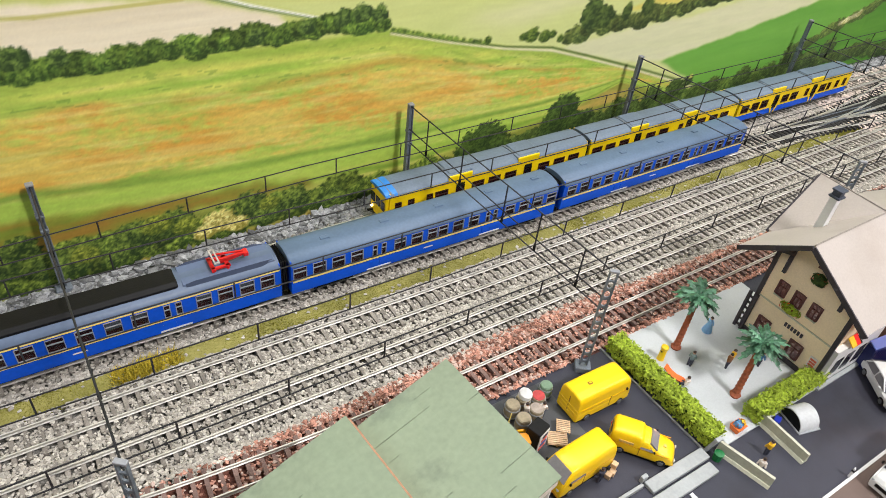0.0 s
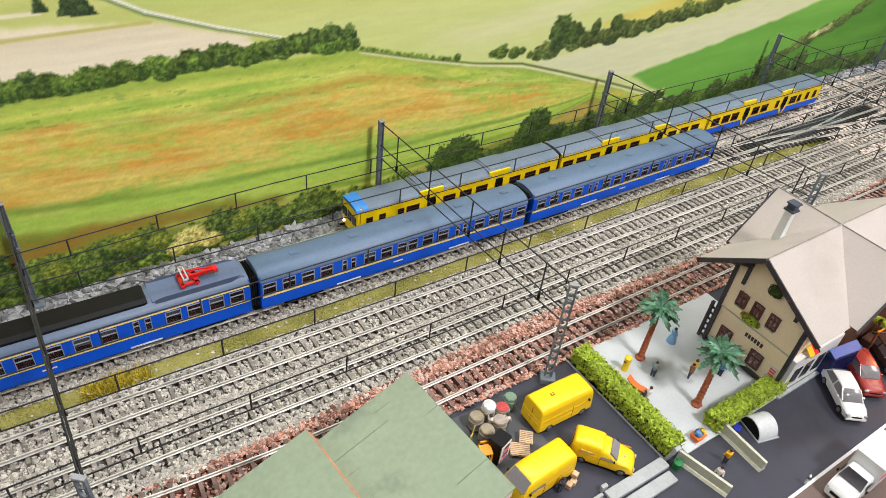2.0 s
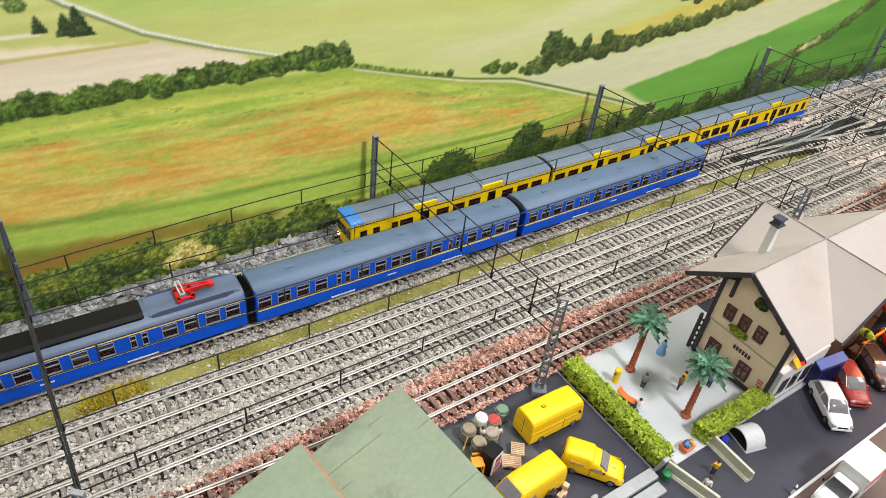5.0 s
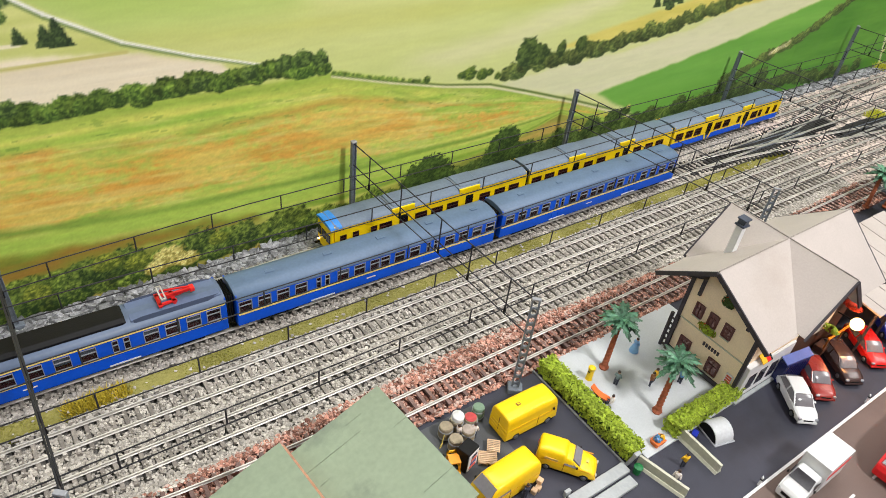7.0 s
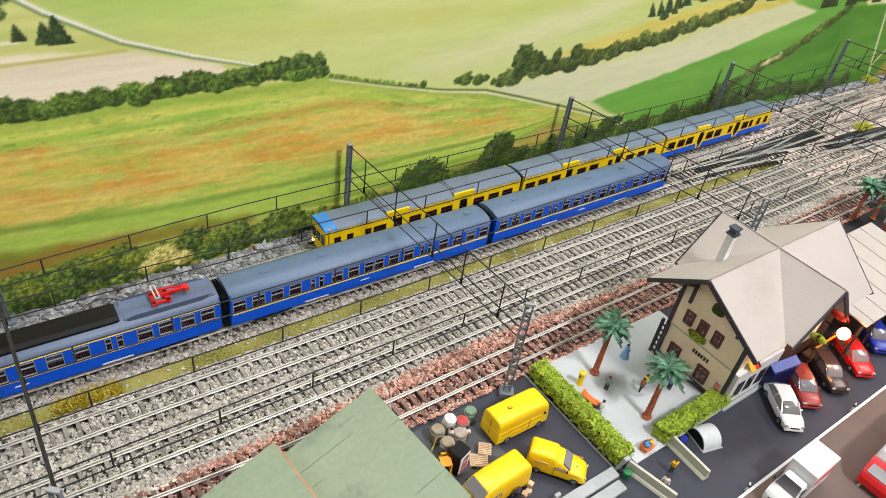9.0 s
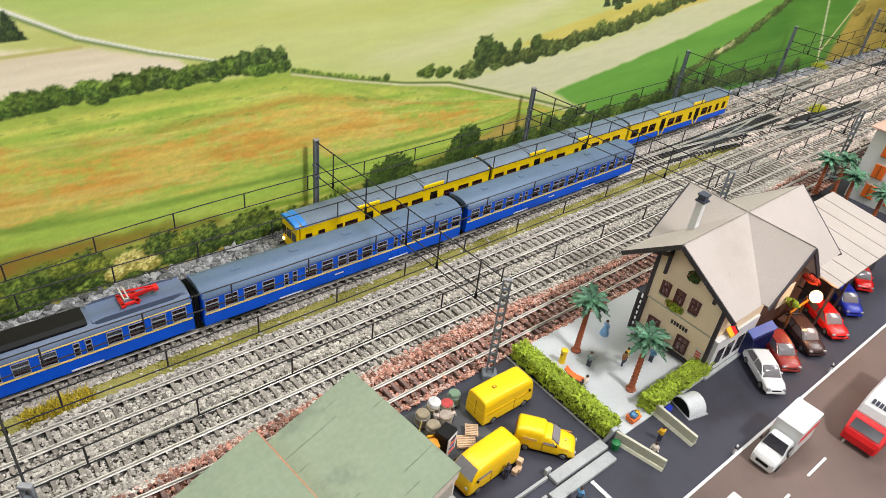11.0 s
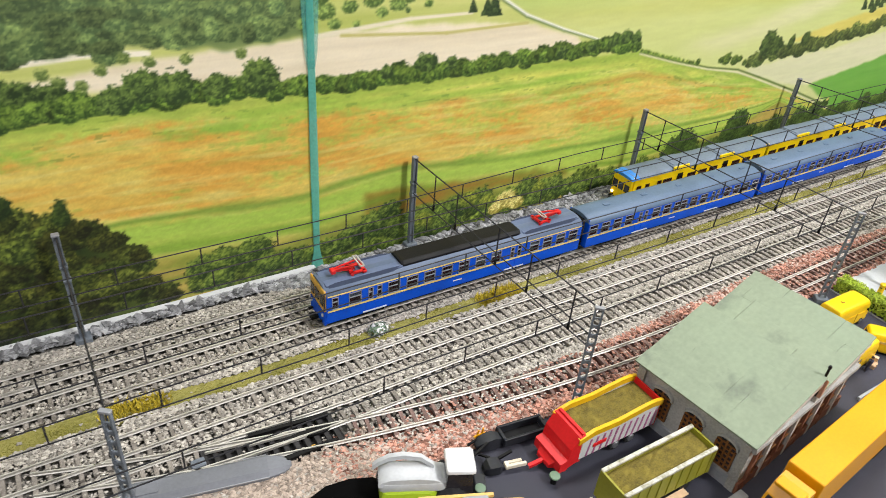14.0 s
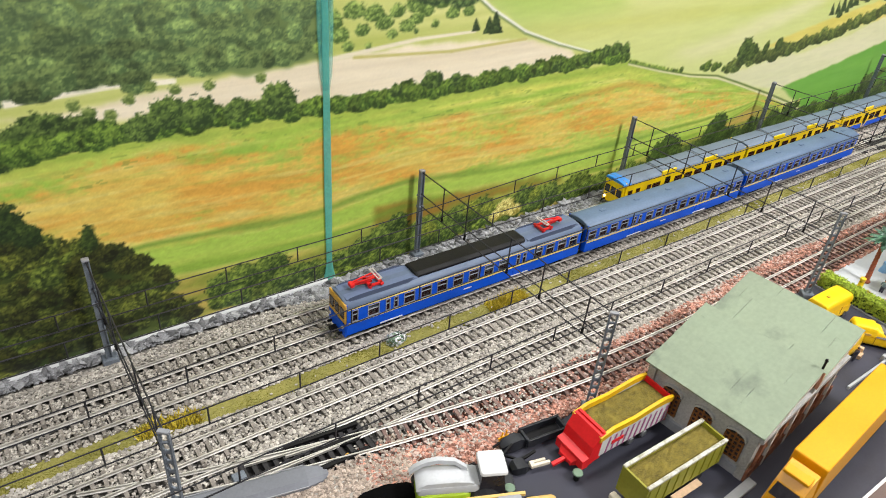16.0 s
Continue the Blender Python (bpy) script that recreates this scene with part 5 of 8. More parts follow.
    if cab:
        x = cab * L / 2
        part("cab_front", Geo().rbox(*sorted((x, x + cab * 0.0035)), -0.0142, 0.0142, 0.004, 0.0335, 0.0016), M_YELLOW, t)
        g = Geo()
        arc = section(w + 0.0002, zt, crown)
        part("cab_cap", g.loft([[(x - cab * 0.0075, y * 1.02, z + 0.0004) for y, z in arc], [(x + cab * 0.0042, y * 0.97, z - 0.0004) for y, z in arc]]), M_CABBLUE if cab < 0 else M_GREYROOF, t)
        for yy in (-0.0088, 0.0, 0.0088):
            part("cab_window", Geo().rbox(*sorted((x + cab * 0.0033, x + cab * 0.0041)), yy - 0.0036, yy + 0.0036, 0.0165, 0.0255, 0.0006), M_GLASS, t)
        for s in (-1, 1):
            part("headlight", Geo().tube((x + cab * 0.003, s * 0.0105, 0.0095), (x + cab * 0.0046, s * 0.0105, 0.0095), 0.0014, k=10), M_LAMP if s > 0 else M_REDPAN, t)
            part("buffer", Geo().tube((x + cab * 0.003, s * 0.0095, 0.0060), (x + cab * 0.0085, s * 0.0095, 0.0060), 0.0012, k=8), M_BLACK, t)
    return t


M_CABBLUE = mat("cab_light_blue", rgb(52, 132, 214), 0.35, var=0.1, scale=40, bump=0.02)
yellow_coach(0.5055, 0.233, "yellow driving coach with a light blue cab roof", False, -1)
yellow_coach(0.747, 0.240, "yellow middle coach with dark windows", False)
yellow_coach(0.992, 0.240, "yellow and blue driving coach at the train end", True, 1)
for x in (0.6245, 0.8695):
    t = thing("gangway", "dark gangway between two yellow coaches", "gangway", pose(x, y_t1(x), RAILTOP), "gangways")
    for k in range(2):
        part("fold", Geo().rbox(-0.0022 + 0.0022 * k, -0.0004 + 0.0022 * k, -0.0135, 0.0135, 0.006, 0.0342, 0.0006), M_BLACK, t)


# ---- yard: materials ----
M_SHEDROOF = stain(stain(mat("shed_roof_green", rgb(134, 147, 124), 0.6, var=0.10, scale=14, fine=300, bump=0.1, rand=0.02), rgb(96, 104, 92), 22, 0.54, 0.66, 0.75), rgb(122, 138, 116), 7, 0.45, 0.65, 0.45)
M_SHEDWALL = mat("shed_wall_grey", rgb(172, 171, 168), 0.85, var=0.22, scale=40, fine=700, bump=0.3)
M_SHEDPALE = stain(mat("shed_pale_stone", rgb(206, 204, 200), 0.8, var=0.15, scale=40, fine=700, bump=0.2), rgb(160, 150, 140), 60, 0.5, 0.66, 0.6)
M_BRICK = mat("shed_brick", rgb(134, 88, 66), 0.85, var=0.3, scale=70, fine=900, bump=0.4)
M_COPPER = mat("copper_strip", rgb(190, 142, 116), 0.4, metal=0.3, var=0.2, scale=60, bump=0.1)
M_BROWN = mat("brown_frame", rgb(124, 78, 34), 0.6, var=0.2, scale=80, bump=0.1)
M_HOUSE = mat("house_plaster", rgb(238, 218, 188), 0.85, var=0.08, scale=25, fine=800, bump=0.2)
M_SLATE = stain(mat("house_roof", rgb(176, 167, 161), 0.7, var=0.06, scale=20, fine=700, bump=0.1), rgb(150, 136, 122), 14, 0.50, 0.72, 0.4)
# ridge bars a darker grey than the roof planes
M_RIDGE = mat("ridge_grey", rgb(146, 138, 132), 0.8, var=0.2, scale=300, bump=0.2)
M_DARKBROWN = mat("dark_brown", rgb(70, 46, 36), 0.75, var=0.25, scale=120, bump=0.2)
M_CHIM = mat("chimney_slate", rgb(62, 68, 82), 0.5, var=0.15, scale=80, bump=0.1)
M_DARKLEAF = mat("dark_leaf", rgb(66, 88, 36), 0.8, var=0.3, scale=200, bump=0.1, island=0.4)
M_TIMBER = mat("dark_timber", rgb(62, 58, 64), 0.7, var=0.2, scale=80, bump=0.1)
M_SHUTTER = mat("window_brown", rgb(96, 58, 56), 0.6, var=0.2, scale=90, bump=0.05)
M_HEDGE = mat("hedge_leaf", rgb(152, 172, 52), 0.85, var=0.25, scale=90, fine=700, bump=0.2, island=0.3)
# core green darkened to put shade into the gaps between leaves
M_HEDGEC = mat("hedge_core_shade", rgb(56, 78, 20), 0.9, var=0.3, scale=90, bump=0.2)
M_PALM = mat("palm_leaf", rgb(30, 72, 50), 0.42, var=0.3, scale=220, bump=0.1, rand=0.55, col2=rgb(84, 128, 100))
M_TRUNK = mat("palm_trunk", rgb(150, 82, 54), 0.8, var=0.2, scale=90, bump=0.3)
M_VAN = mat("van_yellow", rgb(240, 198, 24), 0.32, var=0.05, scale=25, bump=0.02)
M_TRUCKY = mat("truck_yellow", rgb(224, 158, 12), 0.35, var=0.06, scale=25, bump=0.03)
M_CARW = mat("car_white", rgb(222, 223, 224), 0.3, var=0.04, bump=0)
M_CARR = mat("car_dark_red", rgb(150, 52, 46), 0.28, var=0.08, bump=0)
M_CARR2 = mat("car_red", rgb(206, 30, 26), 0.28, var=0.08, bump=0)
M_CARB = mat("car_blue", rgb(32, 48, 156), 0.3, var=0.08, bump=0)
M_NAVY = mat("van_navy", rgb(26, 34, 86), 0.35, var=0.1, bump=0)
M_CANOPY = mat("canopy_blue", rgb(84, 100, 168), 0.5, var=0.1, bump=0.05)
M_HAIR = mat("figure_hair", rgb(58, 46, 42), 0.7, var=0.1, bump=0)
M_BIN = mat("bin_green", rgb(24, 110, 58), 0.5, var=0.1, bump=0)
M_CARD = mat("car_dark", rgb(64, 48, 46), 0.25, var=0.1, bump=0)
M_TYRE = mat("tyre", rgb(34, 34, 36), 0.8, var=0.1, bump=0)
M_RIM = mat("rim", rgb(120, 122, 126), 0.35, metal=0.5, var=0.1, bump=0)
M_SHELTER = mat("shelter_grey", rgb(196, 199, 202), 0.45, var=0.1, scale=40, bump=0.05)
M_CONC = mat("concrete_kerb", rgb(188, 188, 170), 0.8, var=0.12, scale=50, bump=0.2)
M_SLAB = mat("pale_slab", rgb(160, 164, 166), 0.6, var=0.1, scale=40, bump=0.1)
M_WOOD = mat("pallet_wood", rgb(206, 176, 144), 0.8, var=0.15, scale=90, bump=0.2, rand=0.1)
M_BARREL = mat("barrel_wood", rgb(150, 138, 116), 0.75, var=0.2, scale=80, bump=0.2)
M_GREENP = mat("green_plastic", rgb(110, 134, 112), 0.55, var=0.12, scale=60, bump=0)
M_RED = mat("red_plastic", rgb(224, 34, 38), 0.4, var=0.08, scale=40, bump=0.02)
M_RIMY = mat("wagon_yellow", rgb(226, 178, 24), 0.4, var=0.1, scale=60, bump=0.05)
M_OLIVE = mat("olive_wagon", rgb(150, 148, 48), 0.5, var=0.12, scale=60, bump=0.05)
M_RIMWORN = stain(mat("worn_rim", rgb(196, 194, 184), 0.7, var=0.15, scale=90, bump=0.2), rgb(128, 124, 92), 160, 0.48, 0.62, 0.8)
M_HAY = mat("cut_fodder", rgb(110, 98, 40), 0.95, var=0.35, scale=120, fine=900, bump=0.8, island=0.25)
M_LIME = mat("lime_green", rgb(158, 186, 40), 0.4, var=0.1, bump=0.02)
M_HARV = mat("harvester_white", rgb(186, 189, 192), 0.4, var=0.08, scale=60, bump=0.03)
M_CLOTH = mat("black_cloth", rgb(9, 9, 10), 0.95, var=0.2, scale=60, fine=900, bump=0.2, spec=0.05)
M_PLOUGH = mat("implement_grey", rgb(36, 38, 44), 0.5, var=0.2, scale=120, bump=0.1)
M_TAN = mat("tan_yellow", rgb(212, 178, 104), 0.45, var=0.12, bump=0.02)
M_GREYP = mat("grey_plastic", rgb(150, 153, 158), 0.5, var=0.1, scale=40, bump=0.05)
M_WAGON = mat("wagon_grey", rgb(112, 115, 122), 0.6, var=0.1, scale=40, bump=0.05)
M_PINK = mat("pink_stripe", rgb(176, 108, 150), 0.5, var=0.1, bump=0)
M_SKIN = mat("figure_skin", rgb(214, 170, 140), 0.6, var=0.1, bump=0)
M_SHIRT_B = mat("figure_blue", rgb(96, 150, 196), 0.6, var=0.1, bump=0)
M_DRESS = mat("figure_pale_blue", rgb(132, 178, 222), 0.5, var=0.12, bump=0)
M_SHIRT_T = mat("figure_grey_teal", rgb(122, 142, 142), 0.6, var=0.15, bump=0)
M_SHIRT_N = mat("figure_brown", rgb(132, 88, 50), 0.6, var=0.15, bump=0)
M_SHIRT_O = mat("figure_orange", rgb(222, 112, 48), 0.6, var=0.1, bump=0)
M_SHIRT_Y = mat("figure_yellow", rgb(232, 182, 40), 0.6, var=0.1, bump=0)
M_SHIRT_W = mat("figure_white", rgb(222, 212, 206), 0.6, var=0.1, bump=0)
M_TROUS = mat("figure_dark", rgb(60, 62, 78), 0.7, var=0.1, bump=0)
M_FLOWER = mat("flower_red", rgb(226, 70, 40), 0.8, var=0.2, bump=0, island=0.4)
M_ORANGEGL = mat("orange_window", rgb(232, 112, 40), 0.4, var=0.1, bump=0)
M_PINKROOF = mat("pink_roof", rgb(206, 168, 152), 0.8, var=0.1, bump=0.1)
M_SIGNR = mat("sign_red", rgb(212, 96, 78), 0.5, var=0.05, bump=0)
M_POSTBLUE = mat("poster_blue", rgb(60, 80, 140), 0.5, var=0.2, bump=0)


def slab_prism(g, pts, z0, z1, m=None):
    """A level plate from corner points."""
    return g.loft([[(x, y, z0) for x, y in pts], [(x, y, z1) for x, y in pts]], m)


# ---- paved court with hedges ----
g = slab_prism(Geo(), [(0.486, -0.270), (0.600, -0.270), (0.640, -0.258), (0.640, -0.160), (0.486, -0.160)], -0.004, 0.0016)
tagged(part("pavement_court", g, M_PLAZA), "pale grey paved court beside the station house", "pavement", kind="structure")
g = Geo().box(0.352, 0.404, -0.222, -0.164, -0.004, 0.0010)
tagged(part("pavement_pad", g, M_ASPHALT_L), "lighter grey loading pad in the yard", "pavement", kind="structure")


def hedge(label, x0, x1, y0, y1, h, n, seed):
    t = thing("hedge", label, "hedge", pose((x0 + x1) / 2, (y0 + y1) / 2, 0.001), "clipped hedges")
    lx, ly = (x1 - x0) / 2, (y1 - y0) / 2
    # dark block that reads as shade behind the loose leaves
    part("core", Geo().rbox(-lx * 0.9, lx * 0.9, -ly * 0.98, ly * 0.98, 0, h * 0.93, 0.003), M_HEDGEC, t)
    r = random.Random(seed)
    g = Geo()
    for i in range(n):
        side = r.random()
        if side < 0.5:
            p = Vector((r.uniform(-lx, lx), r.uniform(-ly, ly), h * (0.92 + 0.14 * r.random())))
            nrm = Vector((r.uniform(-.7, .7), r.uniform(-.7, .7), 1))
        elif lx < ly and side < 0.95 or lx >= ly and side > 0.9:
            s = r.choice((-1, 1))
            p = Vector((s * lx * (0.92 + 0.1 * r.random()), r.uniform(-ly, ly), r.uniform(0.0005, h)))
            nrm = Vector((s, r.uniform(-.6, .6), r.uniform(-.2, .8)))
        else:
            s = r.choice((-1, 1))
            p = Vector((r.uniform(-lx, lx), s * ly * (0.97 + 0.04 * r.random()), r.uniform(0.0005, h)))
            nrm = Vector((r.uniform(-.6, .6), s, r.uniform(-.2, .8)))
        nrm.normalize()
        u = nrm.orthogonal().normalized()
        u.rotate(Matrix.Rotation(r.uniform(0, 6.28), 3, nrm))
        w = nrm.cross(u)
        s = r.uniform(0.0011, 0.0021)
        p = p + nrm * 0.0016 * math.sin(p.x * 1900 + 2 * math.sin(p.y * 900)) * math.sin(p.y * 1500 + p.z * 700) + Vector((r.gauss(0, .0005), r.gauss(0, .0005), r.gauss(0, .0005)))
        tip = nrm * r.uniform(0.0002, 0.0014)
        g.add([p - u * s, p - w * s * 0.5 + nrm * 0.0004, p + u * s + tip, p + w * s * 0.5 + nrm * 0.0004], [(0, 1, 2), (0, 2, 3)])
    ob = part("leaves", g, M_HEDGE, t)
    ob["kind"] = "stuff"
    return t


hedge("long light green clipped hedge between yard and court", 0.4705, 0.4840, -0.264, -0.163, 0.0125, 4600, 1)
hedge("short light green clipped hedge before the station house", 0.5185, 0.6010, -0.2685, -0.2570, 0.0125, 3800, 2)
tagged(part("kerb", Geo().box(0.4672, 0.4685, -0.266, -0.160, -0.002, 0.0012), M_GREYP), "pale kerb along the hedge", "kerb", kind="structure")


def palm(x, y, h, lean, seed, label, scale=1.0):
    t = thing("palm_tree", label, "palm tree", pose(x, y, 0.0015, 0, 0, seed * 57), "palm trees")
    r = random.Random(seed)
    rot = Matrix.Rotation(radians(-seed * 57), 4, "Z")
    top = rot @ Vector((lean[0], lean[1], h))
    rings = []
    n = 15
    for i in range(n * 2):
        f = i / (n * 2 - 1)
        c = top * f
        rr = (0.0026 - 0.0008 * f) * scale * (1.14 if i % 2 else 0.92) * (1.5 if i < 2 else 1)
        rings.append([(c.x + rr * math.cos(a * 0.7854), c.y + rr * math.sin(a * 0.7854), c.z) for a in range(8)])
    part("trunk", Geo().loft(rings), M_TRUNK, t, "ringed reddish brown trunk")
    for k in range(26):
        az = 2.39996 * k + r.uniform(-.2, .2)
        el = 1.25 - 1.35 * (k / 26) + r.uniform(-.12, .12)
        ln = r.uniform(0.0155, 0.0195) * scale
        g = Geo()
        d = Vector((math.cos(az), math.sin(az), 0))
        s = Vector((-d.y, d.x, 0))
        n = 9
        mid, lo, hi = [], [], []
        for i in range(n + 1):
            f = i / n
            c = top + d * ln * f * math.cos(el * 0.6) + Vector((0, 0, ln * (math.sin(el) * f - 0.55 * f * f)))
            w = scale * (0.0007 + 0.0030 * math.sin(math.pi * min(1, 0.12 + 0.88 * f)) ** 0.8) * (1.0 if i % 2 else 0.62)
            mid.append(c)
            back = d * (0.0016 if i % 2 else -0.0002)
            lo.append(c - s * w - Vector((0, 0, w * 0.45)) + back)
            hi.append(c + s * w - Vector((0, 0, w * 0.45)) + back)
        vs_ = mid + lo + hi
        m_ = n + 1
        fs_ = [(i, i + 1, m_ + i + 1, m_ + i) for i in range(n)] + [(i + 1, i, 2 * m_ + i, 2 * m_ + i + 1) for i in range(n)]
        part("frond", g.add(vs_, fs_), M_PALM, t)
    return t


palm(0.5225, -0.188, 0.050, (0.008, 0.004), 1, "model palm tree with ringed trunk on the court")
palm(0.5265, -0.2435, 0.050, (0.008, 0.004), 2, "model palm tree with ringed trunk near the hedge")
for i, (x, y) in enumerate(((1.010, -0.160), (1.035, -0.172), (0.995, -0.200), (0.985, -0.238))):
    palm(x, y, 0.046, (0.004, 0.003), 3 + i, "model palm tree before the far white building")


# ---- figures: one plain mesh each ----
def figurine(x, y, shirt, label, yaw=0, h=0.0185, sit=False, z=0.0016, dress=False):
    g = Geo()
    m = pose(0, 0, 0, 0, 0, yaw)
    k = h / 0.0185
    hip = 0.004 if sit else 0.0088
    for s in (-1, 1):
        if sit:
            g.tube((0, s * 0.0012, hip), (0.0045, s * 0.0013, hip), 0.0012, k=7, m=m)
            g.tube((0.0045, s * 0.0013, hip), (0.0045, s * 0.0013, 0), 0.0010, k=7, m=m)
        else:
            g.tube((0, s * 0.0012, 0), (0, s * 0.0011, hip * k), 0.0010, 0.0014, k=7, m=m)
    n1 = len(g.f)
    if dress:
        g.lathe([(0.0050, 0), (0.0046, 0.003), (0.0030, 0.0085), (0.0018, 0.011)], 14, m)
    g.lathe([(0.0018, hip * k - 0.0005), (0.0021, hip * k + 0.002), (0.0025, hip * k + 0.0052 * k), (0.0014, hip * k + 0.0066 * k)], 9, m)
    for s in (-1, 1):
        g.tube((0, s * 0.0024, hip * k + 0.0056 * k), (0.0012, s * 0.0032, hip * k + 0.001), 0.0008, k=6, m=m)
    n2 = len(g.f)
    zc = hip * k + 0.0085 * k
    g.lathe([(0.0005, zc - 0.0019), (0.0014, zc - 0.0011), (0.0016, zc), (0.0013, zc + 0.0012), (0.0004, zc + 0.0018)], 9, m)
    me = mesh("figurine", g, M_TROUS)
    me.materials.append(shirt)
    me.materials.append(M_SKIN)
    me.materials.append(M_HAIR)
    for i, p in enumerate(me.polygons):
        p.material_index = 0 if i < n1 else 1 if i < n2 else 3 if p.center.z > zc + 0.0004 else 2
    ob = new("figurine", me)
    ob.matrix_world = pose(x, y, z) @ Matrix.Scale(0.84, 4)
    return tagged(ob, label, "figurine", "painted figurines")


figurine(0.518, -0.206, M_SHIRT_T, "small painted figurine in grey and teal standing on the court", 20)
figurine(0.5430, -0.2215, M_SHIRT_N, "small painted figurine in brown on the court", 120)
figurine(0.5490, -0.2200, M_SHIRT_Y, "small painted figurine with yellow top on the court", 100)
figurine(0.4985, -0.2195, M_SHIRT_W, "small seated figurine in white beside the hedge", 120, sit=True)
t = thing("deck_chair", "orange canvas deck chair beside the hedge", "chair", pose(0.4960, -0.2095, 0.0016, 0, 0, -72))
part("canvas", Geo().loft([[(x, -0.0028, z), (x, 0.0028, z), (x, 0.0028, z + 0.0009), (x, -0.0028, z + 0.0009)] for x, z in ((-0.0085, 0.0075), (-0.004, 0.0042), (0.001, 0.0030), (0.0060, 0.0034), (0.0085, 0.0026))]), M_SHIRT_O, t)
for sd in (-1, 1):
    part("leg", Geo().bar((-0.0060, sd * 0.0026, 0), (0.0010, sd * 0.0026, 0.0032), 0.0007, 0.0007).bar((0.0055, sd * 0.0026, 0), (-0.0040, sd * 0.0026, 0.0045), 0.0007, 0.0007), M_HAIR, t)
figurine(0.561, -0.187, M_DRESS, "small painted figurine in a wide blue dress", 0, dress=True)
figurine(0.568, -0.232, M_SHIRT_B, "small painted figurine in blue near the house wall", 0)
figurine(0.505, -0.288, M_SHIRT_Y, "small painted figurine in yellow between the low walls", 60, z=0)
figurine(0.488, -0.294, M_SHIRT_W, "small painted figurine in white between the low walls", 200, z=0)
figurine(0.414, -0.288, M_SHIRT_B, "small painted figurine in bright blue on the asphalt", 0, z=0)
figurine(0.386, -0.2465, M_TROUS, "small dark painted figurine beside a yellow van", 90, z=0)

t = thing("pillar_box", "yellow round posting pillar on the court", "pillar box", pose(0.5025, -0.1905, 0.0016))
part("body", Geo().lathe([(0.0030, 0), (0.0027, 0.001), (0.0026, 0.011), (0.0030, 0.0115), (0.0030, 0.0135), (0.0015, 0.0145)], 12), M_VAN, t, smooth=True)
part("slot", Geo().box(-0.0032, -0.0026, -0.001, 0.001, 0.0095, 0.0102), M_BLACK, t)
t = thing("flower_box", "orange planter with blue and yellow flowers", "planter", pose(0.5025, -0.2645, 0.0016))
part("tub", Geo().loft([[(-.004, -.003, 0), (.004, -.003, 0), (.004, .003, 0), (-.004, .003, 0)], [(-.005, -.004, .005), (.005, -.004, .005), (.005, .004, .005), (-.005, .004, .005)]]), M_SHIRT_O, t)


def clump(n, rx, ry, rz, seed, size=0.0016):
    r = random.Random(seed)
    g = Geo()
    for i in range(n):
        v = Vector((r.gauss(0, 1), r.gauss(0, 1), r.gauss(0, 1))).normalized() * r.uniform(0.75, 1.05)
        p = Vector((v.x * rx, v.y * ry, v.z * rz))
        u = v.orthogonal().normalized()
        u.rotate(Matrix.Rotation(r.uniform(0, 6.28), 3, v))
        w = v.cross(u)
        s = size * r.uniform(0.6, 1.3)
        g.add([p - u * s, p - w * s * 0.6, p + u * s, p + w * s * 0.6], [(0, 1, 2, 3)])
    return g


ob = part("flowers", clump(60, 0.0035, 0.003, 0.002, 5), M_SHIRT_B, t, "blue flowers")
ob.location = (-0.001, 0, 0.0065)
ob = part("flowers", clump(40, 0.002, 0.003, 0.002, 6), M_SHIRT_Y, t, "yellow flowers")
ob.location = (0.003, 0, 0.0060)

# ---- low walls, slabs and barriers ----
for (ax, ay), (bx, by) in (((0.4770, -0.2680), (0.4860, -0.3060)), ((0.5255, -0.2660), (0.5240, -0.3060))):
    t = thing("low_wall", "cream concrete barrier wall with a broad foot", "barrier", pose((ax + bx) / 2, (ay + by) / 2, 0, 0, 0, math.degrees(math.atan2(by - ay, bx - ax))), "concrete barriers")
    L = math.hypot(bx - ax, by - ay) / 2
    part("foot", Geo().loft([[(x, -0.0034, 0), (x, 0.0034, 0), (x, 0.0024, 0.0022), (x, -0.0024, 0.0022)] for x in (-L, L)]), M_CONC, t)
    part("web", Geo().loft([[(x, -0.0016, 0.0022), (x, 0.0016, 0.0022), (x, 0.0011, 0.0095), (x, -0.0011, 0.0095)] for x in (-L, L)]), M_CONC, t)
for y0, y1, x0, x1 in ((-0.2712, -0.2625, 0.411, 0.466), (-0.2820, -0.2732, 0.400, 0.4625)):
    ob = part("platform_slab", Geo().rbox(x0, x1, y0, y1, 0, 0.0032, 0.0006), M_SLAB)
    tagged(ob, "long pale grey slab lying on the asphalt", "slab", "pale slabs")
for y in (-0.2635, -0.2740):
    ob = part("guide_rail", Geo().rbox(0.345, 0.409 if y > -0.27 else 0.398, y - 0.0011, y + 0.0011, 0, 0.0034, 0.0004), M_SLAB)
    tagged(ob, "pale grey guide rail beside the slabs", "rail", "guide rails")
t = thing("gate_post", "grey leaning gate post at the hedge end", "post", pose(0.4695, -0.2650, 0, 12, 8, 0))
part("shaft", Geo().rbox(-0.0022, 0.0022, -0.0012, 0.0012, 0, 0.014, 0.0005), M_GREYP, t)
part("head", Geo().rbox(-0.0032, 0.0032, -0.0016, 0.0016, 0.014, 0.0165, 0.0006), M_SLAB, t)
t = thing("bollard", "short white bollard at the slab end", "bollard", pose(0.4125, -0.2605, 0))
part("body", Geo().rbox(-0.0026, 0.0026, -0.0014, 0.0014, 0, 0.006, 0.0006), M_SLAB, t)
ob = part("road_stripe", Geo().box(0.4325, 0.4355, -0.318, -0.283, -0.002, 0.0008), M_WHITE)
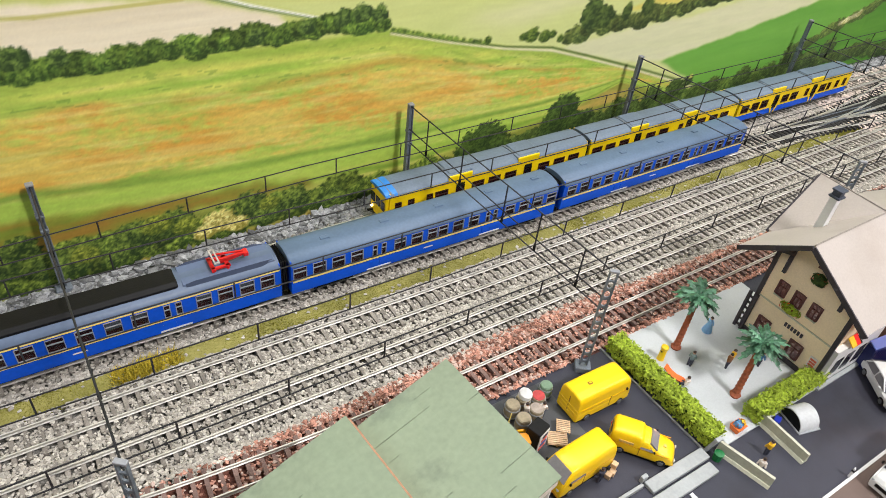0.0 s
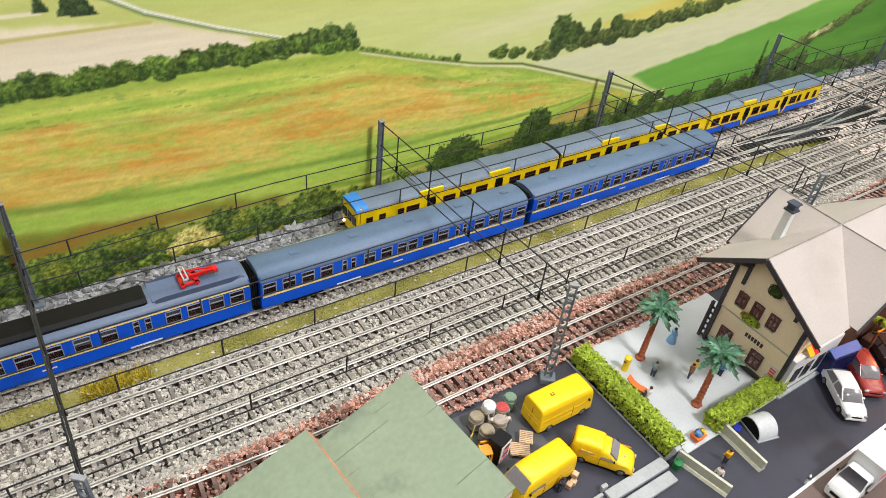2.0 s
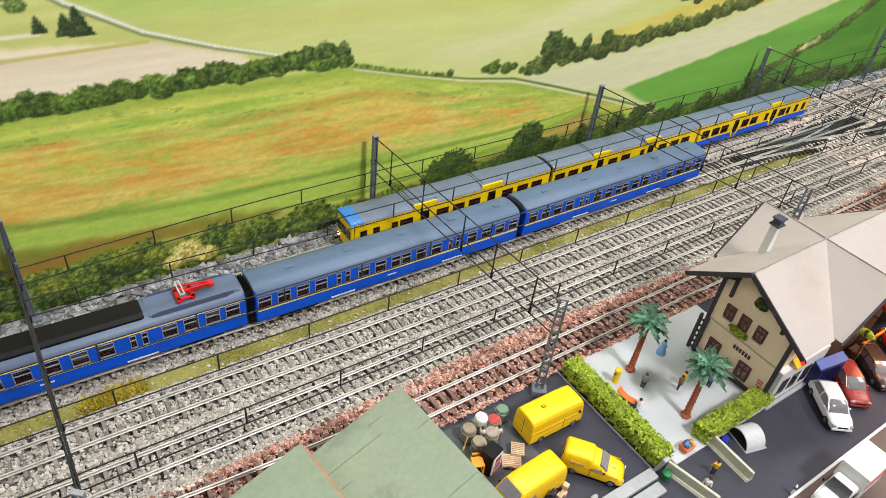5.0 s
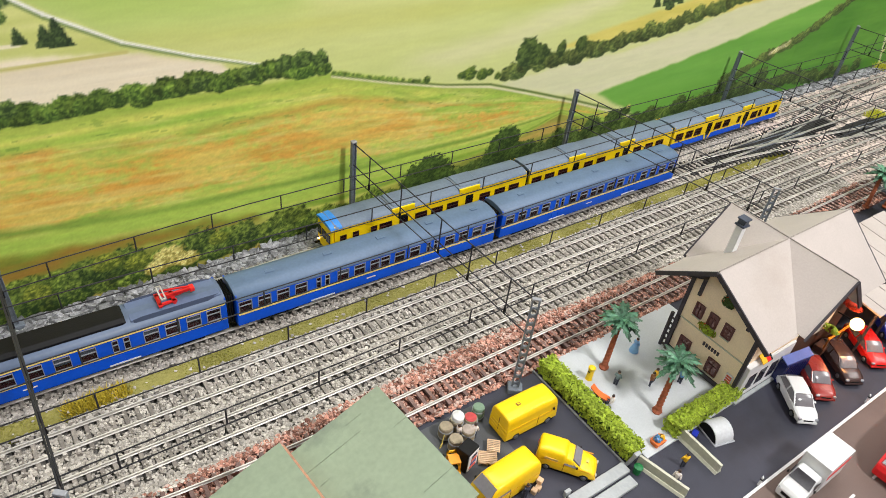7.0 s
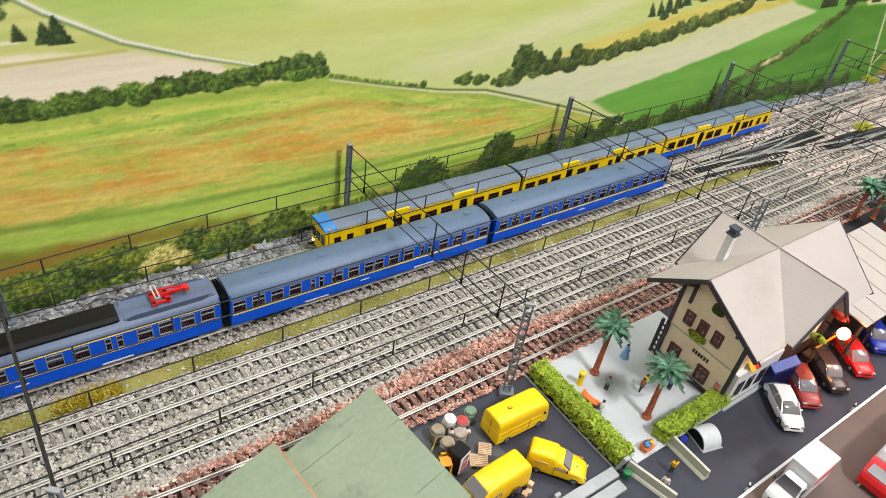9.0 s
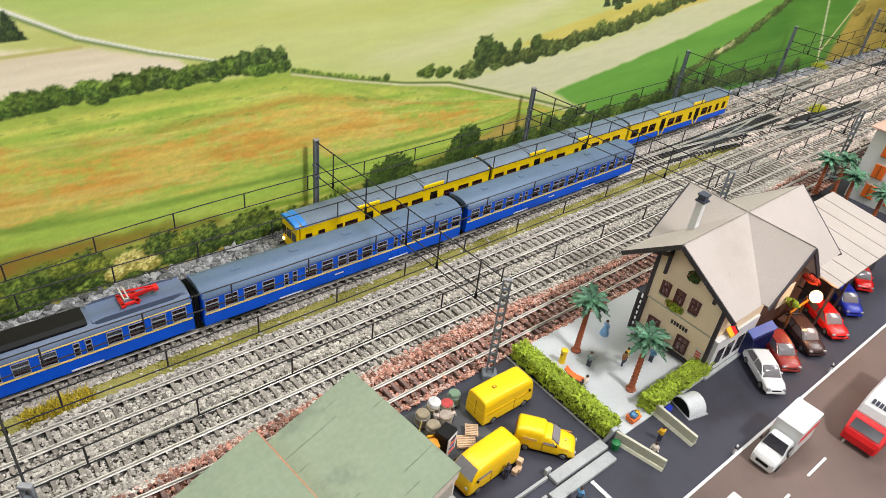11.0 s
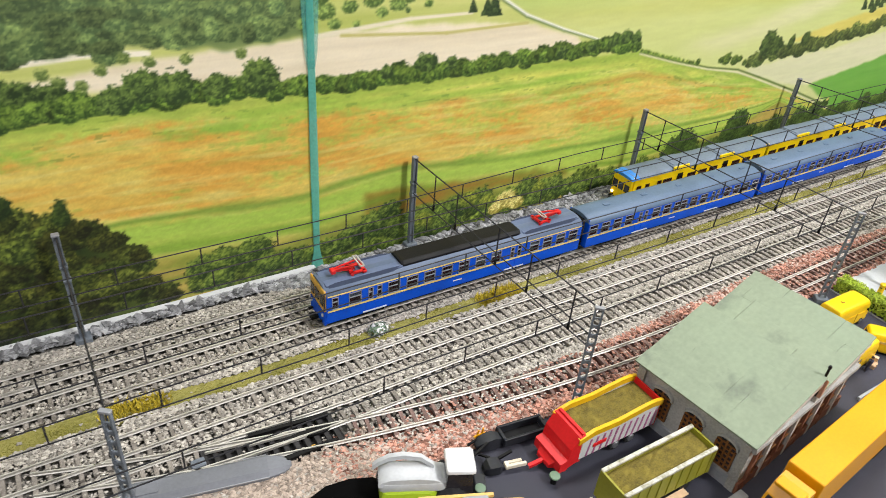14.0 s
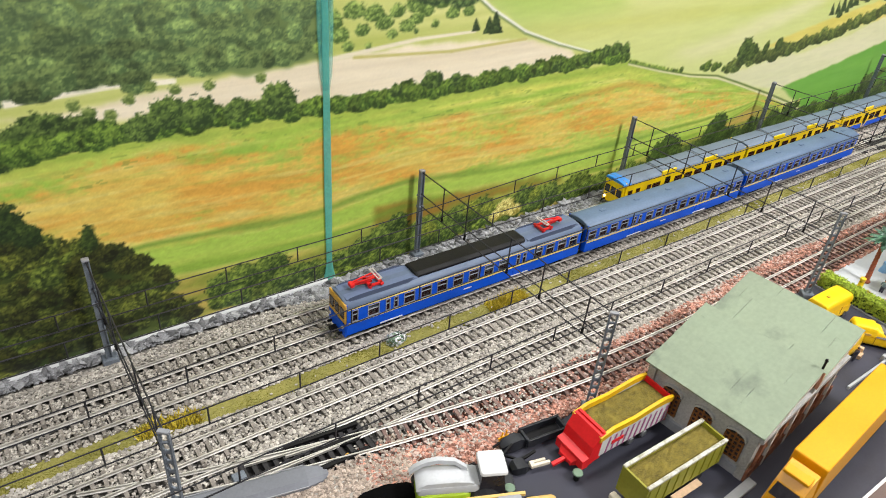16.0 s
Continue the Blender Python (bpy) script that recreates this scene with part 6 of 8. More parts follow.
tagged(ob, "white painted parking line on the asphalt", "road marking", kind="structure")
t = thing("waste_bin", "small dark green bin beside a low wall", "bin", pose(0.4705, -0.2735, 0))
part("body", Geo().lathe([(0.0028, 0), (0.0032, 0.006)], 10), M_BIN, t)
part("lid", Geo().lathe([(0.0035, 0.006), (0.0034, 0.007), (0.001, 0.0078)], 10), M_BIN, t)
t = thing("tunnel_shelter", "pale grey half-round shelter with a dark open end", "shelter", pose(0.5535, -0.2810, 0, 0, 0, -14))
g = Geo()
arc = [(0.0105 * math.cos(math.pi * i / 12), 0.0105 * math.sin(math.pi * i / 12) * 1.05) for i in range(13)]
g.loft([[(x, y, z) for y, z in arc] + [(x, y * 0.93, z * 0.93) for y, z in arc[::-1]] for x in (-0.0085, 0.0085)])
part("shell", g, M_SHELTER, t, smooth=True)
# solid black plug in the opening, standing in for the shaded hollow
part("inside", Geo().loft([[(x, y * 0.92, z * 0.92) for y, z in arc] for x in (-0.0087, 0.0080)]), M_BLACK, t)
part("base", Geo().box(-0.0098, 0.0098, -0.0118, 0.0118, -0.001, 0.0008), M_GREYP, t)
t = thing("crate", "small bright blue crate beside the hedge", "crate", pose(0.5350, -0.2745, 0, 0, 0, 20))
part("body", Geo().rbox(-0.003, 0.003, -0.002, 0.002, 0, 0.004, 0.0004), M_CARB, t)
part("lid", Geo().rbox(-0.0033, 0.0033, -0.0023, 0.0023, 0.004, 0.0048, 0.0003), M_CARB, t)


# ---- barrels, pallets and small goods on the pad ----
M_LIDRED = mat("lid_red", rgb(176, 66, 66), 0.7, var=0.2, scale=200, bump=0.1)
M_LIDGREY = mat("lid_grey", rgb(160, 148, 138), 0.7, var=0.2, scale=200, bump=0.1)


def barrel(x, y, body, lid, label, h=0.0115, r=0.0056):
    t = thing("barrel", label, "barrel", pose(x, y, 0.001), "barrels on the pad")
    part("body", Geo().lathe([(r * 0.86, 0), (r * 0.97, h * 0.25), (r, h * 0.5), (r * 0.97, h * 0.75), (r * 0.88, h)], 14), body, t, smooth=True)
    for z in (0.2, 0.78):
        part("hoop", Geo().lathe([(r * 1.0, h * z - 0.0005), (r * 1.02, h * z), (r * 1.0, h * z + 0.0005)], 14), M_GREYP, t)
    part("lid", Geo().lathe([(r * 0.80, h - 0.0003), (r * 0.80, h + 0.0005)], 14), lid, t)
    return t


barrel(0.3665, -0.1770, M_BARREL, M_BARREL, "weathered brown barrel on the loading pad")
barrel(0.3665, -0.1895, M_BARREL, M_BARREL, "weathered brown barrel next to the black stand")
barrel(0.3870, -0.1795, M_BARREL, M_LIDRED, "brown barrel with a red lid")
barrel(0.3790, -0.1875, M_BARREL, M_LIDGREY, "brown barrel with a pale lid")
barrel(0.3765, -0.1760, M_BARREL, M_CREAM, "brown barrel with a white sack on it")
barrel(0.3985, -0.1745, M_GREENP, M_GREENP, "green metal drum beside the track", 0.011, 0.0050)
ob = part("sack", Geo().lathe([(0.003, 0), (0.0050, 0.002), (0.0048, 0.005), (0.002, 0.0075), (0.0010, 0.0085)], 10, pose(0.3765, -0.1760, 0.0130, 8, 6, 0)), M_WHITE, smooth=True)
tagged(ob, "white bulging sack lying on a barrel", "sack")
for i, (x, y, z) in enumerate(((0.3735, -0.1835, 0.0012), (0.3845, -0.1885, 0.0012))):
    figurine(x, y, (M_SHIRT_W, M_SHIRT_W)[i], "small painted figurine in white among the barrels", 40 * i, z=z)


def pallet(x, y, yaw, z, size, label="slatted pale wooden pallet lying on the pad"):
    t = thing("pallet", label, "pallet", pose(x, y, z, 0, 0, yaw) @ Matrix.Diagonal((size, 0.8, 0.8, 1)), "wooden pallets")
    for k in range(7):
        part("slat", Geo().box(-0.0085, 0.0085, -0.0062 + 0.0019 * k, -0.0050 + 0.0019 * k, 0.0014, 0.0019), M_WOOD, t)
    for k in (-0.0078, 0, 0.0078):
        part("bearer", Geo().box(k - 0.0007, k + 0.0007, -0.0062, 0.0066, 0, 0.0014), M_WOOD, t)


pallet(0.3815, -0.2095, -38, 0.001, 0.80)
pallet(0.3815, -0.2095, -36, 0.0026, 0.80, "slatted pale wooden pallet stacked on another")
pallet(0.3905, -0.2045, -40, 0.0042, 0.56, "short slatted pale wooden pallet on top of the stack")
t = thing("vending_stand", "black stand with a poster on its front", "stand", pose(0.3650, -0.2045, 0.001, 0, 0, 17) @ Matrix.Scale(1.15, 4))
part("body", Geo().rbox(-0.0055, 0.0055, -0.0045, 0.0045, 0, 0.0185, 0.0007), M_BLACK, t)
part("poster", Geo().box(-0.0048, 0.0048, -0.0049, -0.0045, 0.002, 0.0165), M_WHITE, t, "pale poster")
for k, c in enumerate((M_SIGNR, M_POSTBLUE, M_SIGNR, M_TROUS)):
    part("poster_bar", Geo().box(-0.0035 + 0.0005 * k, 0.0030, -0.0052, -0.0049, 0.0032 + 0.0032 * k, 0.0052 + 0.0032 * k), c, t)
t = thing("forklift", "small orange forklift truck on the pad", "forklift", pose(0.3535, -0.2050, 0, 0, 0, 70))
part("body", Geo().rbox(-0.007, 0.006, -0.0045, 0.0045, 0.0022, 0.0075, 0.0012), M_TRUCKY, t)
part("mast", Geo().box(0.0062, 0.0075, -0.0035, -0.0022, 0.001, 0.0165).box(0.0062, 0.0075, 0.0022, 0.0035, 0.001, 0.0165).box(0.0062, 0.0075, -0.0035, 0.0035, 0.015, 0.0165), M_TRUCKY, t)
part("seat", Geo().rbox(-0.003, 0.001, -0.003, 0.003, 0.0075, 0.010, 0.0006), M_BLACK, t)
part("guard", Geo().bar((-0.004, -0.0035, 0.007), (-0.003, -0.0035, 0.016), 0.0008, 0.0008).bar((-0.004, 0.0035, 0.007), (-0.003, 0.0035, 0.016), 0.0008, 0.0008).box(-0.0035, 0.0045, -0.004, 0.004, 0.0155, 0.0163), M_ORANGE, t)
for s in (-1, 1):
    part("fork", Geo().box(0.0075, 0.015, s * 0.0025 - 0.0006, s * 0.0025 + 0.0006, 0.0012, 0.0018), M_BLACK, t)
    for x in (-0.0045, 0.0042):
        part("wheel", Geo().lathe([(0.0022, -0.0009), (0.0024, 0), (0.0022, 0.0009)], 10, pose(x, s * 0.0044, 0.0024, 90, 0, 0)), M_TYRE, t)
t = thing("shovel", "small yellow shovel leaning beside the barrels", "shovel", pose(0.3580, -0.1840, 0.001, 0, 14, 20))
part("handle", Geo().tube((0, 0, 0.003), (0, 0, 0.012), 0.0004, k=5), M_STRIPE, t)
part("blade", Geo().box(-0.0014, 0.0014, -0.0003, 0.0003, 0, 0.0035), M_STRIPE, t)


# ---- vehicles ----
def wheels(t, L, W, r, xs, tyre=M_TYRE):
    for x in xs:
        for s in (-1, 1):
            w = part("wheel", Geo().lathe([(r * 0.85, -0.0012), (r, -0.0007), (r, 0.0007), (r * 0.85, 0.0012)], 14, pose(x * L, s * (W / 2 - 0.0011), r, 90, 0, 0)), tyre, t)
            part("rim", Geo().lathe([(r * 0.6, -0.0004), (r * 0.55, 0.0004), (r * 0.2, 0.0007)], 10, pose(x * L, s * (W / 2 + 0.0001), r, -90 * s, 0, 0)), M_RIM, w)


def shell(stations, W, zb, tum, H):
    """A body lofted through (x, top, half width share) stations with rounded shoulders, tumblehome tum above the waist."""
    rings = []
    dense = []
    for p, q in zip(stations, stations[1:]):
        n = 4 if q[0] - p[0] > 0.08 * W else 2
        dense += [[a + (b - a) * i / n for a, b in zip(p, q)] for i in range(n)]
    dense.append(list(stations[-1]))
    for _ in range(2):
        dense = [dense[0]] + [[m[0], (l[1] + 2 * m[1] + r[1]) / 4, (l[2] + 2 * m[2] + r[2]) / 4] for l, m, r in zip(dense, dense[1:], dense[2:])] + [dense[-1]]
    for x, zt, k in dense:
        h = W / 2 * k
        tt = 0.95 + (tum - 0.95) * min(1, max(0, (zt / H - 0.6) / 0.15))
        zw = max(zb + 0.15 * H, min(zt - 0.08 * H, 0.55 * H))
        side = [(0.90 * h, zb), (0.98 * h, zb + 0.05 * H), (h, zb + 0.12 * H), (h, zw), (h * (0.5 + 0.5 * tt), zw + (zt - zw) * 0.55), (h * tt * 0.97, zt - 0.065 * H), (h * tt * 0.90, zt - 0.025 * H), (h * tt * 0.78, zt - 0.006 * H), (h * tt * 0.4, zt + 0.004 * H)]
        rings.append([(x, -y, z) for y, z in side] + [(x, y, z) for y, z in side[::-1]])
    return Geo().loft(rings)


def car(label, x, y, yaw, L, W, H, paint, group="parked cars", z=0.0):
    t = thing("car", label, "car", pose(x, y, z, 0, 0, yaw), group)
    zb = 0.17 * H
    st = [(-0.5, 0.46, 0.80), (-0.485, 0.56, 0.92), (-0.40, 0.62, 0.99), (-0.2, 0.63, 1), (0.16, 0.61, 1), (0.36, 0.56, 0.97), (0.44, 0.50, 0.88), (0.48, 0.44, 0.76), (0.5, 0.34, 0.62)]
    part("body", shell([(a * L, b * H, c) for a, b, c in st], W, zb, 0.93, H), paint, t, smooth=True)
    base = 0.58 * H
    prof = lambda a: max(0.0, 1 - abs((a + 0.11) / 0.36) ** 3.2) ** 0.62
    rings = []
    for i in range(15):
        a_ = -0.468 + 0.716 * i / 14
        zt = base + (0.985 * H - base) * prof(a_)
        k0, k1 = 0.88 - 0.9 * max(0, abs(a_ + 0.1) - 0.18) ** 1.5, 0.70 - 0.25 * max(0, abs(a_ + 0.1) - 0.2)
        rings.append([(a_ * L, y * W / 2, z) for y, z in ((-k0, base - 0.02 * H), (-(k0 + k1) / 2, base + (zt - base) * 0.55), (-k1, zt - 0.05 * (zt - base)), (-k1 * 0.6, zt + 0.012 * H), (k1 * 0.6, zt + 0.012 * H), (k1, zt - 0.05 * (zt - base)), ((k0 + k1) / 2, base + (zt - base) * 0.55), (k0, base - 0.02 * H))])
    part("glass", Geo().loft(rings), M_CARGLASS, t, smooth=True)
    rings = []
    for i in range(9):
        a_ = -0.335 + 0.405 * i / 8
        zt = base + (0.985 * H - base) * prof(a_)
        k1 = 0.735 - 0.25 * max(0, abs(a_ + 0.1) - 0.2)
        rings.append([(a_ * L, y * W / 2, z) for y, z in ((-k1, zt - 0.055 * H), (-k1 * 0.97, zt - 0.006 * H), (-k1 * 0.6, zt + 0.024 * H), (k1 * 0.6, zt + 0.024 * H), (k1 * 0.97, zt - 0.006 * H), (k1, zt - 0.055 * H))])
    part("roof", Geo().loft(rings), paint, t, smooth=True)
    for s in (-1, 1):
        for a, b in (((-0.32, 0.715, 0.955), (-0.44, 0.80, 0.60)), ((0.06, 0.715, 0.945), (0.225, 0.83, 0.61)), ((-0.10, 0.74, 0.93), (-0.11, 0.88, 0.59))):
            part("pillar", Geo().bar((a[0] * L, s * W / 2 * a[1], a[2] * H), (b[0] * L, s * W / 2 * b[1], b[2] * H), 0.0009, 0.0009), paint, t)
        part("headlight", Geo().rbox(0.455 * L, 0.492 * L, *sorted((s * W * 0.27, s * W * 0.42)), 0.37 * H, 0.46 * H, 0.0004), M_SILVER, t)
        part("tail_light", Geo().rbox(-0.503 * L, -0.48 * L, *sorted((s * W * 0.26, s * W * 0.42)), 0.40 * H, 0.52 * H, 0.0003), M_RED, t)
        part("mirror", Geo().rbox(0.13 * L, 0.16 * L, *sorted((s * W * 0.49, s * W * 0.57)), 0.60 * H, 0.68 * H, 0.0003), paint, t)
    part("bumper", Geo().rbox(0.478 * L, 0.508 * L, -W * 0.42, W * 0.42, zb, 0.30 * H, 0.0005), paint, t)
    part("grille", Geo().box(0.495 * L, 0.5035 * L, -W * 0.2, W * 0.2, 0.33 * H, 0.40 * H), M_BLACK, t)
    wheels(t, L, W, 0.22 * H, (-0.30, 0.31))
    return t


def van(label, x, y, yaw, L, W, H, paint, windows=True, snub=False, mark=None):
    t = thing("delivery_van", label, "van", pose(x, y, 0, 0, 0, yaw), "yellow delivery vans")
    zb = 0.12 * H
    if snub:
        st = [(-0.5, 0.55, 0.80), (-0.497, 0.80, 0.90), (-0.485, 0.90, 0.96), (-0.46, 0.96, 0.99), (-0.42, 0.99, 1), (-0.1, 1, 1), (0.24, 0.99, 1), (0.33, 0.95, 1), (0.40, 0.84, 1), (0.465, 0.62, 0.98), (0.49, 0.52, 0.94), (0.5, 0.34, 0.86)]
        wa, wb = (0.335, 0.935), (0.455, 0.645)
        cab = (0.10, 0.27, 0.38, 0.86, 0.60)
    else:
        st = [(-0.5, 0.50, 0.84), (-0.495, 0.84, 0.92), (-0.48, 0.94, 0.97), (-0.45, 0.99, 1), (-0.10, 1, 1), (-0.045, 0.98, 1), (-0.02, 0.88, 0.99), (0.04, 0.87, 0.99), (0.09, 0.83, 0.99), (0.22, 0.62, 1), (0.36, 0.55, 0.97), (0.44, 0.48, 0.92), (0.48, 0.40, 0.86), (0.5, 0.28, 0.76)]
        wa, wb = (0.085, 0.835), (0.205, 0.645)
        cab = (-0.03, 0.08, 0.18, 0.78, 0.58)
    if windows:
        part("body", shell([(a * L, b * H, c) for a, b, c in st], W, zb, 0.90, H), paint, t, smooth=True)
    else:
        rings = []
        for a, kz, ky in ((-0.5, 0.93, 0.94), (-0.494, 0.965, 0.975), (-0.48, 0.985, 0.99), (-0.2, 1, 1), (0.1, 1, 1), (0.36, 0.985, 1), (0.43, 0.95, 0.99), (0.465, 0.88, 0.98), (0.487, 0.66, 0.97), (0.497, 0.58, 0.95), (0.5, 0.30, 0.92)):
            side = [(0.94, 0), (0.99, 0.03), (1, 0.08), (1, 0.30), (0.985, 0.31), (0.985, 0.40), (1, 0.41), (1, 0.50), (0.97, 0.53), (0.95, 0.74), (0.935, 0.82), (0.88, 0.90), (0.80, 0.955), (0.68, 0.985), (0.3, 1.0)]
            rings.append([(a * L, q * sg * W / 2 * ky, zb + (H * kz - zb) * z) for sg, seq in ((-1, side), (1, side[::-1])) for q, z in seq])
        part("body", Geo().loft(rings), paint, t)
        for k in range(3):
            part("rear_rib", Geo().rbox(-0.508 * L, -0.49 * L, -W * 0.455, W * 0.455, H * (0.22 + 0.14 * k), H * (0.27 + 0.14 * k), 0.0003), paint, t)
    corners = [(wa[0], -0.37, wa[1]), (wa[0], 0.37, wa[1]), (wb[0], 0.42, wb[1]), (wb[0], -0.42, wb[1])]
    part("windscreen", Geo().loft([[(cx * L + d, cy * W, cz * H + d) for cx, cy, cz in corners] for d in (0.0009 if snub else 0.0006, -0.0008)]), M_CARGLASS, t)
    xa, xb, xc, z1, z0 = cab
    for s in (-1, 1):
        yy = s * W * 0.478
        if windows:
            part("side_window", Geo().loft([[(xa * L, yy - s * 0.0012 - e, z1 * H), (xb * L, yy - s * 0.0012 - e, z1 * H), (xc * L, yy + s * 0.0007 - e, z0 * H), (xa * L, yy + s * 0.0007 - e, z0 * H)] for e in (0, s * 0.0009)]), M_CARGLASS, t)
            part("tail_light", Geo().rbox(-0.506 * L, -0.49 * L, *sorted((s * W * 0.36, s * W * 0.42)), 0.35 * H, 0.52 * H, 0.0003), M_RED, t)
        part("headlight", Geo().lathe([(0.0012, 0), (0.0014, 0.0004), (0.0009, 0.0008)], 10, pose(0.487 * L, s * W * 0.33, 0.37 * H, 0, 90, 0)), M_WHITE, t)
        part("side_groove", Geo().box(-0.44 * L, 0.40 * L, *sorted((s * (W / 2 + 0.00012), s * (W / 2 - 0.0004))), 0.545 * H, 0.560 * H), M_TRUCKY, t)
        part("door_gap", Geo().box(xa * L - 0.0003, xa * L, *sorted((s * (W / 2 + 0.0002), s * (W / 2 - 0.0006))), 0.20 * H, 0.60 * H), M_BROWN, t)
        part("mirror", Geo().rbox(xc * L - 0.0006, xc * L + 0.0004, *sorted((s * (W / 2), s * (W / 2 + 0.0014))), 0.60 * H, 0.68 * H, 0.0002), M_BLACK, t)
    part("rear_door_gap", Geo().box(-0.503 * L, -0.49 * L, -0.0003, 0.0003, 0.2 * H, 0.80 * H), M_BROWN, t)
    part("rear_window", Geo().box(-0.5005 * L, -0.485 * L, -W * 0.30, W * 0.30, 0.60 * H, 0.78 * H), M_GLASS if windows else paint, t)
    part("bumper", Geo().rbox(0.475 * L, 0.507 * L, -W * 0.41, W * 0.41, zb, 0.22 * H, 0.0005), M_TRUCKY, t)
    part("underside", Geo().box(-0.46 * L, 0.46 * L, -W * 0.46, W * 0.46, 0.05 * H, zb + 0.0004), M_BLACK, t)
    if mark:
        part("roof_mark", Geo().box(mark[0] * L - 0.0016, mark[0] * L + 0.0016, -0.0012, 0.0012, H - 0.0003, H + 0.0004), M_BROWN, t, "small dark emblem frame")
        part("mark_centre", Geo().box(mark[0] * L - 0.0009, mark[0] * L + 0.0009, -0.0006, 0.0006, H, H + 0.0006), M_VAN, t)
    else:
        part("side_badge", Geo().box(-0.36 * L, -0.14 * L, -W / 2 - 0.0002, -W / 2 + 0.0004, 0.60 * H, 0.70 * H), M_TAN, t)
        part("bonnet_badge", Geo().box(0.30 * L, 0.345 * L, -0.0011, 0.0011, 0.50 * H, 0.605 * H), M_TAN, t)
    wheels(t, L, W, 0.17 * H if not snub else 0.145 * H, (-0.30, 0.32))
    return t


van("yellow panel van without side windows", 0.4260, -0.1955, -1, 0.0500, 0.0212, 0.0262, M_VAN, False, True, (-0.18, 0))
van("small yellow delivery van with a low bonnet", 0.4285, -0.2415, -52, 0.0440, 0.0178, 0.0200, M_VAN)
van("yellow delivery van with an open side door", 0.3770, -0.2335, 183, 0.0490, 0.0205, 0.0245, M_VAN, True, True)
t = thing("parcel", "stack of pale parcels beside the yellow van", "parcels", pose(0.398, -0.2465, 0, 0, 0, 20))
for dx, dy, z in ((0, 0, 0), (0.003, 0.001, 0.004), (-0.004, 0.001, 0)):
    part("box", Geo().rbox(dx - 0.002, dx + 0.002, dy - 0.002, dy + 0.002, z, z + 0.0038, 0.0003), M_WOOD, t)

car("white hatchback parked before the station house", 0.6395, -0.2965, 234, 0.0470, 0.0195, 0.0165, M_CARW)
car("dark red saloon car parked in the row", 0.6775, -0.2895, 234, 0.0490, 0.0205, 0.0160, M_CARR)
car("dark brown saloon car with chrome bumper", 0.7160, -0.2910, 240, 0.0500, 0.0200, 0.0165, M_CARD)
car("bright red estate car under the lamp", 0.7590, -0.2930, 238, 0.0500, 0.0205, 0.0160, M_CARR2)
car("blue compact car parked in the row", 0.8080, -0.2880, 230, 0.0470, 0.0200, 0.0165, M_CARB)
car("small red car with a black roof", 0.8620, -0.2790, 222, 0.0430, 0.0190, 0.0165, M_CARR2)
car("dark car parked at the far end of the row", 0.9650, -0.3000, 200, 0.0480, 0.0200, 0.0165, M_CARD)
t = thing("kiosk", "navy blue slatted kiosk with a lighter blue canopy against the house", "kiosk", pose(0.6610, -0.2735, 0, 0, 0, -8))
part("body", Geo().rbox(-0.0150, 0.0150, -0.0050, 0.0050, 0, 0.0220, 0.0006), M_NAVY, t)
for k in range(9):
    part("slat", Geo().box(-0.0142 + 0.0032 * k, -0.0122 + 0.0032 * k, -0.0056, -0.0049, 0.001, 0.0210), M_NAVY, t)
part("canopy", Geo().loft([[(x, -0.0050, 0.0232), (x, 0.0022, 0.0264), (x, 0.0022, 0.0276), (x, -0.0052, 0.0244)] for x in (-0.0165, 0.0165)]), M_CANOPY, t, "lighter blue sloping canopy")


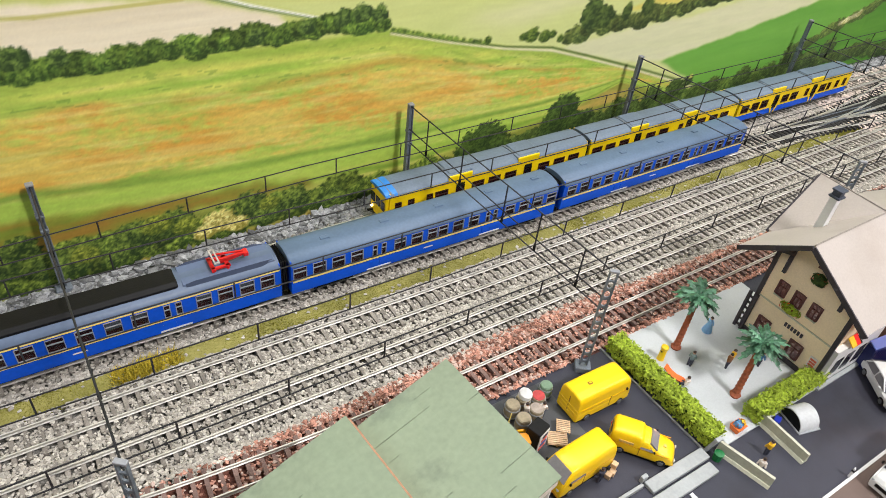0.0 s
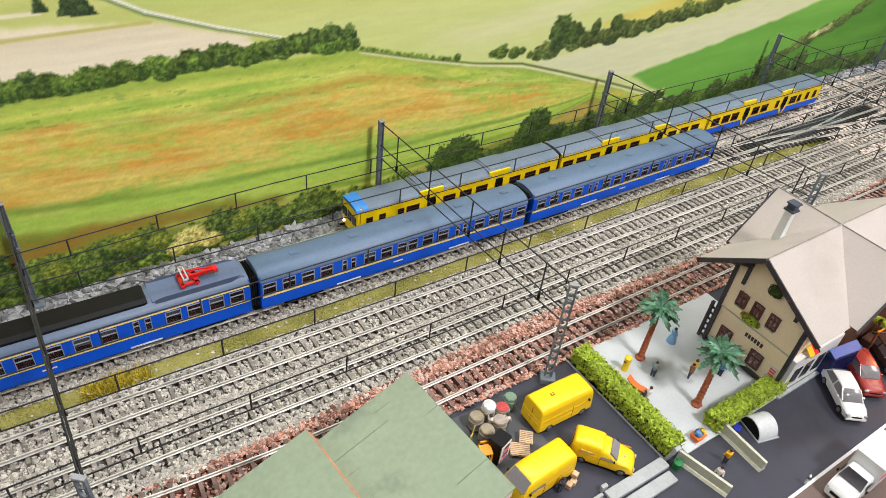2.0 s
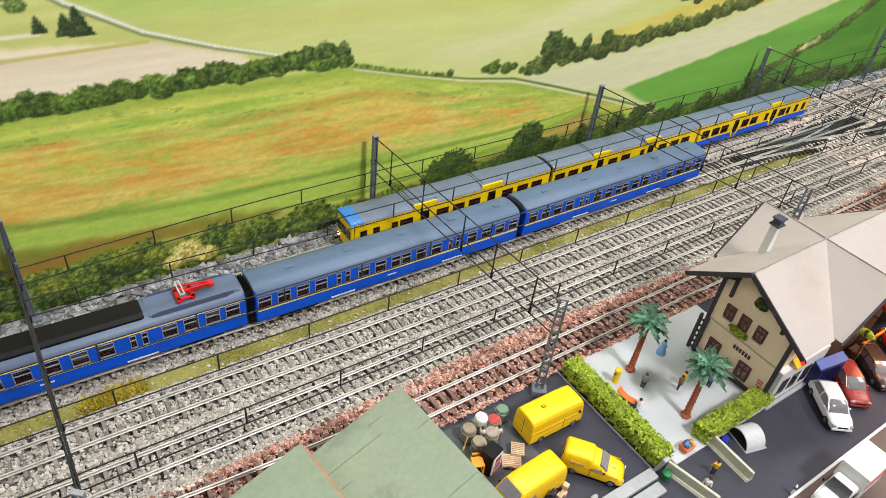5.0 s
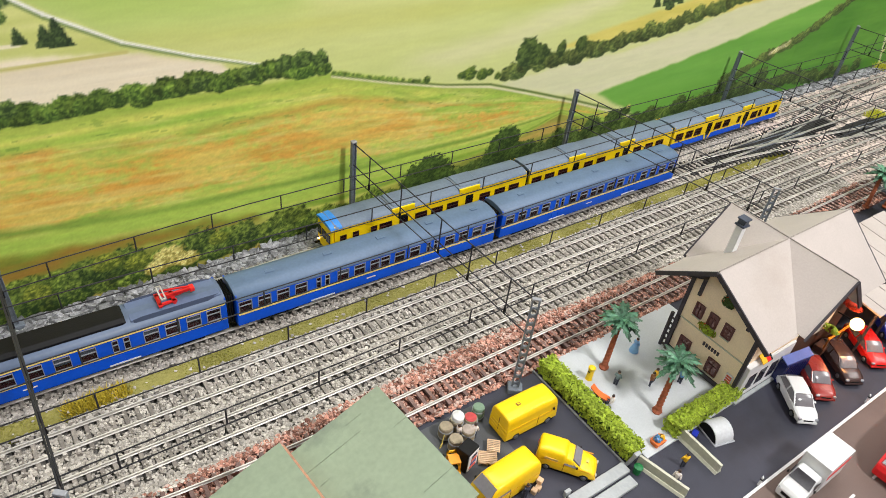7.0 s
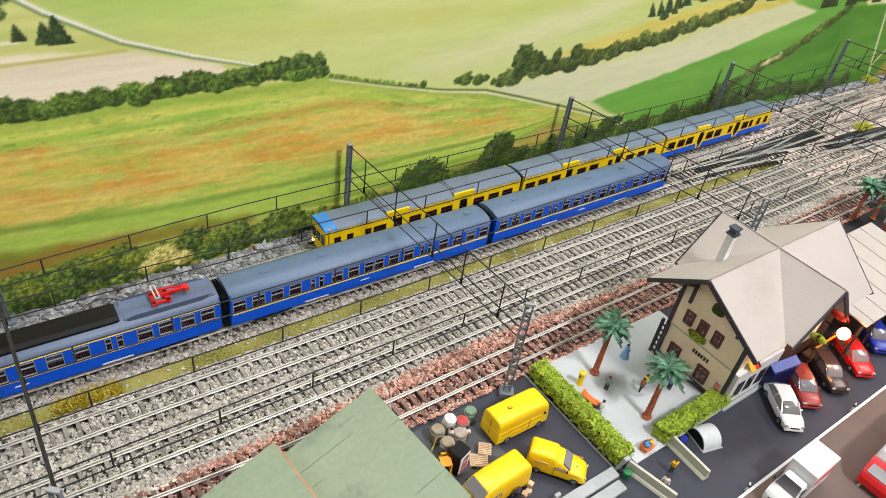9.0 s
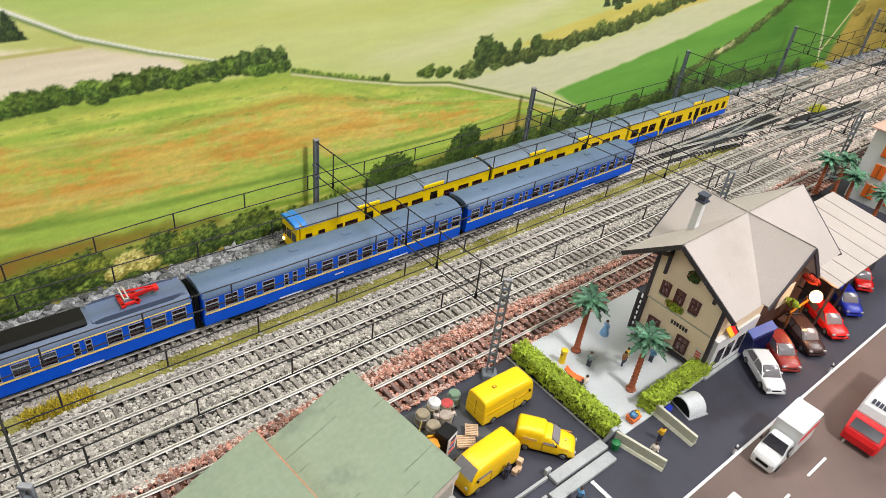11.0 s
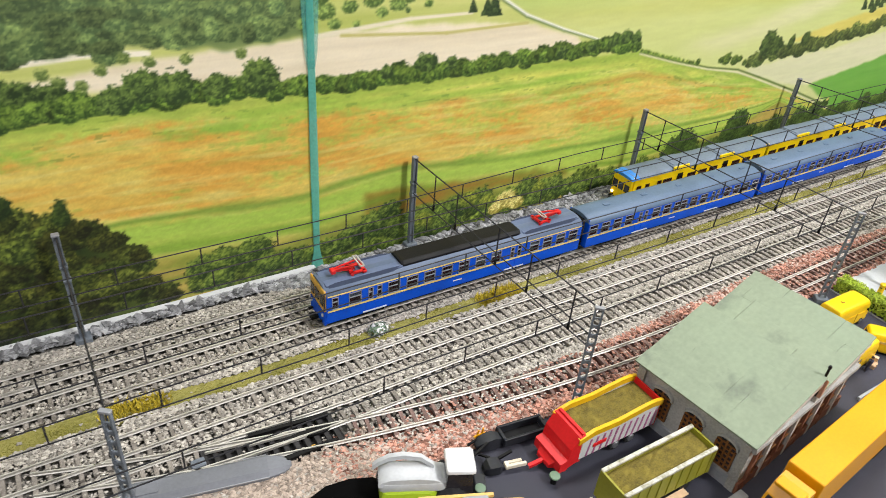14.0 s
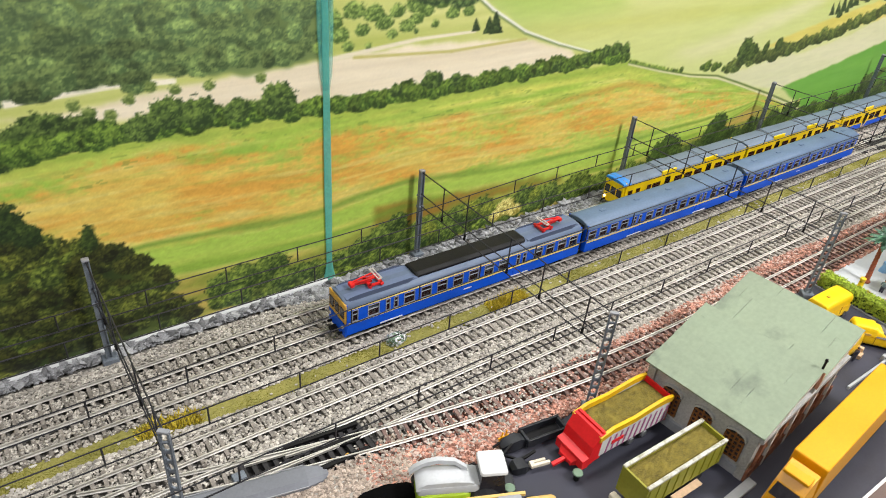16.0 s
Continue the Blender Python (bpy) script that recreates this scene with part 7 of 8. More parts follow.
def box_truck(label, x, y, yaw, cabmat, boxmat, Lb, Hb, W, stripe=None, size=1.0):
    t = thing("box_truck", label, "truck", pose(x, y, 0.0006, 0, 0, yaw) @ Matrix.Scale(size, 4), "trucks")
    part("cargo_box", Geo().rbox(-Lb / 2, Lb / 2, -W / 2, W / 2, 0.006, Hb, 0.0006), boxmat, t)
    if stripe:
        for s in (-1, 1):
            part("stripe", Geo().box(-Lb / 2 + 0.001, Lb / 2 - 0.001, *sorted((s * (W / 2 + 0.0002), s * (W / 2 - 0.0003))), Hb * 0.62, Hb * 0.80), stripe, t)
    x0 = Lb / 2 + 0.001
    st = [(x0, 0.024, 0.95), (x0 + 0.002, 0.0255, 0.98), (x0 + 0.008, 0.0255, 0.97), (x0 + 0.0165, 0.0165, 0.97), (x0 + 0.0225, 0.0135, 0.94), (x0 + 0.0250, 0.010, 0.86)]
    part("cab", shell(st, W * 0.94, 0.003, 0.88, 0.0255), cabmat, t, smooth=True)
    g = Geo()
    yy = W * 0.94 / 2
    p, q = (x0 + 0.0092, 0.0250), (x0 + 0.0160, 0.0178)
    g.loft([[(p[0], -yy * 0.74, p[1]), (p[0], yy * 0.74, p[1]), (q[0], yy * 0.86, q[1]), (q[0], -yy * 0.86, q[1])], [(p[0] - 0.001, -yy * 0.74, p[1] - 0.001), (p[0] - 0.001, yy * 0.74, p[1] - 0.001), (q[0] - 0.001, yy * 0.86, q[1] - 0.001), (q[0] - 0.001, -yy * 0.86, q[1] - 0.001)]])
    part("windscreen", g, M_GLASS, t)
    for s in (-1, 1):
        part("side_window", Geo().box(x0 + 0.004, x0 + 0.0105, *sorted((s * yy * 0.93, s * yy * 0.985)), 0.0165, 0.0225), M_GLASS, t)
        part("headlight", Geo().rbox(x0 + 0.0215, x0 + 0.0247, *sorted((s * yy * 0.55, s * yy * 0.86)), 0.0075, 0.0105, 0.0004), M_SLAB, t)
        part("mirror", Geo().rbox(x0 + 0.0115, x0 + 0.0128, *sorted((s * yy * 1.02, s * yy * 1.16)), 0.0165, 0.0195, 0.0003), M_BLACK, t)
    part("grille", Geo().box(x0 + 0.0242, x0 + 0.0253, -yy * 0.5, yy * 0.5, 0.006, 0.009), M_BLACK, t)
    part("chassis", Geo().box(-Lb / 2 + 0.002, x0 + 0.020, -W * 0.35, W * 0.35, 0.0035, 0.0062), M_BLACK, t)
    for xx in (-Lb / 2 + 0.011, x0 + 0.015):
        for s in (-1, 1):
            part("wheel", Geo().lathe([(0.0036, -0.0014), (0.0040, -0.0008), (0.0040, 0.0008), (0.0036, 0.0014)], 14, pose(xx, s * (W / 2 - 0.002), 0.0040, 90, 0, 0)), M_TYRE, t)
    return t


box_truck("white box van with a red side stripe on the road", 0.5860, -0.3460, 181, M_CARW, M_CARW, 0.037, 0.0350, 0.0225, M_RED, 0.9)
box_truck("plain white box van further along the road", 0.4580, -0.3660, 181, M_CARW, M_CARW, 0.041, 0.036, 0.0240)
t = thing("fire_engine", "white and red emergency truck on the road", "truck", pose(0.6790, -0.3800, 0.0006, 0, 0, 181))
part("cabin", Geo().loft([[(x, -0.0135, 0.014), (x, 0.0135, 0.014), (x, 0.0135, z - 0.002), (x, 0.0120, z), (x, -0.0120, z), (x, -0.0135, z - 0.002)] for x, z in ((-0.045, 0.0375), (-0.043, 0.0385), (0.020, 0.0385), (0.030, 0.0370), (0.0375, 0.0310), (0.0400, 0.0250))]), M_CARW, t)
part("lower_body", Geo().rbox(-0.046, 0.0400, -0.0138, 0.0138, 0.004, 0.0145, 0.0015), M_RED, t)
part("cab_front", Geo().loft([[(x, -y, 0.004), (x, y, 0.004), (x, y, z), (x, -y, z)] for x, y, z in ((0.0385, 0.0138, 0.0240), (0.0440, 0.0136, 0.0225), (0.0510, 0.0128, 0.0140), (0.0525, 0.0115, 0.0100))]), M_RED, t, "red cab front")
part("windscreen", Geo().loft([[(0.0450 + d, -0.0105, 0.0216 + d), (0.0450 + d, 0.0105, 0.0216 + d), (0.0500 + d, 0.0108, 0.0155 + d), (0.0500 + d, -0.0108, 0.0155 + d)] for d in (0.0005, -0.0006)]), M_GLASS, t)
for k in range(3):
    part("roof_slot", Geo().box(0.0240 + 0.0022 * k, 0.0254 + 0.0022 * k, 0.0070, 0.0110, 0.0372 - 0.0002 * k, 0.0386 - 0.0005 * k), M_TROUS, t)
for k in range(6):
    y = -0.0085 + 0.0028 * k
    part("sign_bar", Geo().loft([[(x + d, yy, z + d) for x, yy, z in ((0.0318, y, 0.0357), (0.0318, y + 0.0020, 0.0357), (0.0350, y + 0.0020, 0.0331), (0.0350, y, 0.0331))] for d in (0.0004, -0.0006)]), M_TROUS, t, "dark letter as a plain bar")
wheels(t, 0.09, 0.027, 0.0046, (-0.30, 0.30))
for x in (0.6960, 0.5420, 0.845):
    t = thing("marker_post", "short white road marker post", "post", pose(x, -0.3285, 0.001), "road marker posts")
    part("post", Geo().loft([[(-.0010, -.0008, 0), (.0010, -.0008, 0), (.0010, .0008, 0), (-.0010, .0008, 0)], [(-.0008, -.0006, .0085), (.0008, -.0006, .0085), (.0008, .0006, .0100), (-.0008, .0006, .0100)]]), M_WHITE, t)
    part("band", Geo().box(-0.0011, 0.0011, -0.0009, 0.0009, 0.0062, 0.0076), M_BLACK, t)


# ---- green-roofed shed ----
t = thing("engine_shed", "grey stone shed with two pale green sawtooth roofs", "shed", pose(0.2451, -0.2227, 0, 0, 0, 6))
inv = pose(0.24, -0.22, 0).inverted()
YF, YN = -0.171, -0.262
for x0, x1, xr, zl, zr in ((0.172, 0.2425, 0.168, 0.0455, 0.0675), (0.2445, 0.3140, 0.2445, 0.0500, 0.0700)):
    g = Geo()
    g.loft([[(x0, y, 0), (x1, y, 0), (x1, y, zr - 0.0012), (x0, y, zl)] for y in (YN, YF)], inv)
    part("bay", g, M_SHEDWALL, t)
    y = YN - 0.003
    while y < YF + 0.0035:
        yb = min(YF + 0.004, y + rnd.uniform(0.009, 0.015))
        cuts = [0.0] + sorted(rnd.uniform(0.06, 0.96) for _ in range(7)) + [1.0]
        for fa, fb in zip(cuts, cuts[1:]):
            xa, xb = xr + (x1 + 0.001 - xr) * fa, xr + (x1 + 0.001 - xr) * fb
            za, zb_ = zl + (zr - zl) * fa, zl + (zr - zl) * fb
            w = rnd.uniform(0, 0.00007)
            g = Geo().loft([[(xa, yy, za + 0.0004), (xb, yy, zb_ + 0.0004), (xb, yy, zb_ + 0.0014 + w), (xa, yy, za + 0.0014 + w)] for yy in (y, yb - (rnd.uniform(0.00015, 0.00042) if rnd.random() < 0.24 else 0))], inv)
            part("roof_sheet", g, M_SHEDROOF, t)
        y = yb + 0.00001
for x0, x1, zl, zr in ((0.1705, 0.2425, 0.0455, 0.0670), (0.2445, 0.3140, 0.0500, 0.0695)):
    part("gable_fascia", Geo().loft([[(x, YN - 0.0026, z - 0.0062), (x, YN + 0.0002, z - 0.0062), (x, YN + 0.0002, z - 0.0004), (x, YN - 0.0026, z - 0.0004)] for x, z in ((x0, zl), (x1, zr))], inv), M_SHEDPALE, t, "pale gable fascia")
part("flashing", Geo().loft([[(x, y, z) for x, z in ((0.2436, 0.0665), (0.2466, 0.0640), (0.2466, 0.0520), (0.2436, 0.0500))] for y in (YN - 0.004, YF + 0.004)], inv), M_COPPER, t, "copper-coloured flashing between the roofs")
part("gable_wall", Geo().box(0.3142, 0.3152, YN, YF, 0.0, 0.0690, inv), M_WHITE, t, "white end wall")
for yc in (-0.1940, -0.2205, -0.2465):
    outline = [(-0.0076, 0.012), (0.0076, 0.012)] + [(0.0076 * math.cos(math.pi * i / 8), 0.0325 + 0.0046 * math.sin(math.pi * i / 8)) for i in range(9)]
    w = part("window", Geo().loft([[(x, yc + a, z) for a, z in outline] for x in (0.1708, 0.1722)], inv), M_GLASS, t)
    g = Geo()
    for k in range(5):
        yy = yc - 0.0070 + 0.0035 * k
        g.box(0.1698, 0.1712, yy - 0.0006, yy + 0.0006, 0.0124, 0.0366 - 0.0030 * abs(k - 2), inv)
    for k in range(6):
        g.box(0.1699, 0.1713, yc - 0.0076, yc + 0.0076, 0.0120 + 0.0041 * k, 0.0131 + 0.0041 * k, inv)
    part("lattice", g, M_BROWN, w, "brown window lattice")
    rim = [(a * 1.16, 0.0325 + (z - 0.0325) * 1.35 if z > 0.0325 else z) for a, z in outline[2:]]
    part("arch", Geo().loft([[(x, yc + a, z) for a, z in rim] + [(x, yc + a, z) for a, z in outline[:1:-1]] for x in (0.1694, 0.1718)], inv), M_SHEDWALL, t)
for yy in (YN, YF - 0.006):
    part("corner_stone", Geo().box(0.1690, 0.1722, yy, yy + 0.006, 0, 0.0440, inv), M_SHEDWALL, t)
part("plinth", Geo().box(0.1695, 0.1725, YN, YF, 0, 0.008, inv), M_GREYP, t)
for k in range(8):
    xc = 0.184 + 0.0170 * k
    part("arch_pier", Geo().box(xc - 0.0066, xc - 0.0034, YN - 0.0022, YN + 0.0005, 0, 0.0400, inv), M_SHEDPALE if k % 2 else M_BRICK, t)
    w = part("side_window", Geo().box(xc - 0.0030, xc + 0.0098, YN - 0.0006, YN + 0.0004, 0.010, 0.0350, inv), M_GLASS, t)
    part("lattice", Geo().box(xc + 0.0030, xc + 0.0038, YN - 0.0011, YN - 0.0005, 0.010, 0.0350, inv).box(xc - 0.0030, xc + 0.0098, YN - 0.0011, YN - 0.0005, 0.021, 0.0220, inv), M_BROWN, w)
part("cornice", Geo().box(0.170, 0.3150, YN - 0.0030, YN + 0.0002, 0.0400, 0.0440, inv), M_SHEDWALL, t)
part("brick_base", Geo().box(0.170, 0.3150, YN - 0.0018, YN + 0.0002, 0.0, 0.0100, inv), M_BRICK, t)
part("smoke_pipe", Geo().tube((0.2440, YN - 0.001, 0.050), (0.2440, YN - 0.001, 0.0760), 0.0009, k=8, m=inv), M_BLACK, t)
part("smoke_cap", Geo().tube((0.2440, YN - 0.001, 0.0760), (0.2440, YN - 0.001, 0.0780), 0.0014, 0.0009, k=8, m=inv), M_BLACK, t)

ob = part("kerb_plank", Geo().rbox(-0.045, 0.045, -0.0034, 0.0034, 0, 0.0030, 0.0006), M_SLAB)
ob.matrix_world = pose(0.1400, -0.2790, 0, 0, 0, 2)
tagged(ob, "pale grey plank lying on the asphalt at the shed corner", "plank")

# ---- yellow articulated truck ----
t = thing("cargo_truck", "bright yellow cab and long box trailer beside the shed", "truck", pose(0.2487, -0.2961, 0, 0, 0, 5))
inv = pose(0.245, -0.300, 0).inverted()
part("trailer", Geo().rbox(0.183, 0.3280, -0.3130, -0.2895, 0.012, 0.0500, 0.0010, inv), M_TRUCKY, t)
part("trailer_sill", Geo().box(0.186, 0.326, -0.3122, -0.2903, 0.009, 0.012, inv), M_BLACK, t)
part("cab", Geo().loft([[(x, y, z) for y, z in ((-0.3125, 0.005), (-0.2900, 0.005), (-0.2900, zt * 0.62), (-0.2915, zt), (-0.3110, zt), (-0.3125, zt * 0.62))] for x, zt in ((0.1535, 0.017), (0.1555, 0.026), (0.1625, 0.0370), (0.1690, 0.0440), (0.1800, 0.0450))], inv), M_TRUCKY, t)
part("windscreen", Geo().loft([[(0.1565 + d, -0.3100, 0.0285 + e), (0.1565 + d, -0.2925, 0.0285 + e), (0.1618 + d, -0.2935, 0.0368 + e), (0.1618 + d, -0.3090, 0.0368 + e)] for d, e in ((-0.0007, 0.0005), (0.001, -0.001))], inv), M_GLASS, t)
part("sun_visor", Geo().rbox(0.1640, 0.1730, -0.3100, -0.2925, 0.0442, 0.0470, 0.0008, inv), M_TRUCKY, t)
part("bumper", Geo().rbox(0.1520, 0.1560, -0.3122, -0.2903, 0.004, 0.0110, 0.0008, inv), M_RED, t)
for x in (0.165, 0.205, 0.295, 0.307, 0.319):
    for y in (-0.3105, -0.2920):
        part("wheel", Geo().lathe([(0.0050, -0.0016), (0.0056, -0.001), (0.0056, 0.001), (0.0050, 0.0016)], 14, inv @ pose(x, y, 0.0056, 90, 0, 0)), M_TYRE, t)
t = thing("tow_truck", "short yellow crane truck behind the long trailer", "truck", pose(0.358, -0.290, 0))
part("body", Geo().rbox(-0.020, 0.010, -0.010, 0.010, 0.005, 0.020, 0.002), M_TRUCKY, t)
part("cab", Geo().rbox(0.004, 0.022, -0.0095, 0.0095, 0.005, 0.027, 0.003), M_TRUCKY, t)
part("window", Geo().rbox(0.0212, 0.0225, -0.0075, 0.0075, 0.016, 0.0235, 0.0004), M_GLASS, t)
part("hatch", Geo().rbox(-0.006, 0.000, -0.004, 0.004, 0.020, 0.0225, 0.0006), M_OLIVE, t)
wheels(t, 0.042, 0.020, 0.0045, (-0.3, 0.3))


# ---- farm wagons ----
def heap(x0, x1, y0, y1, z, seed):
    r = random.Random(seed)
    g = Geo()
    n, k = 22, 10
    vs = []
    for i in range(n):
        for j in range(k):
            e = 0 if i in (0, n - 1) or j in (0, k - 1) else 1
            vs.append((x0 + (x1 - x0) * i / (n - 1), y0 + (y1 - y0) * j / (k - 1), z + e * r.uniform(0.0002, 0.0016)))
    return g.add(vs, [(i * k + j, (i + 1) * k + j, (i + 1) * k + j + 1, i * k + j + 1) for i in range(n - 1) for j in range(k - 1)])


t = thing("forage_wagon", "red forage wagon with yellow rims and striped sides", "farm wagon", pose(0.1275, -0.1935, 0, 0, 0, -1) @ Matrix.Scale(0.9, 4))
X0_, X1_ = -0.034, 0.0445
for s in (-1, 1):
    y = s * 0.0148
    part("side", Geo().box(X0_, X1_, y - 0.0006, y + 0.0006, 0.012, 0.034), M_WHITE, t, "white side wall with pink slats")
    for k in range(11):
        x = X0_ + 0.006 + 0.0067 * k
        part("side_slat", Geo().loft([[(x + a, y + s * 0.0007, z) for a, z in ((0, 0.0125), (0.0016, 0.0125), (0.0036, 0.0300), (0.0020, 0.0300))], [(x + a, y + s * 0.0011, z) for a, z in ((0, 0.0125), (0.0016, 0.0125), (0.0036, 0.0300), (0.0020, 0.0300))]]), M_PINK, t)
    part("badge", Geo().box(-0.022, -0.009, y + s * 0.0007, y + s * 0.0013, 0.020, 0.0235), M_RED, t, "red bar on the side")
    part("rim", Geo().loft([[(x, y - 0.0014, z), (x, y + 0.0014, z), (x, y + 0.0014, z + 0.0055), (x, y - 0.0014, z + 0.0055)] for x, z in ((X0_ - 0.004, 0.0300), (X0_ + 0.010, 0.0335), (0, 0.0325), (X1_ - 0.016, 0.0352), (X1_ - 0.006, 0.0350), (X1_ + 0.002, 0.0335))]), M_RIMY, t, "yellow top rim")
part("tail_gate", Geo().box(X1_, X1_ + 0.0015, -0.0152, 0.0152, 0.010, 0.0380), M_RED, t)
part("front_wall", Geo().loft([[(x, -0.0152, z0), (x, 0.0152, z0), (x, 0.0152, z1), (x, -0.0152, z1)] for x, z0, z1 in ((X0_ - 0.0175, 0.006, 0.0150), (X0_ - 0.0110, 0.005, 0.0165), (X0_ - 0.0095, 0.007, 0.0260), (X0_ - 0.003, 0.009, 0.0365), (X0_ + 0.002, 0.009, 0.0370))]), M_RED, t)
part("front_lip", Geo().box(X0_ - 0.0005, X0_ + 0.002, -0.0142, 0.0142, 0.0355, 0.0385), M_RED, t)
part("bed", Geo().box(X0_, X1_, -0.0142, 0.0142, 0.010, 0.013), M_BLACK, t)
ob = part("load", heap(X0_ + 0.002, X1_, -0.0138, 0.0138, 0.0325, 3), M_HAY, t, "cut green fodder")
part("drawbar_frame", Geo().loft([[(-0.050, -0.010, 0.006), (-0.050, 0.010, 0.006), (-0.050, 0.010, 0.013), (-0.050, -0.010, 0.013)], [(-0.0550, -0.007, 0.005), (-0.0550, 0.007, 0.005), (-0.0550, 0.007, 0.0085), (-0.0550, -0.007, 0.0085)]]), M_RED, t)
part("drawbar", Geo().bar((-0.053, 0, 0.007), (-0.066, 0.002, 0.0035), 0.0028, 0.0028), M_RED, t)
for x in (0.006, 0.022):
    for s in (-1, 1):
        w = part("wheel", Geo().lathe([(0.0052, -0.0022), (0.0060, -0.0014), (0.0060, 0.0014), (0.0052, 0.0022)], 14, pose(x, s * 0.0120, 0.0060, 90, 0, 0)), M_TYRE, t)
        part("rim", Geo().lathe([(0.0036, -0.0003), (0.0030, 0.0006)], 10, pose(x, s * 0.0145, 0.0060, -90 * s, 0, 0)), M_RIM, w)

t = thing("farm_trailer", "olive green trailer with pale rims, filled with fodder", "farm wagon", pose(0.1285, -0.2443, 0, 0, 0, -1))
for s in (-1, 1):
    y = s * 0.0105
    part("side", Geo().box(-0.040, 0.040, y - 0.0006, y + 0.0006, 0.010, 0.0325), M_OLIVE, t)
    for k in range(9):
        part("rib", Geo().box(-0.0385 + 0.0095 * k, -0.0373 + 0.0095 * k, y + s * 0.0005, y + s * 0.0012, 0.011, 0.0320), M_OLIVE, t)
    part("rim", Geo().rbox(-0.041, 0.041, y - 0.0014, y + 0.0014, 0.0325, 0.0345, 0.0005), M_RIMWORN, t, "worn pale rim")
for x in (-0.0405, 0.0405):
    part("end_wall", Geo().box(x - 0.0007, x + 0.0007, -0.0115, 0.0115, 0.010, 0.0335), M_OLIVE, t)
part("bed", Geo().box(-0.040, 0.040, -0.0095, 0.0095, 0.009, 0.0105), M_BLACK, t)
part("load", heap(-0.0395, 0.0395, -0.0098, 0.0098, 0.0295, 8), M_HAY, t, "cut brownish fodder")
part("front_beam", Geo().rbox(-0.0475, -0.0425, -0.0120, 0.0110, 0.005, 0.0095, 0.0008), M_CREAM, t)
part("step_board", Geo().box(-0.010, 0.018, -0.0165, -0.0115, 0.006, 0.0072), M_WOOD, t)
for x in (-0.022, 0.020):
    for s in (-1, 1):
        part("wheel", Geo().lathe([(0.0050, -0.0020), (0.0056, -0.0012), (0.0056, 0.0012), (0.0050, 0.0020)], 14, pose(x, s * 0.0088, 0.0056, 90, 0, 0)), M_TYRE, t)

t = thing("forage_harvester", "white and lime green forage harvester with a glazed cab", "harvester", pose(-0.0057, -0.1759, 0, 0, 0, -26))
part("body", Geo().rbox(-0.029, 0.014, -0.0092, 0.0092, 0.0165, 0.0245, 0.003), M_HARV, t, smooth=True)
part("engine_hood", Geo().loft([[(x, -0.0085, 0.022), (x, 0.0085, 0.022), (x, 0.0075, z - 0.0012), (x, 0.005, z), (x, -0.005, z), (x, -0.0075, z - 0.0012)] for x, z in ((-0.0295, 0.0235), (-0.027, 0.0262), (-0.022, 0.0280), (-0.004, 0.0285), (0.006, 0.0270), (0.010, 0.0245))]), M_HARV, t, smooth=True)
part("flank", Geo().rbox(-0.0285, 0.007, -0.0118, 0.0118, 0.0065, 0.0190, 0.0035), M_LIME, t, "lime green flank")
part("cab_roof", Geo().rbox(0.0115, 0.0300, -0.0098, 0.0098, 0.0325, 0.0362, 0.0018), M_WHITE, t, smooth=True)
part("cab_glass", Geo().loft([[(0.012, -0.0095, 0.015), (0.030, -0.0095, 0.015), (0.030, 0.0095, 0.015), (0.012, 0.0095, 0.015)], [(0.0125, -0.0092, 0.0328), (0.0275, -0.0092, 0.0328), (0.0275, 0.0092, 0.0328), (0.0125, 0.0092, 0.0328)]]), M_GLASS, t)
part("spout", Geo().loft([[(x, y - 0.0022, z), (x, y + 0.0022, z), (x, y + 0.0016, z + 0.0028), (x, y - 0.0016, z + 0.0028)] for x, y, z in ((0.005, 0.003, 0.0265), (-0.003, 0.0055, 0.0310), (-0.014, 0.0065, 0.0320), (-0.023, 0.0065, 0.0305), (-0.030, 0.0060, 0.0265), (-0.033, 0.0055, 0.0235))]), M_HARV, t, smooth=True)
part("header", Geo().rbox(0.033, 0.041, -0.012, 0.012, 0.002, 0.007, 0.0012), M_PLOUGH, t)
for x, r in ((0.016, 0.0105), (-0.022, 0.0080)):
    for s in (-1, 1):
        w = part("wheel", Geo().lathe([(r * 0.88, -0.0035), (r, -0.0022), (r, 0.0022), (r * 0.88, 0.0035)], 16, pose(x, s * 0.0105, r, 90, 0, 0)), M_TYRE, t)
        part("rim", Geo().lathe([(r * 0.55, -0.0004), (r * 0.45, 0.0008)], 10, pose(x, s * 0.0138, r, -90 * s, 0, 0)), M_LIME, w)

t = thing("loader", "yellow-tan wheel loader parked beside the harvester", "loader", pose(0.004, -0.212, 0, 0, 0, -24))
part("body", Geo().rbox(-0.018, 0.016, -0.009, 0.009, 0.009, 0.021, 0.002), M_TAN, t)
part("hood", Geo().rbox(0.014, 0.036, -0.008, 0.008, 0.009, 0.0245, 0.0025), M_TAN, t)
part("cab", Geo().rbox(-0.004, 0.012, -0.008, 0.008, 0.020, 0.0275, 0.001), M_GREYP, t)
part("boom", Geo().bar((-0.030, 0.010, 0.0240), (0.016, 0.010, 0.0240), 0.0022, 0.0022), M_TAN, t)
part("bucket", Geo().rbox(-0.038, -0.022, -0.011, 0.011, 0.002, 0.013, 0.0015), M_TAN, t)
for x in (-0.010, 0.022):
    for s in (-1, 1):
        part("wheel", Geo().lathe([(0.0075, -0.0030), (0.0085, -0.0018), (0.0085, 0.0018), (0.0075, 0.0030)], 14, pose(x, s * 0.0105, 0.0085, 90, 0, 0)), M_TYRE, t)
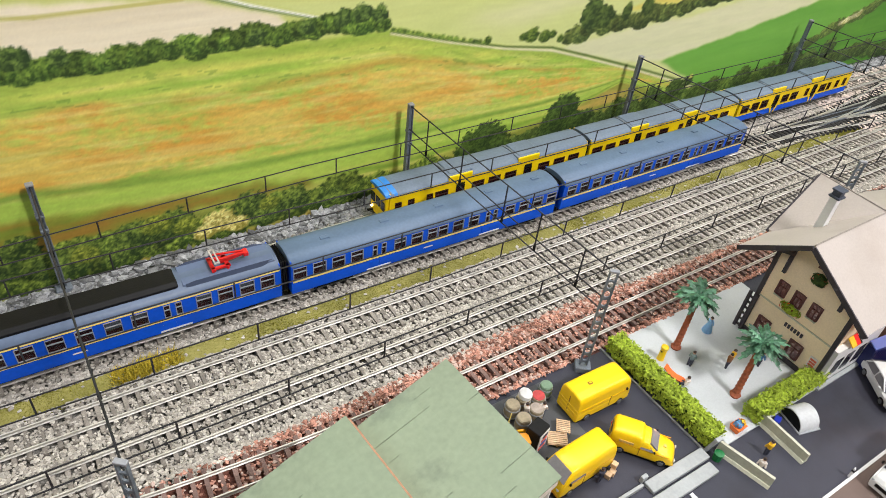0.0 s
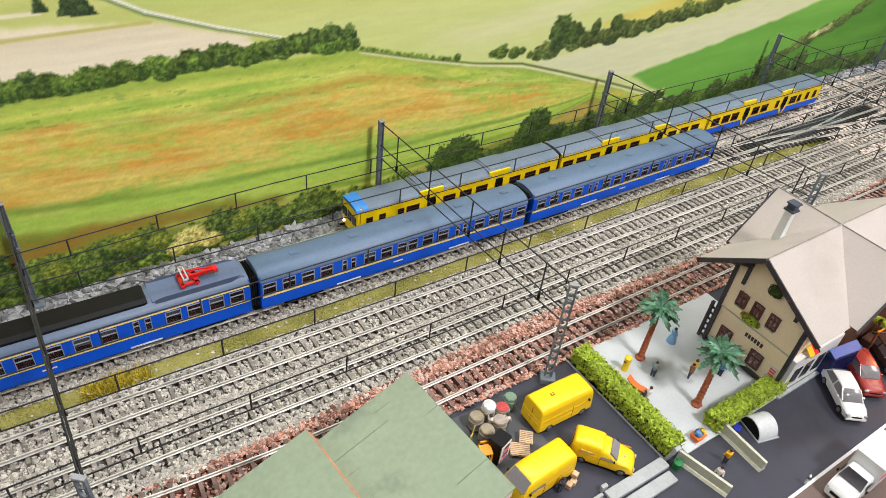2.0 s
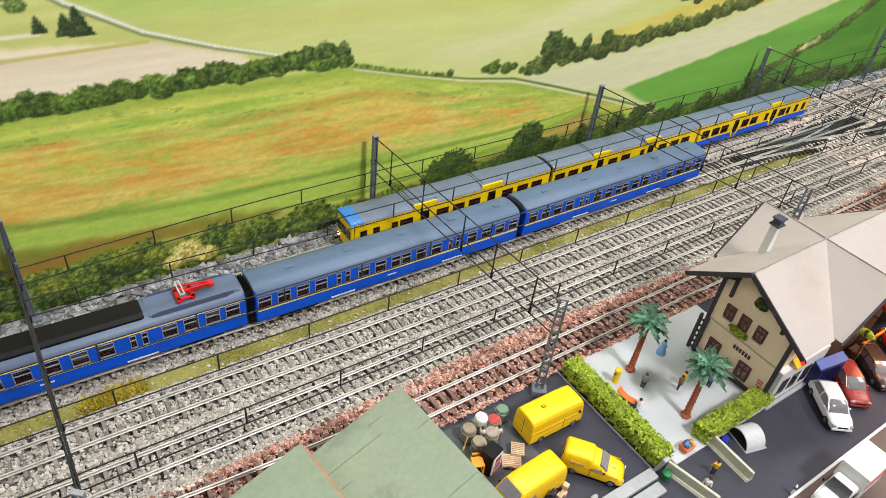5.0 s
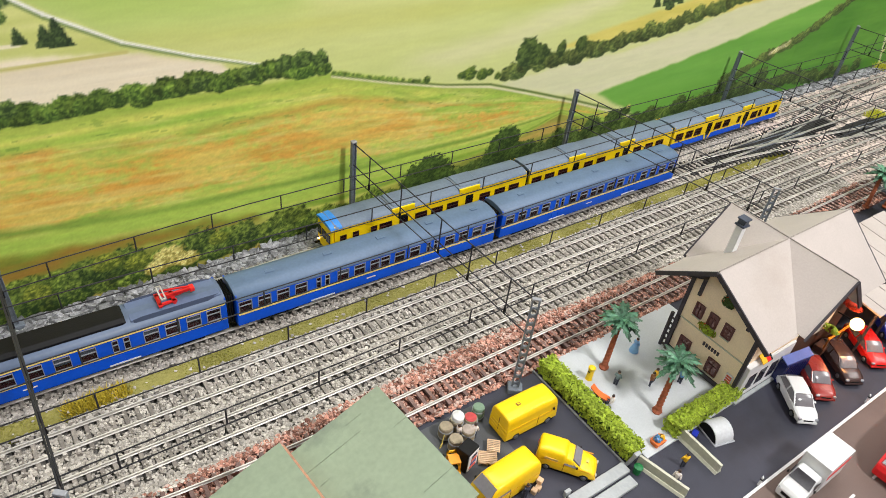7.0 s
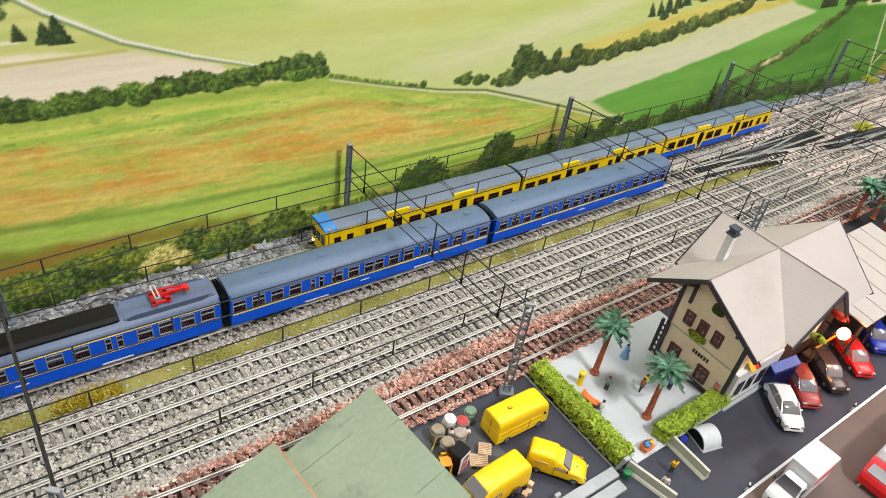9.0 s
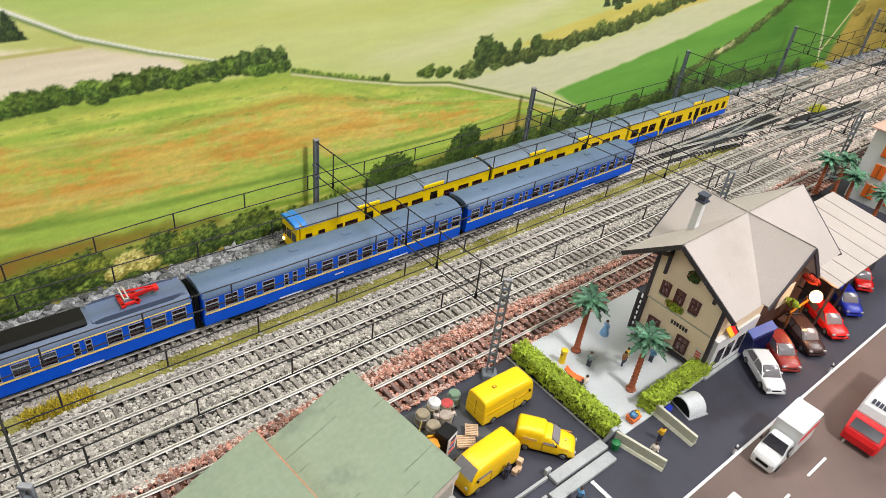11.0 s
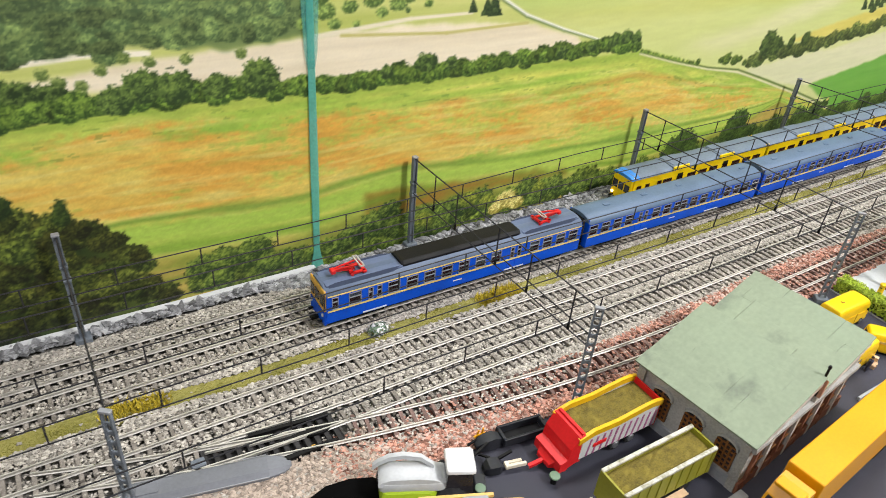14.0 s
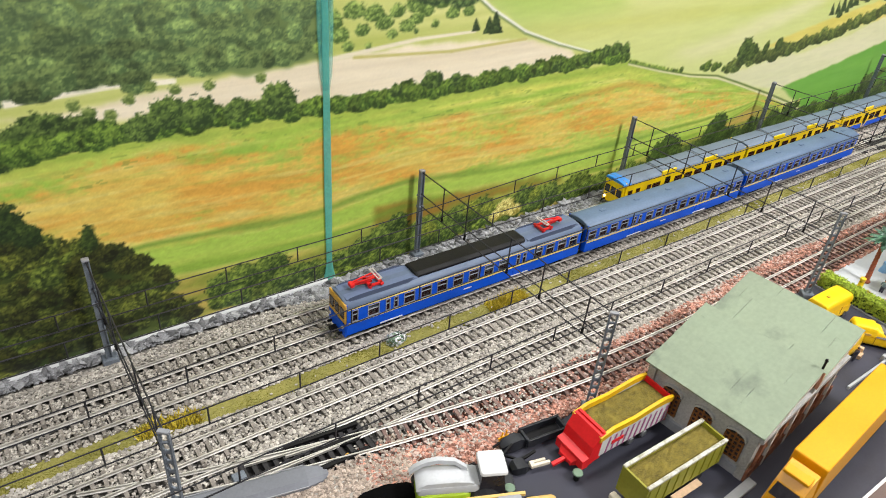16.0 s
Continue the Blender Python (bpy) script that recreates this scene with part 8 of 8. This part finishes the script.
t = thing("plough", "black field implement with an open frame and yellow levers", "farm implement", pose(0.0720, -0.1635, 0, 0, 0, -8))
part("frame", Geo().rbox(-0.008, 0.028, -0.0072, -0.0052, 0.002, 0.0090, 0.0006).rbox(-0.008, 0.028, 0.0052, 0.0072, 0.002, 0.0090, 0.0006).rbox(-0.008, -0.0055, -0.0052, 0.0052, 0.003, 0.0085, 0.0006).rbox(0.0255, 0.028, -0.0052, 0.0052, 0.003, 0.0085, 0.0006), M_PLOUGH, t)
part("tray", Geo().box(-0.0055, 0.0255, -0.0052, 0.0052, 0.001, 0.0026), M_BLACK, t)
part("beam", Geo().loft([[(x, -w_, 0.002), (x, w_, 0.002), (x, w_ * 0.7, h_), (x, -w_ * 0.7, h_)] for x, w_, h_ in ((-0.027, 0.003, 0.005), (-0.023, 0.0055, 0.0085), (-0.014, 0.0060, 0.0100), (-0.008, 0.0045, 0.0070))]), M_PLOUGH, t, smooth=True)
part("link_arm", Geo().bar((-0.020, -0.004, 0.0085), (-0.036, -0.010, 0.0050), 0.0016, 0.0016).bar((-0.016, 0.004, 0.0090), (-0.032, 0.002, 0.0040), 0.0014, 0.0014), M_BLACK, t)
for k in range(5):
    part("tine", Geo().bar((-0.018 + 0.010 * k, 0.006, 0.006), (-0.014 + 0.010 * k, 0.0095, 0.0005), 0.0012, 0.0012), M_BLACK, t)
part("lever", Geo().bar((-0.0245, 0.006, 0.001), (-0.0215, 0.0068, 0.0100), 0.0010, 0.0010).bar((-0.0200, 0.006, 0.001), (-0.0182, 0.0068, 0.0112), 0.0010, 0.0010).bar((-0.0255, 0.0062, 0.0055), (-0.0165, 0.0062, 0.0066), 0.0010, 0.0010), M_TRUCKY, t, "yellow lever pair")
t = thing("hitch_block", "black coupling block with a pale double fork", "farm implement", pose(0.0500, -0.1800, 0, 0, 0, -14))
part("block", Geo().loft([[(x, -w_, 0.001), (x, w_, 0.001), (x, w_ * 0.8, h_), (x, -w_ * 0.8, h_)] for x, w_, h_ in ((-0.010, 0.0035, 0.0040), (-0.007, 0.0058, 0.0066), (0.000, 0.0058, 0.0064), (0.003, 0.0034, 0.0040))]), M_PLOUGH, t, smooth=True)
part("arm", Geo().bar((0.002, 0.004, 0.0045), (0.012, 0.0060, 0.0070), 0.0018, 0.0018).bar((-0.004, 0.005, 0.0055), (-0.010, 0.0110, 0.0040), 0.0014, 0.0014), M_BLACK, t)
part("fork", Geo().rbox(0.005, 0.019, -0.0052, -0.0030, 0.003, 0.0062, 0.0006).rbox(0.006, 0.017, -0.0018, 0.0002, 0.003, 0.0056, 0.0006).rbox(0.004, 0.007, -0.0052, 0.0002, 0.003, 0.0058, 0.0006), M_CREAM, t, "pale fork")
for x, y in ((0.0765, -0.2075), (0.0270, -0.1920)):
    t = thing("bollard", "round grey-green bollard top on the asphalt", "bollard", pose(x, y, 0), "round bollards")
    part("stem", Geo().lathe([(0.0022, 0), (0.0022, 0.006)], 10), M_BLACK, t)
    part("top", Geo().lathe([(0.0034, 0.006), (0.0038, 0.0066), (0.0036, 0.0075), (0.0020, 0.0080)], 14), M_GREENP, t, smooth=True)
g = Geo()
ring = [(-0.092, -0.158), (-0.075, -0.146), (-0.058, -0.141), (-0.042, -0.143), (-0.028, -0.149), (-0.0215, -0.158), (-0.024, -0.172), (-0.030, -0.190), (-0.034, -0.235), (-0.098, -0.235)]
cx, cy = -0.058, -0.185
g.loft([[(cx + (x - cx) * k, cy + (y - cy) * k, z) for x, y in ring] for k, z in ((1, -0.003), (1, 0.0030), (0.97, 0.0048), (0.90, 0.0060))])
ob = part("black_cover", g, M_CLOTH, smooth=True)
tagged(ob, "black cloth cover lying at the layout edge", "cover")
t = thing("grey_wagon_body", "plain grey unpainted wagon body lying beside the turnout", "wagon body", pose(-0.118, -0.1030, 0, 0, 0, -12))
part("hull", Geo().loft([[(x, -w_, 0), (x, w_, 0), (x, w_ * 1.0, h_ * 0.6), (x, w_ * 0.6, h_), (x, -w_ * 0.6, h_), (x, -w_, h_ * 0.6)] for x, w_, h_ in ((-0.055, 0.006, 0.005), (-0.048, 0.0092, 0.0078), (0.034, 0.0092, 0.0078), (0.044, 0.0066, 0.0058), (0.049, 0.0026, 0.0034))]), M_WAGON, t)
part("hatch", Geo().rbox(-0.045, -0.032, -0.004, 0.004, 0.0077, 0.0085, 0.0004), M_WAGON, t)
for s in (-1, 1):
    part("rib", Geo().box(-0.046, 0.034, s * 0.0089, s * 0.0095, 0.004, 0.005), M_SILVER, t)
t = thing("shrub", "small white flowering shrub beside the track", "shrub", pose(0.0425, -0.0195, 0.003) @ Matrix.Scale(1.2, 4))
part("leaves", clump(160, 0.008, 0.006, 0.004, 21, 0.0018), M_GREENP, t)["kind"] = "stuff"
part("blossoms", clump(190, 0.0085, 0.0065, 0.0048, 22, 0.0014), M_WHITE, t)["kind"] = "stuff"

# ---- station house ----
t = thing("station_house", "cream plastered station house with pale crossed gable roofs", "house", pose(0.66, -0.230, 0))
inv = t.matrix_world.inverted()
WX0, WX1, WY0, WY1 = 0.592, 0.732, -0.264, -0.197
YR, ZR, SL = -0.2310, 0.1270, 0.800
ze = lambda y: ZR - abs(y - YR) * SL - 0.003
part("wall", Geo().loft([[(x, WY0, 0), (x, WY1, 0), (x, WY1, ze(WY1)), (x, YR, ze(YR)), (x, WY0, ze(WY0))] for x in (WX0, WX1)], inv), M_HOUSE, t)
XC, HW = 0.6425, 0.030
for y0, y1 in ((-0.2665, -0.262), (-0.199, -0.190)):
    part("bay_wall", Geo().loft([[(XC - HW + 0.006, y, 0), (XC + HW - 0.006, y, 0), (XC + HW - 0.006, y, 0.097), (XC, y, 0.1215), (XC - HW + 0.006, y, 0.097)] for y in (y0, y1)], inv), M_HOUSE, t)


def plate(pts, th=0.0016):
    """A sloping roof plate from three or four corners."""
    n = (Vector(pts[1]) - Vector(pts[0])).cross(Vector(pts[2]) - Vector(pts[0])).normalized()
    n = n if n.z > 0 else -n
    return Geo().loft([[Vector(p) - n * th for p in pts], [Vector(p) for p in pts]], inv)


XA, XB, XE = 0.5535, 0.7345, 0.5650
YE0, YE1 = -0.2835, -0.1785
ZE = ZR - (YR - YE0) * SL
CH = 0.0400
CZ = ZR - CH * 1.02
yv = YR - (ZR - CZ) / SL
yv1 = YR + (ZR - CZ) / SL
yN, yB = -0.2885, -0.1765
for nm, pts in (
    ("roof_plane", [(XE, YE0, ZE), (XA, YR, ZR), (XC, YR, ZR), (XC - CH, yv, CZ), (XC - CH, YE0, ZE)]),
    ("roof_plane", [(XB, YE0, ZE), (XB, YR, ZR), (XC, YR, ZR), (XC + CH, yv, CZ), (XC + CH, YE0, ZE)]),
    ("roof_plane", [(XE, YE1, ZE), (XA, YR, ZR), (XC, YR, ZR), (XC - CH, yv1, CZ), (XC - CH, YE1, ZE)]),
    ("roof_plane", [(XB, YE1, ZE), (XB, YR, ZR), (XC, YR, ZR), (XC + CH, yv1, CZ), (XC + CH, YE1, ZE)]),
    ("gable_plane", [(XC, yN, ZR), (XC, YR, ZR), (XC - CH, yv, CZ), (XC - CH, yN, CZ)]),
    ("gable_plane", [(XC, yN, ZR), (XC, YR, ZR), (XC + CH, yv, CZ), (XC + CH, yN, CZ)]),
    ("gable_plane", [(XC, yB, ZR), (XC, YR, ZR), (XC - CH, yv1, CZ), (XC - CH, yB, CZ)]),
    ("gable_plane", [(XC, yB, ZR), (XC, YR, ZR), (XC + CH, yv1, CZ), (XC + CH, yB, CZ)]),
):
    part(nm, plate(pts), M_SLATE, t)
part("ridge", Geo().bar((XA, YR, ZR + 0.0002), (XB, YR, ZR + 0.0001), 0.0008, 0.0006, inv), M_RIDGE, t)
part("ridge", Geo().bar((XC, yN, ZR + 0.0002), (XC, yB, ZR + 0.0001), 0.0008, 0.0006, inv), M_RIDGE, t)
for x in (XA - 0.0006, XB + 0.0006):
    for ye in (YE0, YE1):
        part("bargeboard", Geo().bar((x + (XE - XA if x < 0.6 else 0), ye, ZE - 0.0022), (x, YR, ZR - 0.0022), 0.0014, 0.0036, inv), M_TIMBER, t, "dark timber bargeboard")
for y in (yN - 0.0006, yB + 0.0006):
    for s in (-1, 1):
        part("bargeboard", Geo().bar((XC + s * CH, y, CZ - 0.0022), (XC, y, ZR - 0.0022), 0.0014, 0.0036, inv), M_TIMBER, t, "dark timber bargeboard")
for y0 in (-0.2070, -0.2540):
    part("bracket", Geo().bar((WX0, y0, 0.088), (XA + 0.004, y0, ze(y0) + 0.001), 0.003, 0.003, inv).bar((WX0 - 0.001, y0, 0.070), (WX0 - 0.001, y0, 0.094), 0.0026, 0.0026, inv), M_TIMBER, t)
# chimney
part("chimney", Geo().loft([[(x + sx * a, y + sy * a, z) for sx, sy in ((-1, -1), (1, -1), (1, 1), (-1, 1))] for x, y, z, a in ((0.6115, -0.2060, 0.088, 0.0032), (0.6115, -0.2060, 0.1330, 0.0028))], inv), M_WHITE, t)
cap = inv @ pose(0.6115, -0.2060, 0)
part("chimney_cap", Geo().rbox(-0.0043, 0.0043, -0.0043, 0.0043, 0.1330, 0.1346, 0.0004, cap).rbox(-0.0031, 0.0031, -0.0031, 0.0031, 0.1346, 0.1385, 0.0004, cap).rbox(-0.0041, 0.0041, -0.0041, 0.0041, 0.1385, 0.1400, 0.0004, cap), M_CHIM, t, "dark slate chimney cap")


M_PANE = stain(mat("curtained_pane", rgb(110, 72, 70), 0.15, var=0.3, scale=300, bump=0, spec=0.6), rgb(190, 160, 156), 260, 0.5, 0.66, 0.8)


def house_window(y, z, w, h, x=WX0):
    win = part("window", Geo().box(x - 0.0008, x + 0.001, y - w / 2, y + w / 2, z - h / 2, z + h / 2, inv), M_PANE, t)
    g = Geo()
    for yy in (y - w / 2, y, y + w / 2):
        g.box(x - 0.0016, x - 0.0006, yy - 0.0004, yy + 0.0004, z - h / 2 - 0.0003, z + h / 2 + 0.0003, inv)
    for zz in (z - h / 2, z + h * 0.12, z + h / 2):
        g.box(x - 0.0015, x - 0.0006, y - w / 2, y + w / 2, zz - 0.0004, zz + 0.0004, inv)
    part("frame", g, M_SHUTTER, win)
    for s in (-1, 1):
        part("shutter", Geo().box(x - 0.0014, x - 0.0002, *sorted((y + s * (w / 2 + 0.0006), y + s * (w / 2 + 0.0014))), z - h / 2, z + h / 2, inv), M_SHUTTER, win)
    part("sill", Geo().box(x - 0.0022, x, y - w / 2 - 0.001, y + w / 2 + 0.001, z - h / 2 - 0.0014, z - h / 2 - 0.0006, inv), M_CONC, win)


for y in (-0.2120, -0.2260, -0.2405):
    house_window(y, 0.0570, 0.0062, 0.0128)
house_window(-0.2415, 0.0170, 0.0090, 0.0150)
house_window(-0.2120, 0.0170, 0.0090, 0.0150)
part("attic_window", Geo().box(WX0 - 0.0008, WX0 + 0.001, -0.2345, -0.2265, 0.090, 0.102, inv), M_SHUTTER, t)
part("sign_plate", Geo().box(WX0 - 0.0012, WX0, -0.2610, -0.2545, 0.0135, 0.0230, inv), M_WHITE, t, "white and red notice plate")
for k in range(3):
    part("sign_bar", Geo().box(WX0 - 0.0016, WX0 - 0.0011, -0.2602, -0.2553, 0.0150 + 0.0026 * k, 0.0166 + 0.0026 * k, inv), M_SIGNR, t)
for k in range(6):
    part("name_bar", Geo().box(WX0 - 0.0008, WX0, -0.2420 + 0.0028 * k, -0.2402 + 0.0028 * k, 0.0300, 0.0335, inv), M_TIMBER, t, "dark raised name letter as a bar")
part("string_course", Geo().box(WX0 - 0.0008, WX0, WY0, WY1, 0.0395, 0.0405, inv), M_CONC, t)
part("plinth", Geo().box(WX0 - 0.0012, WX0, WY0 - 0.001, WY1, 0, 0.006, inv), M_TIMBER, t)
for yy in (WY0, WY1):
    part("corner_post", Geo().box(WX0 - 0.0014, WX0 + 0.001, yy - 0.0016, yy + 0.0016, 0, 0.085, inv), M_TIMBER, t)
# porch posts on the track side
for x in (0.5895, 0.625):
    for k in range(2):
        part("porch_post", Geo().bar((x, -0.1985 + 0.006 * k, 0), (x, -0.1985 + 0.006 * k, 0.040), 0.0024, 0.0024, inv), M_TIMBER, t)
    for k in range(6):
        part("porch_brace", Geo().box(x - 0.0008, x + 0.0010, -0.1985, -0.1925, 0.004 + 0.006 * k, 0.0052 + 0.006 * k, inv), M_TIMBER, t)
# shop front on the car park side
part("shop_wall", Geo().box(WX0 + 0.002, 0.660, WY0 - 0.0046, WY0, 0.002, 0.038, inv), M_WHITE, t)
# dark sheet added over the plaster to darken the front below the eave
part("dark_front", Geo().box(0.664, 0.743, WY0 - 0.0030, WY0 - 0.0004, 0.002, 0.078, inv), M_DARKBROWN, t, "dark brown sheet over the house front wall")
part("panel", Geo().box(0.690, 0.712, WY0 - 0.0042, WY0 - 0.0032, 0.030, 0.052, inv), M_CREAM, t, "cream notice panel")
part("shop_plinth", Geo().box(WX0 - 0.001, 0.745, WY0 - 0.0080, WY0 - 0.0050, 0, 0.0020, inv), M_SLAB, t)
for x in (0.601, 0.616, 0.632):
    part("shop_window", Geo().box(x, x + 0.010, WY0 - 0.0050, WY0 - 0.0044, 0.009, 0.026, inv), M_GLASS, t)
for i, (x0, x1, c) in enumerate(((0.607, 0.613, M_SHIRT_Y), (0.613, 0.618, M_RED), (0.618, 0.620, M_BLACK))):
    part("awning", Geo().loft([[(x, WY0 - 0.001, 0.045), (x, WY0 - 0.007, 0.040), (x, WY0 - 0.007, 0.0388), (x, WY0 - 0.001, 0.0438)] for x in (x0, x1)], inv), c, t)
for (x, y, z, rx, n, mm, lb) in ((WX0 - 0.005, -0.2330, 0.0845, 0.006, 190, M_DARKLEAF, "hanging dark green plant basket with red flowers on the gable"), (WX0 - 0.003, -0.2250, 0.0475, 0.009, 200, M_HEDGE, "green trailing plant box below the windows"), (0.705, -0.274, 0.036, 0.008, 160, M_HEDGE, "green potted plant before the shop front"), (0.726, -0.274, 0.0540, 0.009, 220, M_FLOWER, "red and orange flower basket on the house front")):
    t2 = thing("plant_basket", lb, "plant", pose(x, y, z), "plant baskets")
    part("pot", Geo().lathe([(0.001, -0.0045), (0.0024, -0.003), (0.0028, 0)], 8), M_BROWN, t2)
    part("leaves", clump(n, 0.004, rx, 0.0048 if n == 190 else 0.0036, int(x * 1000), 0.0018), mm, t2)["kind"] = "stuff"
    if x < 0.6:
        part("flowers", clump(26, 0.0044, rx, 0.0040, 77, 0.0013), M_FLOWER, t2, "small red flowers")["kind"] = "stuff"
t2 = thing("wall_lamp", "lit globe lamp on an arm at the house front", "lamp", pose(0.724, -0.2660, 0.0420))
part("arm", Geo().tube((0, 0, 0), (0, -0.017, 0.001), 0.0006, k=6), M_BLACK, t2)
# lit globe modelled oversize, its radius including the bloom around the lamp
part("globe", Geo().lathe([(0.0010, -0.0056), (0.0030, -0.0048), (0.0047, -0.0031), (0.0056, 0), (0.0047, 0.0031), (0.0030, 0.0048), (0.0010, 0.0056)], 18, pose(0, -0.0190, 0)), M_LAMP, t2, "glowing globe", smooth=True)

globe_light = bpy.data.lights.new("globe_light", "POINT")
globe_light.energy, globe_light.color, globe_light.shadow_soft_size = 0.05, (1.0, 0.36, 0.09), 0.004
new("globe_light", globe_light).matrix_world = pose(0.724, -0.2945, 0.0425)

t2 = thing("round_planter", "black round tub standing beside the blue kiosk", "tub", pose(0.6830, -0.2800, 0))
part("tub", Geo().lathe([(0.0040, 0), (0.0052, 0.006), (0.0056, 0.0130), (0.0046, 0.0148), (0.0044, 0.0120)], 14), M_BLACK, t2, smooth=True)
t2 = thing("market_stall", "low wooden market stall with an orange beam below the house eave", "stall", pose(0.7150, -0.2740, 0))
part("counter", Geo().rbox(-0.010, 0.016, -0.004, 0.005, 0.006, 0.0130, 0.0005), M_DARKBROWN, t2)
for x in (-0.009, 0.015):
    part("post", Geo().box(x - 0.0008, x + 0.0008, -0.004, -0.0025, 0, 0.034), M_BROWN, t2)
part("beam", Geo().bar((-0.014, -0.004, 0.0290), (0.017, -0.0045, 0.0300), 0.0016, 0.0016), M_ORANGE, t2)

# plank-roofed annex
t = thing("annex", "low annex with a pale planked roof", "annex", pose(0.825, -0.255, 0))
inv = t.matrix_world.inverted()
# wall and back wall coloured dark for the shade under the open roof
part("wall", Geo().box(0.790, 0.900, -0.280, -0.212, 0, 0.046, inv), M_TIMBER, t, "dark wall standing in for the shade under the roof")
for x in (0.7475, 0.785):
    part("post", Geo().bar((x, -0.289, 0), (x, -0.289, 0.047), 0.0020, 0.0020, inv), M_TIMBER, t)
part("back_wall", Geo().box(0.7445, 0.790, -0.216, -0.212, 0, 0.050, inv), M_TIMBER, t)
for k in range(13):
    x = 0.7435 + 0.0124 * k
    part("roof_plank", Geo().loft([[(x, -0.293, 0.0475), (x + 0.0119, -0.293, 0.0475), (x + 0.0119, -0.293, 0.0490 + 0.0003 * (k % 2)), (x, -0.293, 0.0490 + 0.0003 * (k % 2))], [(x, -0.208, 0.0575), (x + 0.0119, -0.208, 0.0575), (x + 0.0119, -0.208, 0.0590 + 0.0003 * (k % 2)), (x, -0.208, 0.0590 + 0.0003 * (k % 2))]], inv), M_SLATE, t)
for k in range(3):
    part("window", Geo().box(0.799 + 0.034 * k, 0.814 + 0.034 * k, -0.2808, -0.2798, 0.014, 0.034, inv), M_GLASS, t)

# far white building
t = thing("hotel", "white building with orange windows and a pinkish roof", "building", pose(1.10, -0.205, 0))
inv = t.matrix_world.inverted()
part("wall", Geo().box(1.045, 1.240, -0.310, -0.182, 0, 0.094, inv), M_WHITE, t)
part("roof", Geo().loft([[(1.040 + a, -0.316 + a, z), (1.246 - a, -0.316 + a, z), (1.246 - a, -0.176 - a, z), (1.040 + a, -0.176 - a, z)] for a, z in ((0, 0.094), (0, 0.0955), (0.034, 0.118))], inv), M_PINKROOF, t)
for k in range(4):
    for j in range(3):
        y, z = -0.206 - 0.028 * k, 0.018 + 0.0275 * j
        w = part("window", Geo().box(1.0438, 1.0452, y - 0.0068, y + 0.0068, z - 0.0085, z + 0.0085, inv), M_ORANGEGL, t)
        part("frame", Geo().box(1.0430, 1.0440, y - 0.0004, y + 0.0004, z - 0.0085, z + 0.0085, inv).box(1.0430, 1.0440, y - 0.0072, y + 0.0072, z - 0.0089, z - 0.0083, inv), M_BROWN, w)
